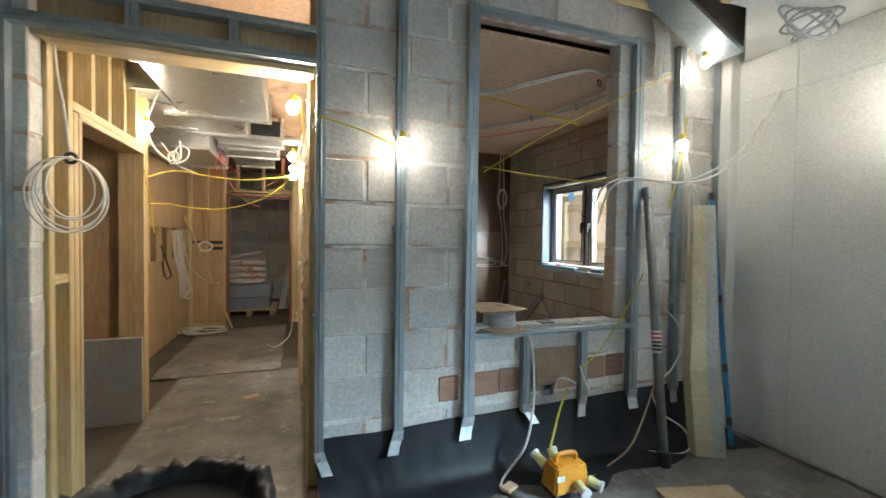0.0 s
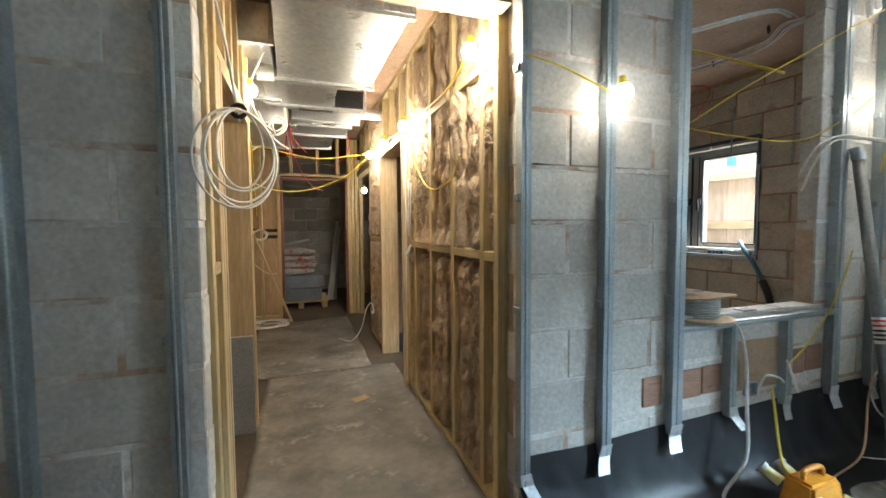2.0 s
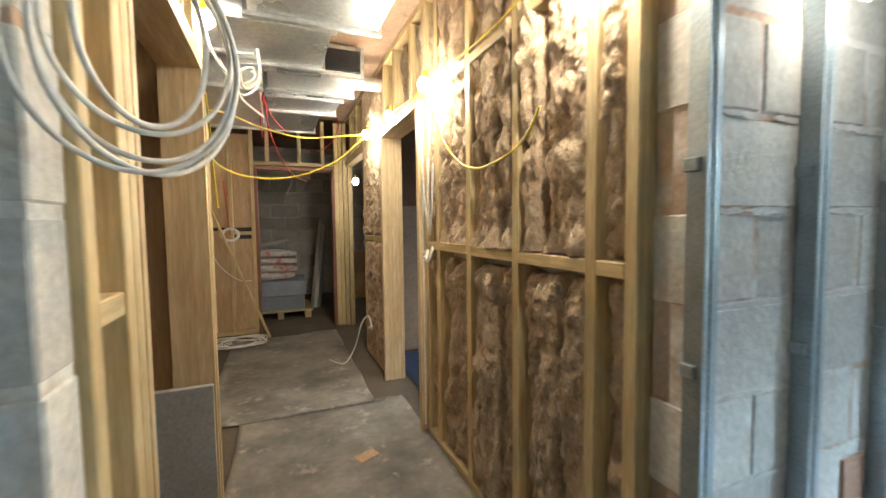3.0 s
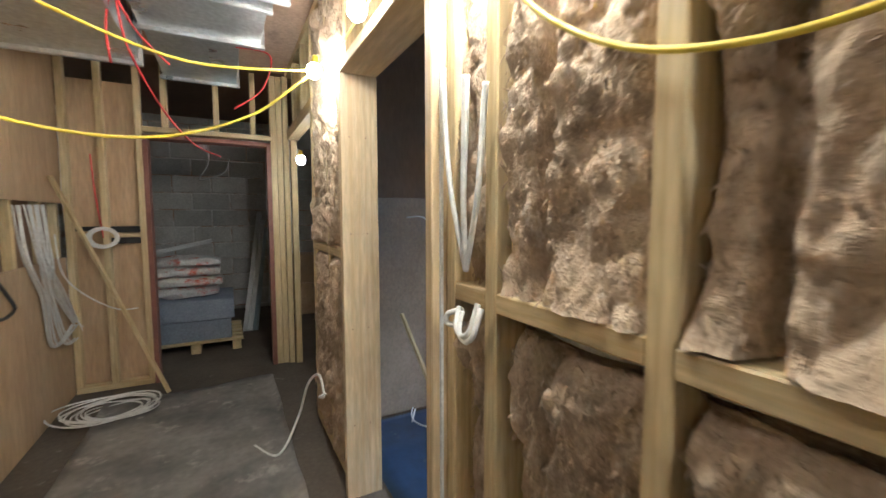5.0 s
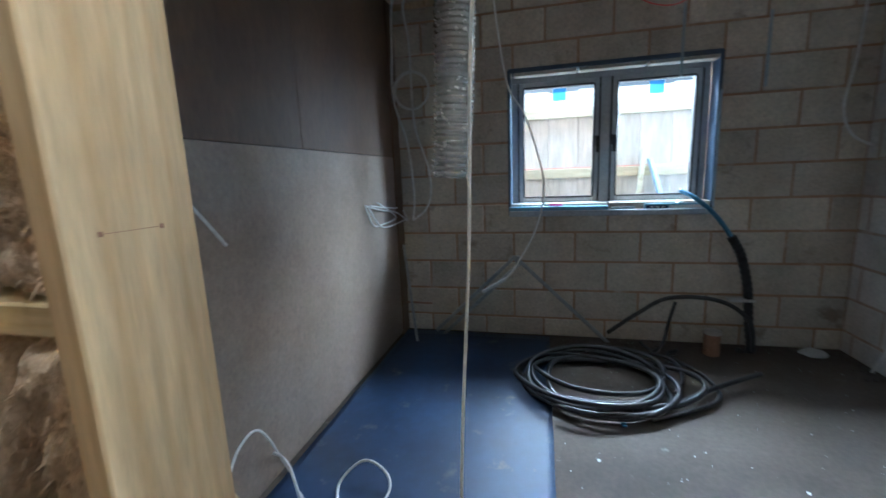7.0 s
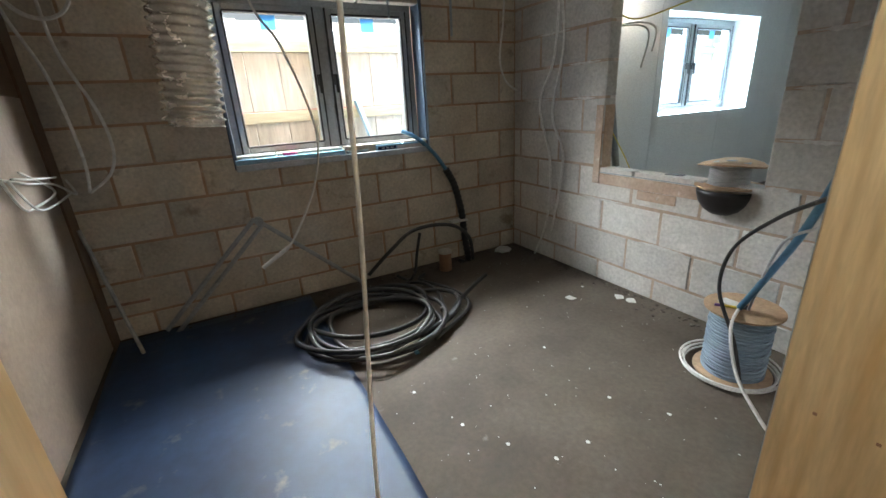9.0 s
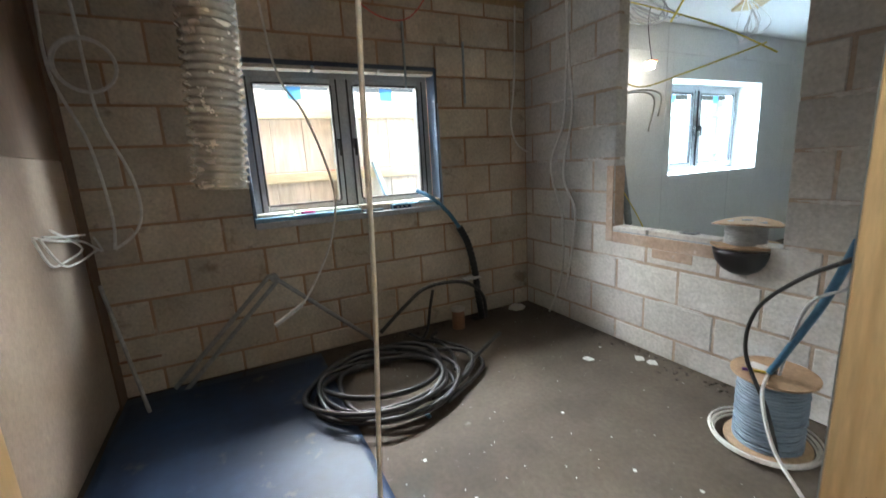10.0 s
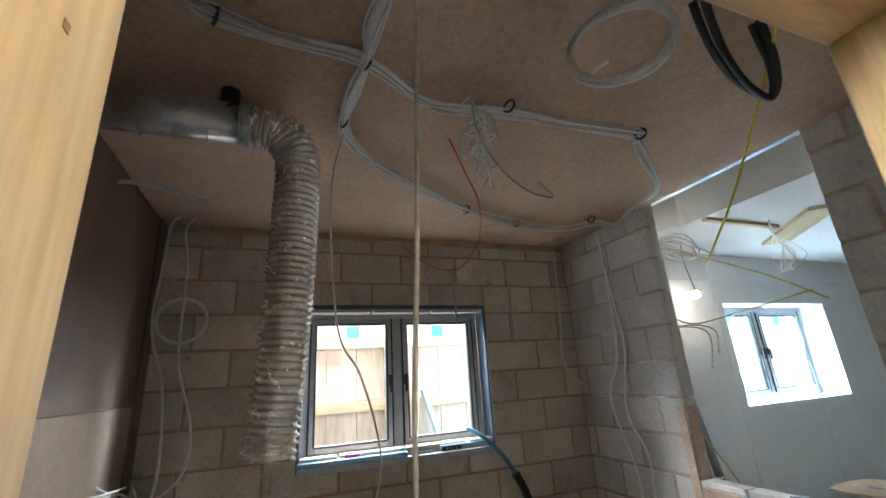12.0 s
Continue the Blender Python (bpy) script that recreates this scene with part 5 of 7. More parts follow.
# on the window sill
PINK = material("pink_tape", (0.55, 0.03, 0.16), (0.65, 0.05, 0.22), 5, 0.4, 0, 0.02, 50)
tp = thing("tape_roll", 2.96, 4.06, 0.985, "roll of bright pink tape on the window sill", "tape")
bm = bmesh.new()
cylinder(bm, (2.96, 4.06, 0.986), (2.96, 4.06, 1.035), 0.062, 24)
part("roll", bm, PINK, tp, "", False)
bm = bmesh.new()
cylinder(bm, (2.96, 4.06, 1.0352), (2.96, 4.06, 1.036), 0.038, 20)
part("core", bm, CARD, tp)
STRIPB = material("pale_blue_plastic", (0.20, 0.42, 0.60), (0.32, 0.55, 0.72), 5, 0.35, 0, 0.02, 50)
for k, (x, y0, y1, z) in enumerate(((2.872, 3.70, 4.40, 0.9865), (2.925, 3.80, 4.34, 0.9865))):
    o = bx("plastic_trim", x, x + 0.042, y0, y1, z, z + 0.030, STRIPB, None, 0.003)
    tagged(o, "strip of pale blue plastic trim on the sill", "trim strip", "trim strips")
bo = thing("carton", 2.93, 3.28, 0.985, "long flat blue and white carton on the window sill", "box")
bx("body", 2.895, 2.955, 3.07, 3.46, 0.986, 1.022, STRIPB, bo, 0.002)
bx("white_panel", 2.8938, 2.8948, 3.07, 3.30, 0.988, 1.010, GYPSUM, bo, 0.0003)
bx("dark_label", 2.8938, 2.8948, 3.31, 3.45, 0.988, 1.010, material("navy_label", (0.01, 0.02, 0.08), (0.02, 0.03, 0.11), 5, 0.4, 0, 0, 50), bo, 0.0003)
for k in range(3):
    bx("print_bar", 2.8928, 2.8937, 3.33 + k * 0.035, 3.352 + k * 0.035, 0.995, 1.003, GYPSUM, bo, 0.0002)
o = bx("film_wrap", 2.90, 2.98, 3.52, 3.68, 0.986, 1.005, material("clear_wrap", (0.3, 0.36, 0.42), (0.5, 0.56, 0.6), 9, 0.2, 0, 0.5, 40), None, 0.006)
tagged(o, "scrap of crumpled clear wrap on the sill", "wrap")

# bits on the floor
for k, q in enumerate([(1.782, 2.597, 0.002), (1.611, 2.325, 0.002), (1.532, 2.312, 0.002), (1.861, 2.406, 0.002), (1.429, 3.146, 0.002), (1.476, 3.905, 0.002), (0.993, 3.723, 0.002), (0.836, 3.449, 0.002), (0.969, 3.176, 0.002), (0.842, 3.610, 0.002), (1.178, 3.821, 0.002), (0.764, 3.051, 0.002)]):
    bm = bmesh.new()
    bmesh.ops.create_icosphere(bm, subdivisions=1, radius=0.026 if k < 3 else 0.007)
    for v in bm.verts:
        v.co = Vector((v.co.x * (1.5 + noise.noise(v.co * 40 + Vector((k, 0, 0)))), v.co.y * (1.3 + noise.noise(v.co * 40 + Vector((0, k, 0)))), v.co.z * 0.16)) + Vector((q[0], q[1], 0.005))
    tagged(part("plaster_crumb", bm, GYPSUM), "crumb of white plaster on the concrete floor", "debris", "plaster crumbs")
bm = bmesh.new()
rng = random.Random(4)
for k in range(190):
    x, y = rng.uniform(0.3, 2.85), rng.uniform(2.25, 4.08)
    s = rng.uniform(0.001, 0.0036)
    a = rng.uniform(0, 3.1)
    v = [bm.verts.new((x + s * math.cos(a + b) * (1 + rng.random()), y + s * math.sin(a + b), 0.002)) for b in (0, 1.7, 3.4, 5.0)]
    t_ = bm.verts.new((x, y, 0.002 + s * 0.5))
    for i in range(4):
        bm.faces.new((v[i], v[(i + 1) % 4], t_))
rub = part("floor_grit", bm, GYPSUM)
tagged(rub, "scattered pale grit on the concrete floor", "debris", kind="stuff")
bm = bmesh.new()
for k in range(420):
    if k < 260:
        x, y = 2.905 - abs(rng.gauss(0, 0.07)), rng.uniform(2.25, 5.2)
    else:
        x, y = rng.uniform(0.9, 2.85), 2.205 + abs(rng.gauss(0, 0.06))
    s = rng.uniform(0.003, 0.013)
    r = bmesh.ops.create_icosphere(bm, subdivisions=1, radius=s)
    for v in r["verts"]:
        v.co = Vector((v.co.x * (1 + 0.5 * rng.random()), v.co.y * (1 + 0.5 * rng.random()), v.co.z * 0.55)) + Vector((x, y, s * 0.3))
tagged(part("rubble", bm, material("dark_rubble", (0.05, 0.042, 0.035), (0.16, 0.135, 0.11), 30, 0.95, 0, 0.3, 60, c3=(0.3, 0.27, 0.23), amount=0.05, spot=20)), "dark mortar crumbs and rubble along the wall's foot", "debris", kind="stuff")
w1 = (2.797, 2.407, 0.000)
bm = bmesh.new()
bmesh.ops.create_icosphere(bm, subdivisions=2, radius=0.06)
for v in bm.verts:
    v.co = Vector((v.co.x, v.co.y * 1.3, v.co.z * 0.35)) * (1 + 0.5 * noise.noise(v.co * 30)) + Vector((w1[0], w1[1], 0.02))
tagged(part("plaster_lump", bm, GYPSUM), "lump of white plaster by the wall's foot", "debris")
b1 = (1.773, 3.753, 0.000)
o = bx("blue_tag", b1[0] - 0.018, b1[0] + 0.018, b1[1] - 0.012, b1[1] + 0.012, 0.001, 0.012, PIPE_BLUE, None, 0.003)
tagged(o, "small blue plastic tag on the floor", "tag")

# cables fixed under the ceiling
def bundle(name, path, count, spread, r, mat, label, ties=()):
    t = thing(name, *path[0], label, "cable bundle", "ceiling cables")
    rng = random.Random(len(path) * 7 + count)
    for k in range(count):
        ph, am = rng.uniform(0, 6.28), rng.uniform(0.2, 1.0) * spread
        pts = []
        for i, p in enumerate(path):
            e = 1.0 + 0.9 * abs(math.sin(i * 1.35 + 0.4))
            pts.append((p[0] + am * e * math.cos(ph + i * 0.35), p[1] + am * e * 0.8 * math.sin(ph + i * 0.3), min(CEIL - 0.008, p[2] + am * 0.8 * math.sin(ph * 1.7 + i * 0.45))))
        cable("strand", pts, r, mat if k % 6 else CABLE_GREY, parent=t, n=5, sides=5)
    for q in ties:
        bm = bmesh.new()
        add_tube(bm, [(q[0] + 0.024 * math.cos(a), q[1] + 0.010 * math.cos(a), q[2] + 0.024 * math.sin(a)) for a in [i * 6.2832 / 14 for i in range(14)]], 0.0055, 6, True)
        part("cable_tie", bm, BLACK, t, "black cable tie")
    return t


TIES = [(1.003, 4.732, 2.485), (1.060, 4.295, 2.485), (1.408, 4.323, 2.485), (2.329, 3.002, 2.490), (2.166, 3.457, 2.490), (2.143, 2.491, 2.490), (1.145, 3.713, 2.490), (1.162, 3.017, 2.490)]
bundle("cable_bundle", [(0.790, 4.286, 2.480), (0.913, 4.297, 2.480), (1.045, 4.295, 2.480), (1.213, 4.311, 2.480), (1.408, 4.323, 2.480), (1.587, 4.251, 2.480), (1.784, 4.040, 2.480), (2.154, 3.463, 2.485), (2.316, 3.010, 2.485), (2.341, 2.641, 2.475), (2.198, 2.413, 2.480), (2.193, 2.278, 2.470)], 17, 0.022, 0.0042, CABLE_W, "thick bundle of white cables tied under the ceiling", TIES[1:6])
bundle("cable_bundle", [(0.966, 4.803, 2.490), (0.994, 4.746, 2.490), (1.032, 4.570, 2.490), (1.045, 4.312, 2.490), (1.185, 4.076, 2.490), (1.208, 3.948, 2.490), (1.181, 3.692, 2.495), (1.164, 3.423, 2.480), (1.162, 3.017, 2.490)], 15, 0.022, 0.0042, CABLE_W, "bundle of grey cables running under the ceiling", [TIES[0], *TIES[6:]])
bundle("cable_bundle", [(1.195, 3.014, 2.500), (1.240, 2.922, 2.440), (1.398, 2.682, 2.400), (1.584, 2.508, 2.430), (1.911, 2.336, 2.500), (2.046, 2.294, 2.470)], 10, 0.030, 0.004, CABLE_W, "grey cables drooping from a ceiling hook")
cable("loose_cable", [(1.041, 3.864, 2.520), (1.082, 3.901, 2.450), (1.133, 3.874, 2.350), (1.220, 3.744, 2.250), (1.290, 3.579, 2.200), (1.323, 3.431, 2.200), (1.243, 3.554, 2.220)], 0.005, CABLE_GREY, "grey cable end drooping from the ceiling")
cable("loose_cable", [(1.443, 3.854, 2.500), (1.548, 3.739, 2.400), (1.701, 3.601, 2.300), (2.500, 3.223, 2.408), (2.600, 3.349, 2.220), (2.800, 3.490, 2.284), (2.900, 3.675, 2.458)], 0.004, CABLE_R, "thin red cable drooping from the ceiling")
tg = [Vector(q) for q in [(1.212, 3.824, 2.525), (1.242, 3.804, 2.200)]]
tn = thing("tangled_cable", *tg[0], "tangle of white cable ends hanging from the ceiling", "cable")
rng = random.Random(9)
for k in range(9):
    pts, p = [(tg[0].x + rng.uniform(-0.05, 0.05), tg[0].y + rng.uniform(-0.05, 0.05), CEIL - 0.01)], tg[0]
    for i in range(7):
        q = p.lerp(tg[1], (i + 1) / 7 * (0.75 + 0.25 * rng.random()))
        pts.append((q.x + rng.uniform(-0.065, 0.065), q.y + rng.uniform(-0.065, 0.065), q.z + rng.uniform(-0.05, 0.05)))
    cable("strand", pts, 0.0035, CABLE_W, parent=tn, n=6, sides=5)
cw = Vector((0.655, 3.635, 2.372))
co = thing("cable_coil", cw.x, cw.y, cw.z, "coil of white cable hung from the ceiling by the doorway", "cable coil")
for k in range(7):
    rx, rz = 0.142 + 0.005 * math.sin(k * 2.4), 0.122 + 0.005 * math.cos(k * 1.9)
    dv = Vector((0.76, 0.65, 0.0))
    off = Vector((0.65, -0.76, 0)) * 0.008 * math.sin(k * 2.7) + Vector((0, 0, 0.004 * math.sin(k * 4.1)))
    cable("turn", [cw + off + dv * rx * math.cos(a) + Vector((0, 0, rz * math.sin(a) + 0.006 * math.sin(2 * a + k))) for a in [i * 6.2832 / 14 for i in range(14)]], 0.0072, CABLE_W, parent=co, closed=True, n=5)
cable("tail", [cw + Vector((0.07, 0.06, -0.07)), cw + Vector((0.05, 0.045, -0.055)), cw + Vector((0.035, 0.02, -0.04))], 0.0055, CABLE_W, parent=co)
cable("black_hose", [(0.545, 3.382, 2.520), (0.576, 3.327, 2.470), (0.635, 3.199, 2.430), (0.690, 3.033, 2.400), (0.716, 2.875, 2.385), (0.667, 2.900, 2.400), (0.603, 3.004, 2.430), (0.563, 3.094, 2.460), (0.542, 3.146, 2.500)], 0.0125, BLACK, "loop of black hose hanging from the ceiling", "hose", sides=10, group="black hoses")
cable("black_hose", [(0.575, 3.392, 2.520), (0.604, 3.335, 2.476), (0.660, 3.205, 2.438), (0.708, 3.038, 2.410), (0.728, 2.862, 2.398), (0.688, 2.884, 2.410), (0.628, 2.990, 2.440), (0.590, 3.084, 2.468), (0.570, 3.138, 2.505)], 0.0125, BLACK, "loop of black hose hanging from the ceiling", "hose", sides=10, group="black hoses")
cable("yellow_cable", [(0.398, 3.300, 2.439), (0.620, 3.000, 2.444), (0.904, 2.700, 2.375), (1.250, 2.400, 2.228), (1.675, 2.100, 2.032)], 0.006, CABLE_Y, "yellow cable stretched from the doorway to the opening")
lp = thing("loop_pile", 0.9, 5.0, 0, "loose loops of white cable on the blue sheet", "cable")
cable("strand", [(0.587, 5.132, 0.010), (0.763, 5.397, 0.010), (0.965, 5.418, 0.010), (1.110, 5.338, 0.100), (1.047, 5.172, 0.150), (0.957, 5.034, 0.010), (0.935, 4.893, 0.010), (1.078, 4.765, 0.010), (1.165, 4.780, 0.050), (1.195, 4.897, 0.080), (1.101, 4.972, 0.030), (0.959, 4.898, 0.010)], 0.006, CABLE_W, parent=lp)
cable("strand", [(0.864, 5.199, 0.030), (0.862, 5.331, 0.030), (0.781, 5.391, 0.030), (0.644, 5.256, 0.030), (0.586, 5.103, 0.030), (0.639, 4.989, 0.030), (0.761, 5.012, 0.030)], 0.005, CABLE_W, parent=lp)
cable("strand", [(0.757, 5.180, 0.292), (0.829, 5.180, 0.368), (0.939, 5.180, 0.354), (1.163, 5.261, 0.020), (0.972, 5.029, 0.020), (0.933, 4.854, 0.020)], 0.005, CABLE_W, parent=lp)
cable("loose_cable", [(0.62, 5.266, 1.30)] + [(0.707, 5.200, 1.297), (0.762, 5.150, 1.192), (0.802, 5.100, 1.087)], 0.005, CABLE_W, "short white cable end sticking from the plywood")
pk = [(0.556, 5.220, 0.690), (0.739, 4.916, 0.000)]
bm = bmesh.new()
add_tube(bm, [pk[1], pk[0]], 0.014, 4)
tagged(part("timber_batten", bm, timber("z")), "thin timber batten leaning against the plywood", "batten")

cable("loose_cable", [(2.05, 5.262, 2.42), (2.09, 5.20, 2.44), (2.17, 5.06, 2.445), (2.25, 4.92, 2.43)], 0.011, CABLE_GREY, "short pale conduit end sticking from the plywood below the ceiling", "conduit")

# ---------------------------------------------------------------- the corridor
ch = thing("cable_coil", -0.94, 2.22, 1.35, "coil of pale cable hung on the timber frame", "cable coil")
rng = random.Random(2)
for k in range(5):
    rx, rz = 0.098 + rng.uniform(-0.02, 0.03), 0.135 + rng.uniform(-0.01, 0.025)
    x0, y0 = -0.885 + rng.uniform(-0.01, 0.02), 2.14 + rng.uniform(-0.03, 0.03)
    tw = rng.uniform(-0.35, 0.35)
    pts = []
    for i in range(14):
        a = i * 6.2832 / 14
        pts.append((x0 + rx * math.cos(a) * math.sin(1.0 + tw), y0 + rx * math.cos(a) * math.cos(1.0 + tw), 1.635 - rz + rz * math.sin(a)))
    cable("turn", pts, 0.0042, CABLE_W, parent=ch, closed=True, n=5, sides=6)
bm = bmesh.new()
add_tube(bm, [(-0.885 + 0.02 * math.cos(a), 2.14, 1.635 + 0.02 * math.sin(a)) for a in [i * 6.2832 / 12 for i in range(12)]], 0.008, 6, True)
part("tie", bm, BLACK, ch, "black tie")
cable("tail", [(-0.885, 2.14, 1.60), (-0.92, 2.17, 1.85), (-0.955, 2.19, 2.05), (-0.97, 2.2, 2.4)], 0.0055, CABLE_W, parent=ch)
cable("festoon_cable", [(-0.970, 3.422, 1.727), (-0.946, 4.000, 1.856), (-0.779, 4.400, 1.879), (-0.507, 4.700, 1.896), (-0.155, 4.850, 1.966), (-0.007, 4.850, 1.991)], 0.006, CABLE_Y, "yellow festoon cable strung across the corridor", group="festoon cables")
cable("festoon_cable", [(-0.970, 3.427, 1.534), (-0.997, 4.000, 1.573), (-0.914, 4.400, 1.571), (-0.724, 4.600, 1.579), (-0.516, 4.700, 1.629), (-0.277, 4.780, 1.747), (-0.088, 4.830, 1.914), (-0.010, 4.840, 1.978)], 0.006, CABLE_Y, "yellow festoon cable sagging across the corridor", group="festoon cables")
cable("festoon_cable", [(0.030, 3.493, 1.923), (0.050, 3.479, 1.820), (0.060, 3.387, 1.665), (0.065, 3.208, 1.533), (0.065, 3.032, 1.478), (0.065, 2.874, 1.480), (0.065, 2.723, 1.506), (0.060, 2.629, 1.547), (0.050, 2.550, 1.609)], 0.005, CABLE_Y, "yellow festoon cable sagging along the insulation", group="festoon cables")
cable("festoon_cable", [(-0.965, 3.309, 1.762), (-0.965, 3.383, 1.633), (-0.965, 3.431, 1.488), (-0.965, 3.520, 1.329)], 0.005, CABLE_Y, "yellow festoon cable hanging down a timber post", group="festoon cables")
cable("festoon_cable", [(0.03, 2.30, 2.06), (0.055, 2.7, 1.99), (0.05, 3.1, 1.98), (0.03, 3.44, 1.99), (0.04, 3.8, 1.985), (0.03, 4.14, 2.0), (0.03, 4.5, 2.0), (0.02, 4.836, 2.02)], 0.005, CABLE_Y, "yellow festoon cable linking the bulbs", group="festoon cables")
for pts in ([(-0.797, 4.950, 2.359), (-0.776, 5.000, 2.214), (-0.757, 5.100, 2.038), (-0.669, 5.400, 1.848), (-0.554, 5.700, 1.732), (-0.426, 5.900, 1.697)], [(-0.789, 5.000, 2.280), (-0.813, 5.000, 2.074), (-0.803, 5.000, 1.939)], [(-0.776, 5.000, 2.214), (-0.721, 5.100, 2.114), (-0.617, 5.200, 2.024)], [(-0.32, 5.6, 2.30)] + [(-0.134, 5.600, 2.282), (-0.184, 5.600, 2.076), (-0.340, 5.600, 1.943)]):
    cable("red_cable", pts, 0.005, CABLE_R, "bright red cable hanging below the ducts", group="red cables")
cable("loose_cable", [(-0.943, 3.600, 2.008), (-0.912, 3.700, 1.944), (-0.860, 3.700, 1.882), (-0.803, 3.700, 1.911), (-0.782, 3.700, 1.976), (-0.837, 3.700, 2.008), (-0.885, 3.700, 1.949), (-0.861, 3.700, 1.862), (-0.772, 3.900, 1.831)], 0.007, CABLE_W, "white cable curling below the ducts")
cable("loose_cable", [(-0.807, 3.200, 2.382), (-0.905, 3.300, 2.221), (-0.965, 3.350, 2.079), (-0.936, 3.400, 1.940), (-0.845, 3.400, 1.848), (-0.789, 3.400, 1.872), (-0.799, 3.400, 1.911), (-0.845, 3.400, 1.888), (-0.827, 3.400, 1.822), (-0.770, 3.400, 1.873), (-0.776, 3.400, 1.992)], 0.006, CABLE_W, "white cable curling beside the duct")
fc = Vector((-1.124, 6.156, 0.000))
fco = thing("cable_coil", fc.x, fc.y, 0, "flat heap of white cable coiled on the corridor floor", "cable coil")
rng = random.Random(5)
for k in range(9):
    r = 0.12 + 0.022 * k * 0.6
    dx, dy = rng.uniform(-0.04, 0.04), rng.uniform(-0.04, 0.04)
    cable("turn", [(fc.x + dx + r * 1.25 * math.cos(a), fc.y + dy + r * math.sin(a), 0.018 + 0.006 * k + 0.01 * math.sin(2 * a + k)) for a in [i * 6.2832 / 14 for i in range(14)]], 0.005, CABLE_W, parent=fco, closed=True, n=4)
ln = [(-0.830, 6.377, 0.000), (-1.420, 6.416, 1.576)]
bm = bmesh.new()
add_tube(bm, [(ln[0][0], ln[0][1], 0.012), ln[1]], 0.015, 4)
tagged(part("timber_batten", bm, timber("z")), "thin timber batten leaning against the plywood wall", "batten")
pc = thing("cable_bunch", -1.42, 5.7, 0.6, "bunch of pale cables hanging out of the plywood wall", "cable")
for pts in [[(-1.450, 5.955, 1.373), (-1.420, 5.965, 1.062), (-1.400, 6.098, 0.820), (-1.400, 6.230, 0.486), (-1.410, 6.701, 0.530)], [(-1.450, 6.102, 1.378), (-1.420, 6.162, 1.052), (-1.400, 6.205, 0.808), (-1.400, 6.470, 0.437), (-1.410, 7.000, 0.479)], [(-1.450, 6.200, 1.381), (-1.420, 6.226, 1.048), (-1.400, 6.440, 0.780), (-1.400, 6.800, 0.371), (-1.410, 6.786, 0.515)], [(-1.450, 6.304, 1.384), (-1.420, 6.314, 1.043), (-1.400, 6.319, 0.794), (-1.400, 7.052, 0.320), (-1.410, 7.742, 0.354)]]:
    for k in range(4):
        cable("strand", [(q[0] + 0.02 * math.sin(i + k), q[1] + 0.03 * math.cos(2 * i + k), q[2]) for i, q in enumerate(pts)], 0.005, CABLE_W, parent=pc)
cable("strand", [(-1.420, 6.425, 1.188), (-1.331, 6.200, 0.950), (-1.249, 6.300, 0.787), (-1.111, 6.400, 0.662), (-1.000, 6.450, 0.647)], 0.005, CABLE_W, parent=pc)
cable("strap_loop", [(-1.420, 5.394, 1.187), (-1.420, 5.542, 1.046), (-1.420, 5.697, 0.911), (-1.420, 5.774, 0.817), (-1.420, 5.604, 0.798), (-1.420, 5.477, 0.895), (-1.420, 5.449, 1.014)], 0.009, CABLE_K, "dark strap loop hanging on the plywood wall", "strap")
rw = Vector((-1.206, 6.620, 1.155))
rr = thing("cable_ring", rw.x, rw.y, rw.z, "small ring of white cable on the stud", "cable coil")
for k in range(4):
    r = 0.07 + 0.008 * k
    cable("turn", [(rw.x + r * math.cos(a), rw.y - 0.006 * k, rw.z + r * 0.8 * math.sin(a)) for a in [i * 6.2832 / 12 for i in range(12)]], 0.005, CABLE_W, parent=rr, closed=True, n=4)
cable("tail", [(rw.x, rw.y, rw.z), (rw.x - 0.03, rw.y, rw.z + 0.3), (rw.x - 0.05, rw.y + 0.02, rw.z + 0.6)], 0.005, CABLE_R, parent=rr)
cable("loose_cable", [(-0.5, 6.78, 1.95)] + [(-0.548, 7.000, 1.993), (-0.527, 7.000, 1.781), (-0.601, 7.000, 1.627), (-0.415, 7.000, 1.693), (-0.364, 7.000, 1.819)], 0.006, CABLE_GREY, "grey cable ends hanging beyond the far doorway")
cable("loose_cable", [(0.03, 5.0, 0.36), (0.0, 5.02, 0.34), (0.03, 5.05, 0.33)] + [(0.020, 5.132, 0.419), (-0.020, 5.263, 0.323), (-0.060, 5.388, 0.084), (-0.202, 5.122, 0.020), (-0.312, 5.293, 0.010)], 0.007, CABLE_W, "white cable trailing from the partition to the floor")
bc = thing("cable_group", 0.05, 3.6, 1.1, "white twin cables dropping through the insulation to the noggin", "cable")
for pts in [[(0.050, 3.676, 1.645), (0.050, 3.666, 1.506), (0.050, 3.642, 1.364), (0.055, 3.614, 1.264), (0.060, 3.592, 1.185)], [(0.050, 3.583, 1.603), (0.050, 3.585, 1.484), (0.050, 3.588, 1.360), (0.055, 3.592, 1.265), (0.060, 3.592, 1.185)], [(0.050, 3.571, 1.598), (0.050, 3.577, 1.482), (0.050, 3.584, 1.359), (0.055, 3.589, 1.265), (0.060, 3.592, 1.185)], [(0.050, 3.501, 1.566), (0.050, 3.514, 1.465), (0.050, 3.528, 1.355), (0.055, 3.559, 1.267), (0.060, 3.592, 1.185)]]:
    cable("strand", pts, 0.0065, CABLE_W, parent=bc)
cable("loop", [(0.055, 3.598, 1.097), (0.040, 3.638, 1.081), (0.040, 3.643, 1.059), (0.050, 3.611, 1.059), (0.050, 3.584, 1.069)], 0.0065, CABLE_W, parent=bc)
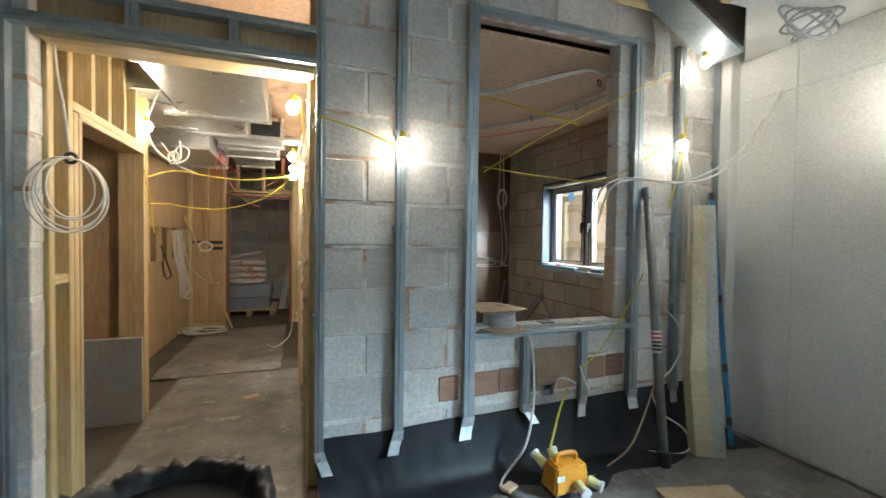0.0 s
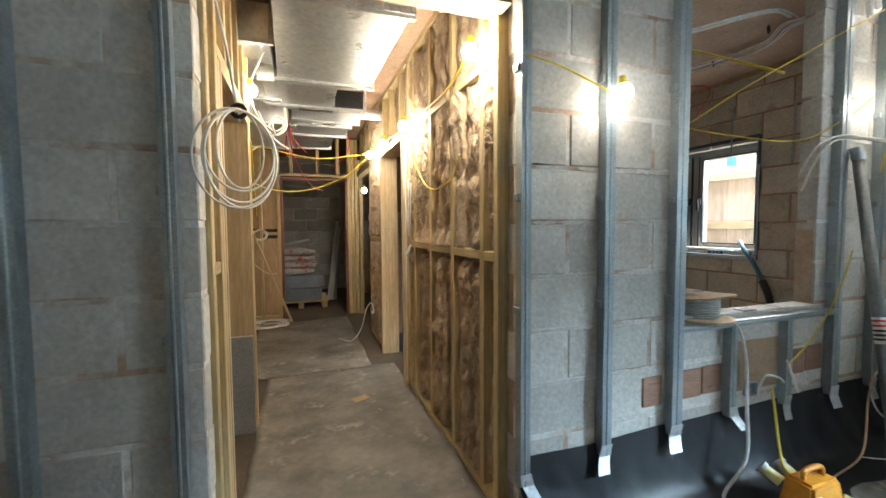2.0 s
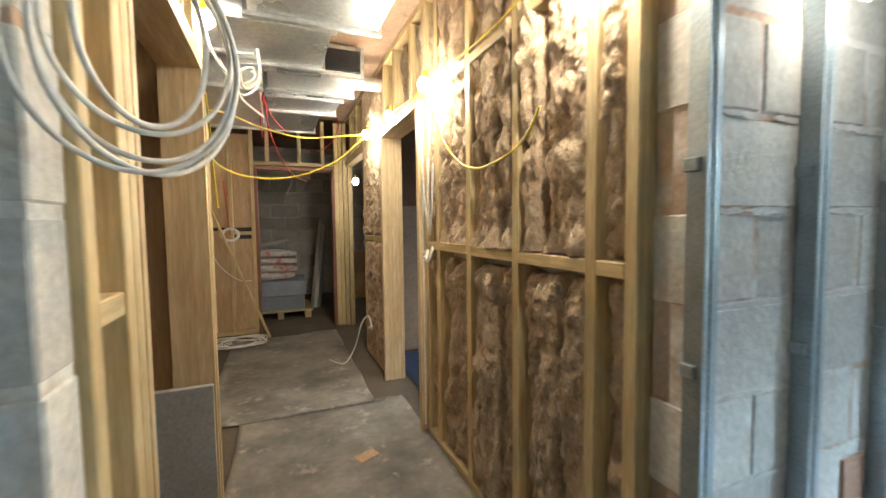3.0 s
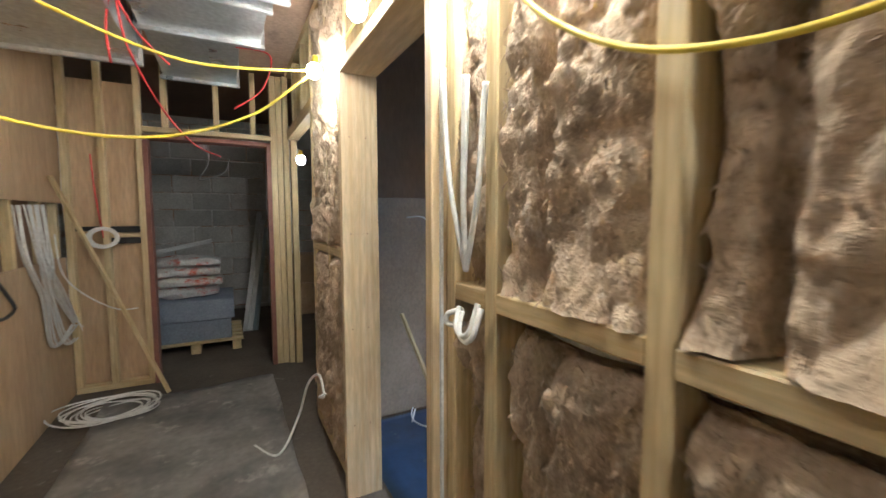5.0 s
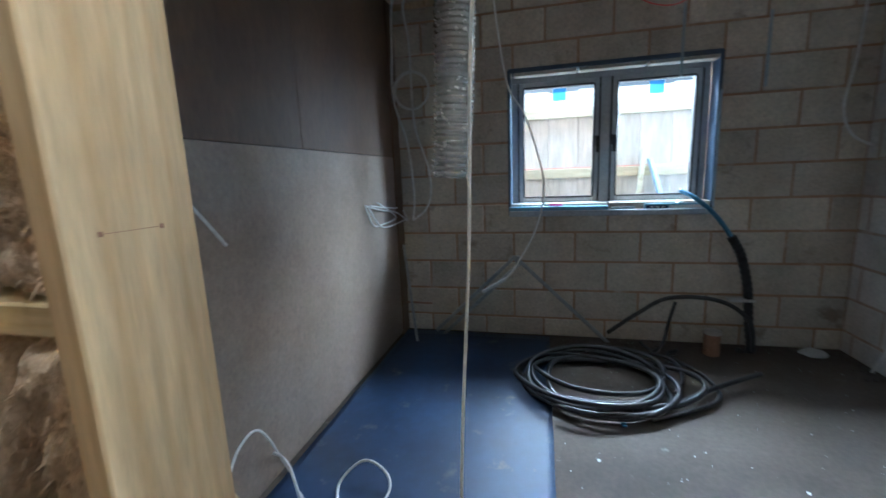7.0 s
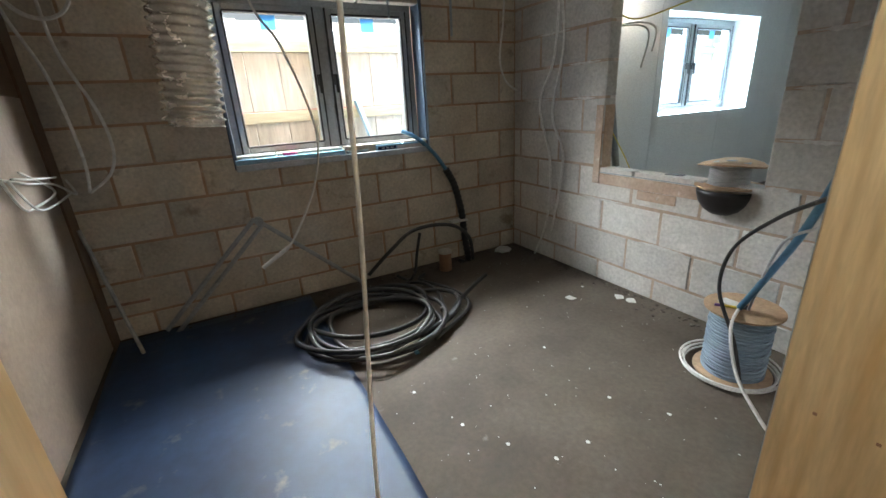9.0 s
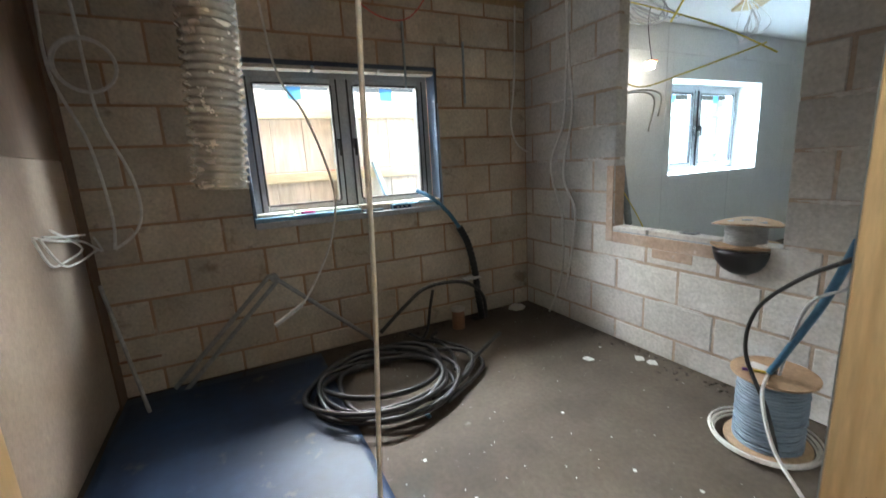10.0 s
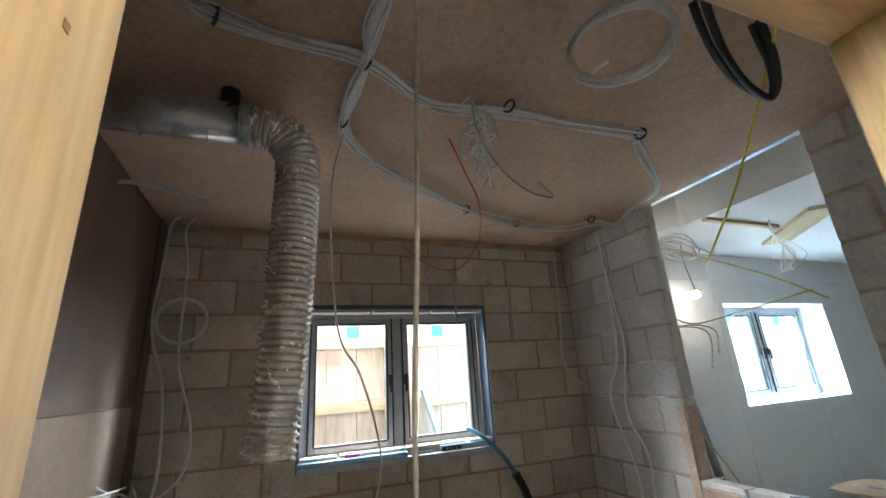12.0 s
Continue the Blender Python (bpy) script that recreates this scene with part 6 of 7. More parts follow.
cable("loop", [(0.050, 3.590, 1.095), (0.030, 3.570, 1.057), (0.030, 3.545, 1.042), (0.030, 3.516, 1.058), (0.040, 3.510, 1.092), (0.050, 3.513, 1.116)], 0.0065, CABLE_W, parent=bc)
cable("loop", [(q[0], q[1] + 0.012, q[2] + 0.008) for q in [(0.050, 3.590, 1.095), (0.030, 3.570, 1.057), (0.030, 3.545, 1.042), (0.030, 3.516, 1.058), (0.040, 3.510, 1.092), (0.050, 3.513, 1.116)]], 0.0065, CABLE_W, parent=bc)
sb = thing("insulation_board", -1.3, 3.34, 0.0, "foil-faced grey board standing across the side doorway", "board")
bx("foam_core", -1.62, -0.988, 3.328, 3.352, 0.0, 0.60, material("foam_board", (0.44, 0.43, 0.40), (0.54, 0.53, 0.49), 3, 0.8, 0, 0.1, 60), sb, 0.003)
bx("facing", -1.62, -0.988, 3.3245, 3.3275, 0.002, 0.598, material("silver_foil_board", (0.36, 0.37, 0.38), (0.46, 0.47, 0.48), 3, 0.5, 0.1, 0.05, 60), sb, 0.001, "dull silver foil facing")
sc_ = (-0.318, 3.583, 0.000)
o = bx("card_scrap", sc_[0] - 0.06, sc_[0] + 0.06, sc_[1] - 0.035, sc_[1] + 0.035, 0.012, 0.016, CARD, None, 0.001, "", (0.03, 0, 0.4))
tagged(o, "torn scrap of tan card on the floor sheet", "scrap")

# store room
pal = thing("pallet", -0.75, 7.6, 0, "timber pallet under a stack of boards", "pallet")
for x in (-1.15, -0.75, -0.40):
    bx("bearer", x, x + 0.08, 7.3, 8.1, 0, 0.09, timber("y"), pal, 0.003)
for k in range(6):
    bx("slat", -1.17, -0.30, 7.3 + k * 0.14, 7.4 + k * 0.14, 0.09, 0.11, timber("x"), pal, 0.003)
BOARDS = material("grey_blue_board", (0.21, 0.24, 0.30), (0.28, 0.31, 0.37), 4, 0.8, 0, 0.05, 60, 0.12)
for k in range(2):
    o = bx("board_pack", -1.13 + 0.02 * k, -0.40 + 0.03 * k, 7.34, 8.08, 0.112 + k * 0.198, 0.307 + k * 0.198, BOARDS, None, 0.008)
    tagged(o, "blue-grey wrapped pack of boards on the pallet", "board pack", "stacked packs")
SACK = material("printed_sack", (0.58, 0.55, 0.52), (0.68, 0.65, 0.62), 6, 0.7, 0, 0.15, 60, 0.08, c3=(0.55, 0.10, 0.05), amount=0.17, spot=8)
for k in range(4):
    bm = bmesh.new()
    add_box(bm, -0.33, 0.33, -0.21, 0.21, -0.055, 0.055)
    bmesh.ops.subdivide_edges(bm, edges=bm.edges[:], cuts=4, use_grid_fill=True)
    for v in bm.verts:
        e = (1 - (abs(v.co.x) / 0.33) ** 4) * (1 - (abs(v.co.y) / 0.21) ** 4)
        v.co.z *= 0.45 + 0.6 * e
        v.co += Vector((1, 1, 0.8)) * 0.045 * noise.noise(v.co * 9 + Vector((k * 3, 0, 0)))
    bmesh.ops.transform(bm, verts=bm.verts, matrix=pose(-0.84 + 0.03 * (k % 2), 7.66, 0.565 + 0.098 * k, 0, 0, 4 * (k % 3)))
    tagged(part("sack", bm, SACK, None, "", True), "plump white and red paper sack on the stacked boards", "sack", "sacks")
for k in range(3):
    bm = bmesh.new()
    add_tube(bm, [(-0.26 + k * 0.05, 7.95, 0.0), (-0.02 + k * 0.03, 8.75, 1.35 - 0.1 * k)], 0.035, 4)
    tagged(part("steel_length", bm, STEEL if k > 1 else GYPSUM), "pale metal channel leaning in the store room", "metal channel", "leaning channels")
o = bx("batten_offcut", -1.1, -0.55, 7.9, 7.95, 0.97, 1.01, GYPSUM, None, 0.003, "", (0, -0.2, 0.2))
tagged(o, "pale offcut lying on the sacks", "offcut")
bxx = thing("carton", 0.55, 8.6, 0.0, "plain brown cardboard carton stack in the dark room", "box")
bx("body", 0.35, 0.85, 8.5, 8.95, 0.0, 0.42, CARD, bxx, 0.004)
bx("body", 0.37, 0.82, 8.52, 8.92, 0.424, 0.80, CARD, bxx, 0.004)

# ---------------------------------------------------------------- the living space
def lined_bin(x, y):
    t = thing("rubble_bin", x, y, 0.0, "round bin with a black plastic liner folded over its rim", "bin")
    bm = bmesh.new()
    cylinder(bm, (x, y, 0.0), (x, y, 0.55), 0.20, 36, 0.245)
    part("tub", bm, BLACK, t, "", True)
    bm = bmesh.new()
    prof = [(0.262, 0.30), (0.268, 0.45), (0.270, 0.54), (0.268, 0.585), (0.255, 0.605), (0.235, 0.595), (0.215, 0.54), (0.20, 0.45), (0.17, 0.25), (0.10, 0.2), (0.01, 0.2)]
    n = 96
    g = []
    for k, (r, z) in enumerate(prof):
        row = []
        for i in range(n):
            a = i * 6.28318 / n
            w = 0.014 * noise.noise((math.cos(a) * 9, math.sin(a) * 9, k * 0.5)) + 0.010 * noise.noise((math.cos(a) * 24, math.sin(a) * 24, k * 0.7))
            row.append(bm.verts.new((x + (1.08 * r + w) * math.cos(a), y + (1.08 * r + w) * math.sin(a), z + 1.6 * w + 0.015 * noise.noise((math.cos(a) * 3, math.sin(a) * 3, 8.0)))))
        g.append(row)
    for p, q in zip(g, g[1:]):
        for i in range(n):
            j = (i + 1) % n
            bm.faces.new((p[i], p[j], q[j], q[i]))
    part("liner", bm, material("bin_liner", (0.005, 0.0055, 0.007), (0.010, 0.011, 0.013), 6, 0.42, 0, 0.3, 40), t, "crumpled black plastic liner", True)


lined_bin(-0.32, 1.16)


def transformer():
    x0, x1, y0, y1 = 1.24, 1.46, 1.66, 1.80
    t = thing("site_transformer", 1.35, 1.73, 0, "orange-yellow site transformer with plugs, standing on the floor", "transformer")
    OR = material("orange_plastic", (0.62, 0.24, 0.02), (0.70, 0.30, 0.03), 6, 0.45, 0, 0.05, 60, c3=(0.35, 0.15, 0.03), amount=0.04)
    bm = bmesh.new()
    v = add_box(bm, x0, x1, y0, y1, 0.03, 0.17)
    for q in v:
        if q.co.z > 0.1:
            q.co.x += 0.02 if q.co.x < 1.35 else -0.02
            q.co.y += 0.015 if q.co.y < 1.73 else -0.015
    bmesh.ops.bevel(bm, geom=bm.edges[:], offset=0.012, segments=2, affect="EDGES")
    part("case", bm, OR, t)
    bx("base", x0 + 0.01, x1 - 0.01, y0 + 0.01, y1 - 0.01, 0.0, 0.032, BLACK, t, 0.004)
    bm = bmesh.new()
    add_tube(bm, spline([(1.29, 1.73, 0.165), (1.295, 1.73, 0.20), (1.35, 1.73, 0.21), (1.405, 1.73, 0.20), (1.41, 1.73, 0.165)], 5), 0.012, 8)
    part("handle", bm, OR, t, "moulded handle", True)
    PLUG = material("yellow_plug", (0.66, 0.56, 0.16), (0.74, 0.66, 0.32), 9, 0.4, 0, 0.05, 60, c3=(0.72, 0.70, 0.62), amount=0.2)
    for px_, py_, dx, dy in ((1.27, 1.80, -0.02, 0.06), (1.36, 1.80, 0.0, 0.06), (1.37, 1.655, 0.0, -0.06), (1.45, 1.67, 0.03, -0.05)):
        bm = bmesh.new()
        cylinder(bm, (px_, py_, 0.12 if py_ > 1.7 else 0.08), (px_ + dx, py_ + dy, 0.15 if py_ > 1.7 else 0.07), 0.026, 14, 0.022)
        pl = part("plug", bm, PLUG, t, "yellow plug")
        bm = bmesh.new()
        cylinder(bm, (px_ + dx, py_ + dy, 0.15 if py_ > 1.7 else 0.07), (px_ + dx * 1.2, py_ + dy * 1.2, 0.158 if py_ > 1.7 else 0.068), 0.029, 14)
        part("cap", bm, GYPSUM, pl, "white cap ring")
    bx("rating_plate", 1.255, 1.30, 1.664, 1.668, 0.10, 0.13, GYPSUM, t, 0.001)


transformer()

pr = [Vector(q) for q in [(2.054, 1.751, 0.000), (2.144, 2.020, 1.659)]]
prop = thing("steel_prop", pr[0].x, pr[0].y, 0, "grey steel prop leaning on the wall with a printed label", "prop")
bm = bmesh.new()
cylinder(bm, pr[0], pr[0].lerp(pr[1], 0.98), 0.026, 18)
part("tube", bm, material("weathered_steel", (0.22, 0.235, 0.245), (0.32, 0.335, 0.34), 8, 0.5, 0.6, 0.1, 60), prop, "", True)
bm = bmesh.new()
cylinder(bm, pr[0] + Vector((0, 0, 0.0)), pr[0].lerp(pr[1], 0.05), 0.036, 18)
part("foot", bm, BLACK, prop, "dark foot")
bm = bmesh.new()
cylinder(bm, pr[0].lerp(pr[1], 0.96), pr[0].lerp(pr[1], 1.0), 0.031, 18)
part("collar", bm, STEEL, prop)
bm = bmesh.new()
cylinder(bm, pr[0].lerp(pr[1], 0.385), pr[0].lerp(pr[1], 0.465), 0.0268, 18)
lab = part("label", bm, GYPSUM, prop, "white label with red and black bars", True)
REDP = material("red_print", (0.55, 0.03, 0.04), (0.6, 0.04, 0.05), 5, 0.5, 0, 0, 50)
for f, m_ in ((0.395, BLACK), (0.408, BLACK), (0.421, BLACK), (0.436, REDP), (0.451, REDP)):
    c = pr[0].lerp(pr[1], f)
    bm = bmesh.new()
    cylinder(bm, c, pr[0].lerp(pr[1], f + 0.007), 0.0271, 18)
    part("print_bar", bm, m_, lab)

pi = [Vector(q) for q in [(2.449, 1.783, 0.000), (2.693, 2.030, 1.544)]]
PIRF = material("foam_board_edge", (0.52, 0.46, 0.30), (0.60, 0.54, 0.37), 5, 0.85, 0, 0.15, 50, c3=(0.42, 0.36, 0.22), amount=0.05)
PIRS = material("foil_board_face", (0.40, 0.41, 0.40), (0.50, 0.51, 0.50), 3, 0.55, 0.2, 0.05, 40, c3=(0.33, 0.33, 0.32), amount=0.05)
ins = thing("insulation_board", pi[0].x, pi[0].y, 0, "bent rigid foam insulation board leaning in the corner", "insulation board")
for k, (za, zb, xa, xb, ya, yb) in enumerate(((0.0, 0.52, 2.33, 2.33, 1.80, 1.86), (0.52, 1.56, 2.33, 2.53, 1.86, 2.03))):
    for nm, o0, o1, mm in (("foam_core", 0.0, 0.085, PIRF), ("facing", 0.085, 0.15, PIRS)):
        bm = bmesh.new()
        vs = []
        for z, x, y in ((za, xa, ya), (zb, xb, yb)):
            sh = 0.6 if k and z > 1 else 1.0
            for ox, oy in ((o0, 0.03 - o0 * 0.55), (o1, 0.03 - o1 * 0.55), (o1, 0.085 - o1 * 0.55), (o0, 0.085 - o0 * 0.55)):
                vs.append(bm.verts.new((x + ox * sh, min(2.035, y + oy - 0.06), z)))
        for a, b, c_, d_ in ((0, 1, 2, 3), (7, 6, 5, 4), (0, 4, 5, 1), (1, 5, 6, 2), (2, 6, 7, 3), (3, 7, 4, 0)):
            bm.faces.new([vs[i] for i in (a, b, c_, d_)])
        bmesh.ops.recalc_face_normals(bm, faces=bm.faces)
        part(nm, bm, mm, ins)
lv = [Vector(q) for q in [(2.661, 1.792, 0.000), (2.750, 2.050, 1.659)]]
BLUEL = material("blue_level", (0.02, 0.16, 0.34), (0.03, 0.22, 0.42), 5, 0.4, 0.1, 0.02, 50)
lev = thing("spirit_level", lv[0].x, lv[0].y, 0, "long blue spirit level leaning in the corner", "spirit level")
bm = bmesh.new()
add_tube(bm, [lv[0], lv[1]], 0.018, 4)
part("bar", bm, BLUEL, lev)
for f in (0.08, 0.28, 0.55, 0.97):
    bm = bmesh.new()
    add_tube(bm, [lv[0].lerp(lv[1], f), lv[0].lerp(lv[1], f + 0.03)], 0.0195, 4)
    part("vial_cover" if f < 0.9 else "end_cap", bm, BLACK, lev)

cable("loose_cable", [(2.890, 1.708, 2.276), (2.750, 1.743, 2.045), (2.550, 1.790, 1.821), (2.340, 1.950, 1.694), (1.995, 1.980, 1.710), (1.795, 2.000, 1.654), (1.757, 2.060, 1.516)], 0.006, CABLE_W, "white cable swooping from the plasterboard to the opening")
cable("loose_cable", [(2.890, 1.708, 2.276), (2.780, 1.728, 2.026), (2.600, 1.737, 1.835), (2.464, 1.930, 1.707), (2.041, 1.980, 1.703), (1.839, 2.000, 1.639), (1.808, 2.080, 1.429)], 0.006, CABLE_W, "white cable swooping from the plasterboard to the opening")
cable("loose_cable", [(1.211, 2.100, 0.768), (1.291, 2.040, 0.770), (1.313, 2.000, 0.619), (1.306, 1.980, 0.360), (1.221, 1.920, 0.169), (1.108, 1.934, 0.020), (1.043, 1.861, 0.010)], 0.0075, CABLE_W, "white cable hanging from the sill to the floor")
so = Vector((1.466, 2.080, 0.408))
sk = thing("socket_box", so.x, so.y, so.z, "metal socket back box with cable ends", "socket box")
for q in ((-0.035, -0.031, -0.035, 0.035), (0.031, 0.035, -0.035, 0.035), (-0.031, 0.031, -0.035, -0.031), (-0.031, 0.031, 0.031, 0.035)):
    bx("box_side", so.x + q[0], so.x + q[1], 2.062, 2.09, so.z + q[2], so.z + q[3], STEEL, sk, 0.001)
bx("box_back", so.x - 0.031, so.x + 0.031, 2.084, 2.09, so.z - 0.031, so.z + 0.031, STEEL, sk, 0.001)
cable("cable_end", [(1.506, 2.060, 0.411), (1.510, 2.030, 0.484), (1.586, 2.020, 0.470), (1.628, 2.020, 0.441)], 0.006, CABLE_W, parent=sk)
cable("loose_cable", [(1.661, 2.030, 0.548), (1.682, 2.010, 0.464), (1.728, 2.010, 0.378)], 0.006, CABLE_W, "short white cable end at the wall")
cable("transformer_lead", [(1.589, 2.050, 0.406), (1.461, 1.950, 0.321), (1.377, 1.880, 0.231), (1.313, 1.820, 0.173), (1.294, 1.780, 0.160)], 0.006, CABLE_Y, "yellow lead rising from the transformer")
cable("yellow_cable", [(2.112, 2.000, 1.109), (1.943, 1.980, 0.863), (1.795, 2.000, 0.652), (1.666, 2.020, 0.533)], 0.004, CABLE_Y, "thin yellow cable stretched down to the socket")
cable("loose_cable", [(2.132, 1.900, 0.477), (2.051, 1.880, 0.314), (1.850, 1.800, 0.135), (1.734, 1.849, 0.010), (1.560, 1.783, 0.010)], 0.005, CARD, "brown lead trailing across the floor")
cable("loose_cable", [(2.235, 1.950, 0.893), (2.363, 1.950, 0.776), (2.396, 1.950, 0.624), (2.282, 1.930, 0.490), (2.112, 1.900, 0.407), (2.144, 1.880, 0.268), (2.304, 1.850, 0.152), (2.346, 1.820, 0.052), (2.256, 1.822, 0.010), (2.093, 1.908, 0.010)], 0.005, CABLE_W, "white cable looping behind the prop")
for pts in [[(2.396, 2.000, 2.196), (2.428, 1.980, 1.822), (2.510, 1.980, 1.526)], [(2.397, 2.000, 2.181), (2.448, 1.980, 1.824), (2.551, 1.980, 1.528)], [(2.396, 2.000, 2.214), (2.403, 1.980, 1.820), (2.459, 1.980, 1.524)]]:
    cable("hanging_cable", [(2.46, 2.02, 2.6)] + pts + [(pts[-1][0] + 0.02, pts[-1][1], pts[-1][2] - 0.7)], 0.0045, CABLE_W, "white cable hanging by the wall lamp", group="hanging white cables")
cable("festoon_cable", [(2.438, 1.990, 2.142), (2.389, 1.980, 1.893), (2.327, 1.980, 1.667), (2.284, 1.980, 1.535)], 0.005, CABLE_Y, "yellow festoon cable hanging by the wall lamp", group="festoon cables")
cable("festoon_cable", [(1.070, 2.200, 1.714), (1.378, 2.120, 1.915), (1.783, 2.060, 2.136), (2.333, 2.020, 2.416)], 0.004, CABLE_Y, "thin yellow cable crossing the opening", group="festoon cables")
cable("festoon_cable", [(1.092, 2.250, 1.757), (1.478, 2.200, 1.716), (1.852, 2.120, 1.703), (2.105, 2.050, 1.826), (2.294, 2.030, 1.950)], 0.004, CABLE_Y, "thin yellow cable crossing the opening", group="festoon cables")
cable("festoon_cable", [(0.101, 2.000, 1.889), (0.247, 1.990, 1.858), (0.386, 1.990, 1.817), (0.487, 1.985, 1.778), (0.593, 1.990, 1.760)], 0.004, CABLE_Y, "yellow festoon cable along the block wall", group="festoon cables")
o = bx("plywood_offcut", 1.74, 2.15, 1.15, 1.53, 0.012, 0.03, PLY, None, 0.002, "", (0, 0, -0.25))
tagged(o, "pale plywood offcut lying on the floor sheet", "offcut")
oc = (1.070, 1.829, 0.000)
o = bx("broken_block", oc[0] - 0.04, oc[0] + 0.05, oc[1] - 0.03, oc[1] + 0.03, 0.008, 0.03, CARD, None, 0.008, "", (0, 0, 0.5))
tagged(o, "broken bit of tan board by the wall", "scrap")
o = bx("ceiling_batten", 1.2, 2.50, 1.97, 2.02, 2.775, 2.83, timber("x"), None, 0.003)
tagged(o, "yellow timber batten at the wall's head", "batten")
rk = thing("raking_beam", 2.43, 1.88, 2.52, "grey-brown boxed beam sloping down to the wall with a pale steel edge", "beam")
RAKE = material("grey_brown_board", (0.12, 0.10, 0.085), (0.18, 0.155, 0.13), 4, 0.7, 0, 0.08, 50)
for nm, prof, ya, yb, mm in (("body", [(2.02, 2.83), (2.641, 2.522), (2.654, 2.80), (2.60, 2.95), (2.02, 2.95)], 1.78, 1.98, RAKE), ("edge_strip", [(1.99, 2.815), (2.628, 2.498), (2.641, 2.521), (2.02, 2.829)], 1.775, 1.985, STEEL)):
    bm = bmesh.new()
    fr, bk = [[bm.verts.new((x, y, z)) for x, z in prof] for y in (ya, yb)]
    bm.faces.new(fr)
    bm.faces.new(bk[::-1])
    for i in range(len(prof)):
        j = (i + 1) % len(prof)
        bm.faces.new((fr[i], fr[j], bk[j], bk[i]))
    bmesh.ops.recalc_face_normals(bm, faces=bm.faces)
    part(nm, bm, mm, rk)
o = bx("corner_trim", 2.80, 2.885, 1.965, 2.04, 0.0, 2.60, GYPSUM, None, 0.003)
tagged(o, "pale upright trim board in the corner of the plasterboard", "trim")
cc = thing("cable_coil", 2.45, 1.3, 2.3, "coil of grey cable hanging from the ceiling", "cable coil")
rng = random.Random(11)
for k in range(5):
    r = 0.17 + rng.uniform(-0.03, 0.05)
    ox, oy = rng.uniform(-0.06, 0.06), rng.uniform(-0.05, 0.05)
    cable("turn", [(2.45 + ox + r * math.cos(a), 1.30 + oy + 0.35 * r * math.sin(a), 2.42 + oy * 0.4 + 0.11 * math.sin(a + 0.4 * k)) for a in [i * 6.2832 / 14 for i in range(14)]], 0.006, CABLE_GREY, parent=cc, closed=True, n=5)
cur = thing("cable_bunch", 2.2, 2.05, 2.3, "folded bunch of pale cable at the wall's head", "cable")
for k in range(7):
    x = 2.19 + 0.014 * k
    cable("strand", [(x, 2.05, 2.76), (x + 0.01, 2.03, 2.6), (x + 0.02 * math.sin(k), 2.03, 2.42), (x + 0.03, 2.03, 2.36 + 0.01 * k), (x + 0.05, 2.035, 2.45), (x + 0.05, 2.05, 2.7)], 0.006, CABLE_W, parent=cur)

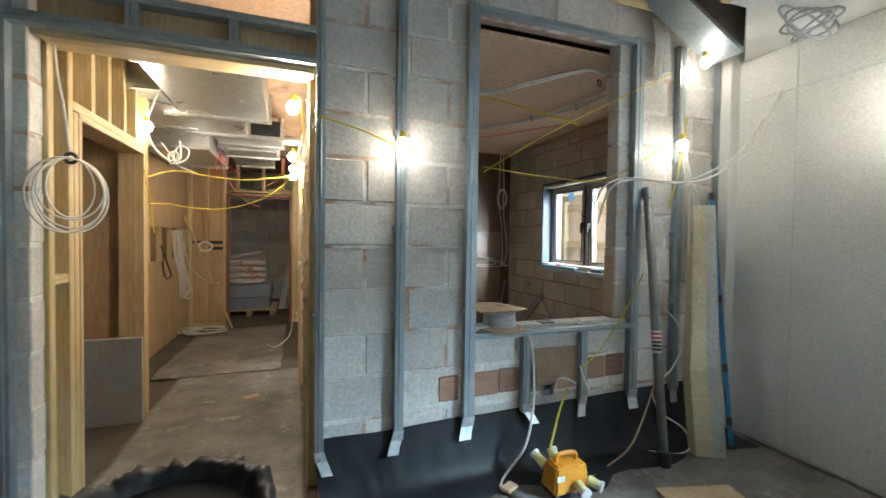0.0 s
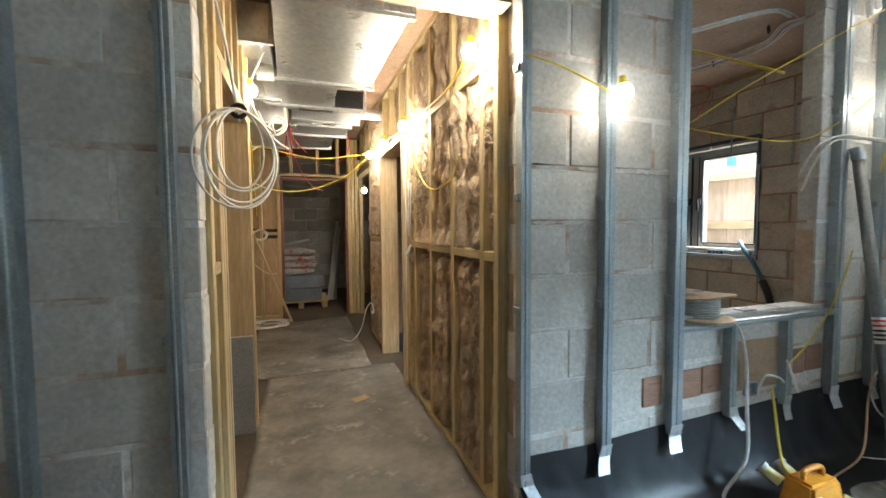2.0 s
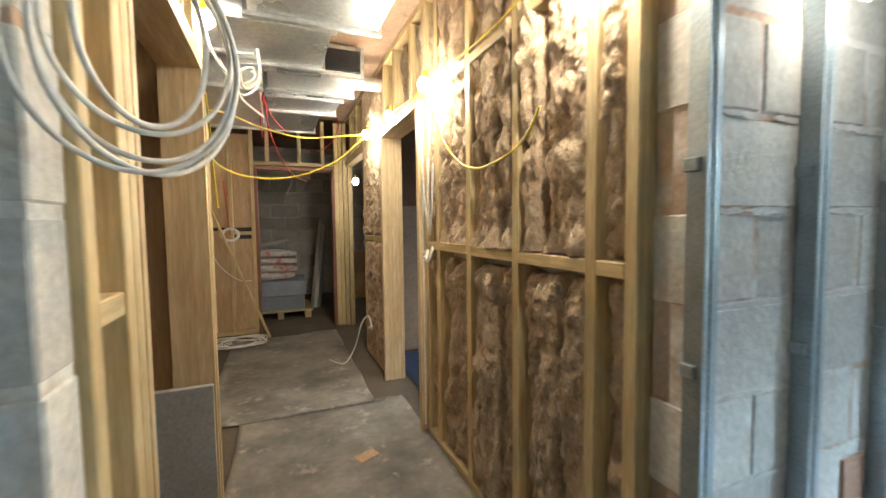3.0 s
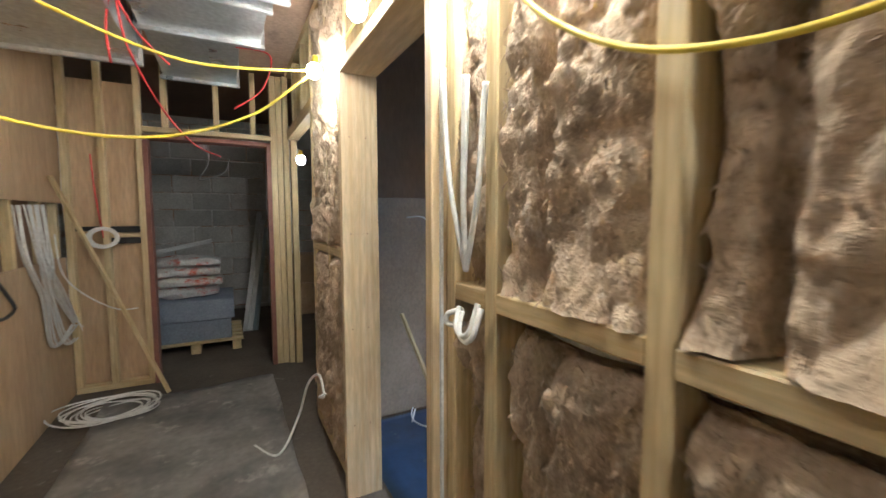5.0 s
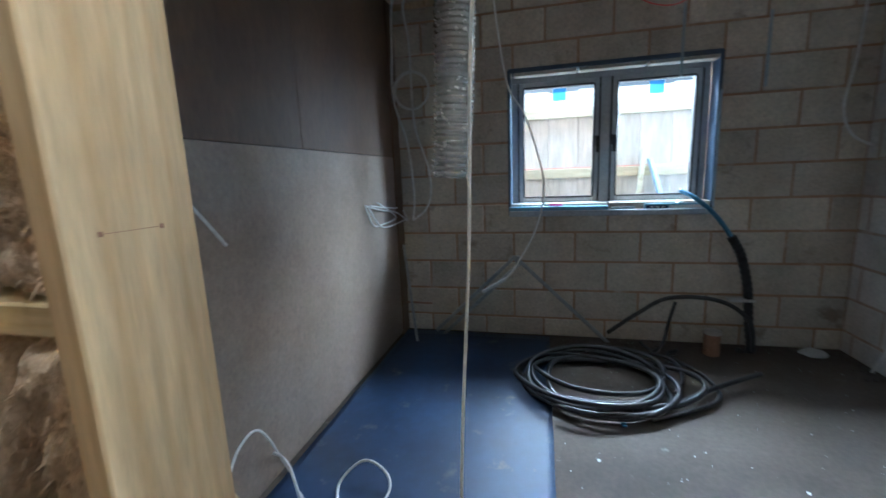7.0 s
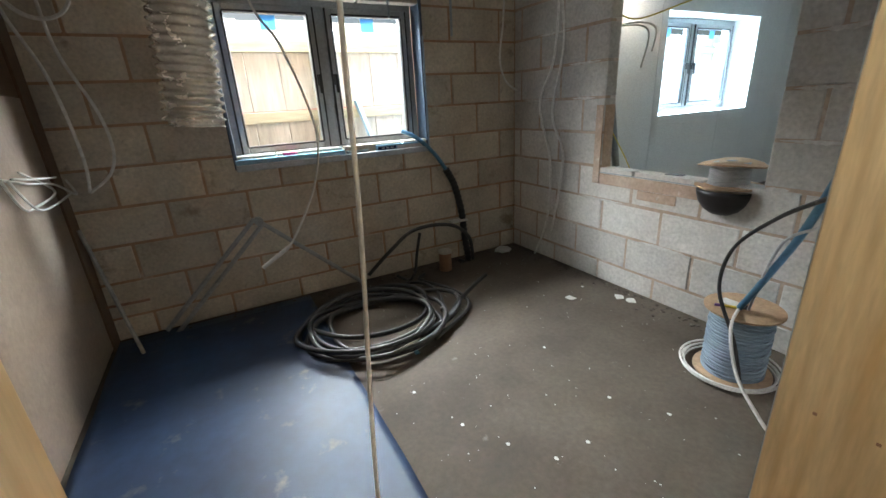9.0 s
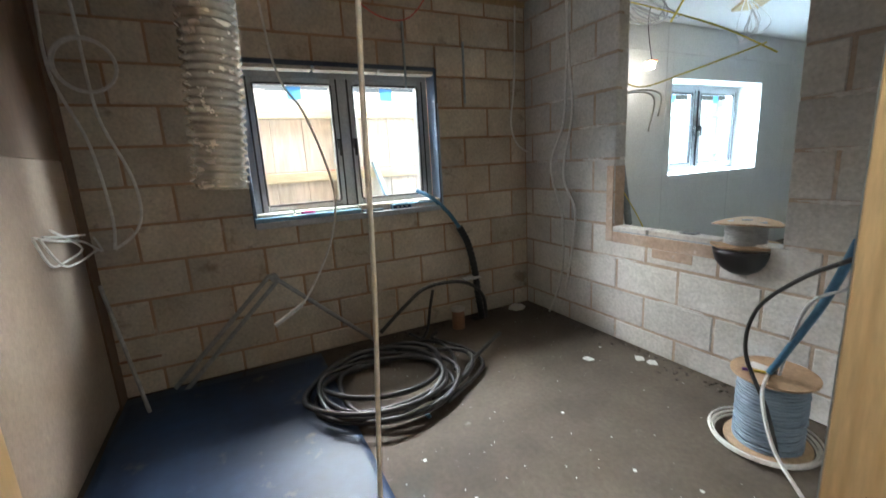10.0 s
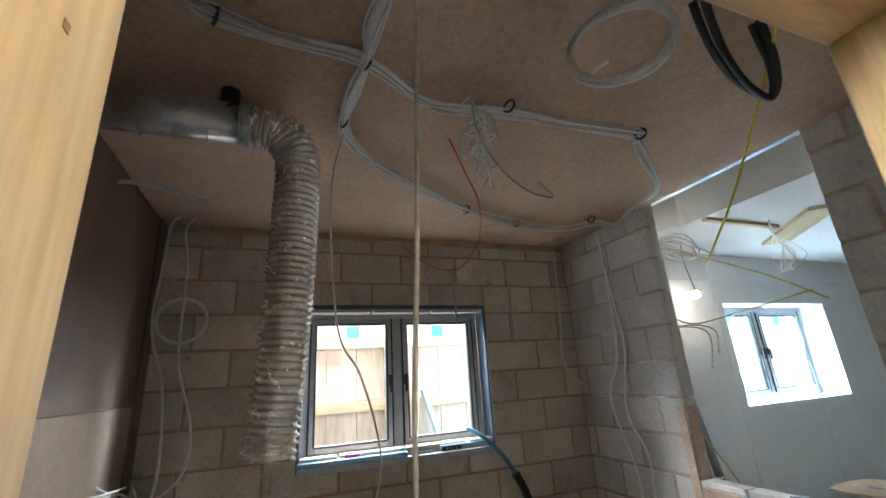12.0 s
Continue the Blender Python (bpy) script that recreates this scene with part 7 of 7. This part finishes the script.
# step ladder stile close to the opening
ld = [Vector(q) for q in [(-1.090, 1.150, 1.635), (-1.137, 1.150, 1.365)]]
lad = thing("step_ladder", -1.15, 1.15, 0.0, "pale wooden step ladder standing by the block wall", "ladder")
dirv = (ld[0] - ld[1]).normalized()
foot = ld[1] - dirv * (ld[1].z / dirv.z)
top = ld[0] + dirv * 0.35
for dx in (0.0, -0.42):
    bm = bmesh.new()
    u = Vector((1, 0, 0)) - dirv * dirv.x
    u.normalize()
    w_ = dirv.cross(u)
    vs = []
    for p in (foot, top):
        for a, b in ((-0.028, -0.012), (0.028, -0.012), (0.028, 0.012), (-0.028, 0.012)):
            vs.append(bm.verts.new(p + Vector((dx - 0.01, 0, 0)) + u * a + w_ * b))
    for f in ((0, 1, 2, 3), (7, 6, 5, 4), (0, 4, 5, 1), (1, 5, 6, 2), (2, 6, 7, 3), (3, 7, 4, 0)):
        bm.faces.new([vs[i] for i in f])
    bmesh.ops.recalc_face_normals(bm, faces=bm.faces)
    sobj = part("stile", bm, lining_wood("z"), lad)
    for k in range(7):
        c = foot.lerp(top, 0.12 + 0.135 * k) + Vector((dx - 0.01, 0, 0))
        bm = bmesh.new()
        cylinder(bm, c - w_ * 0.0135, c + w_ * 0.0135, 0.011, 12)
        part("rung_end", bm, BLACK, sobj, "dark rung hole")
for k in range(7):
    c = foot.lerp(top, 0.12 + 0.135 * k)
    bm = bmesh.new()
    cylinder(bm, c + Vector((-0.03, 0, 0)), c + Vector((-0.40, 0, 0)), 0.014, 10)
    part("rung", bm, lining_wood("x"), lad)

# living space ceiling seen through the opening
o = bx("ceiling_batten", 2.02, 2.07, 0.60, 1.47, 2.52, 2.544, timber("y"), None, 0.003)
tagged(o, "timber batten under the plasterboard ceiling", "batten")
o = bx("timber_offcut", 1.50, 2.50, 0.30, 0.52, 2.515, 2.544, timber("x"), None, 0.003, "", (0, 0, -0.71))
tagged(o, "pale timber pad fixed under the ceiling", "timber")
wl = thing("work_lamp", 2.70, 0.95, 2.0, "orange-backed lit work lamp hanging by the plasterboard", "lamp")
bx("lamp_panel", 2.60, 2.68, 0.985, 1.015, 2.03, 2.085, BULB_DIM, wl, 0.004, "glowing lamp panel")
bx("back_plate", 2.595, 2.685, 0.95, 1.018, 2.086, 2.10, material("orange_guard", (0.6, 0.12, 0.02), (0.65, 0.16, 0.03), 5, 0.4, 0, 0, 50), wl, 0.004)
cable("lead", [(2.64, 0.98, 2.10), (2.69, 0.98, 2.4), (2.66, 1.0, 2.545)], 0.004, CABLE_K, parent=wl)
hg = thing("hanging_cable", 2.2, 0.2, 2.3, "bunch of looped white cable hanging from the ceiling", "cable")
rng = random.Random(3)
for k in range(5):
    cable("strand", [(1.95, 0.85, 2.545), (2.05, 0.68, 2.47), (2.2 + rng.uniform(-0.12, 0.12), 0.3 + rng.uniform(-0.1, 0.1), 2.33), (2.2 + rng.uniform(-0.1, 0.1), 0.3 + rng.uniform(-0.1, 0.1), 2.2), (2.2 + rng.uniform(-0.1, 0.1), 0.3, 2.3), (2.2, 0.3, 2.45)], 0.004, CABLE_W, parent=hg)
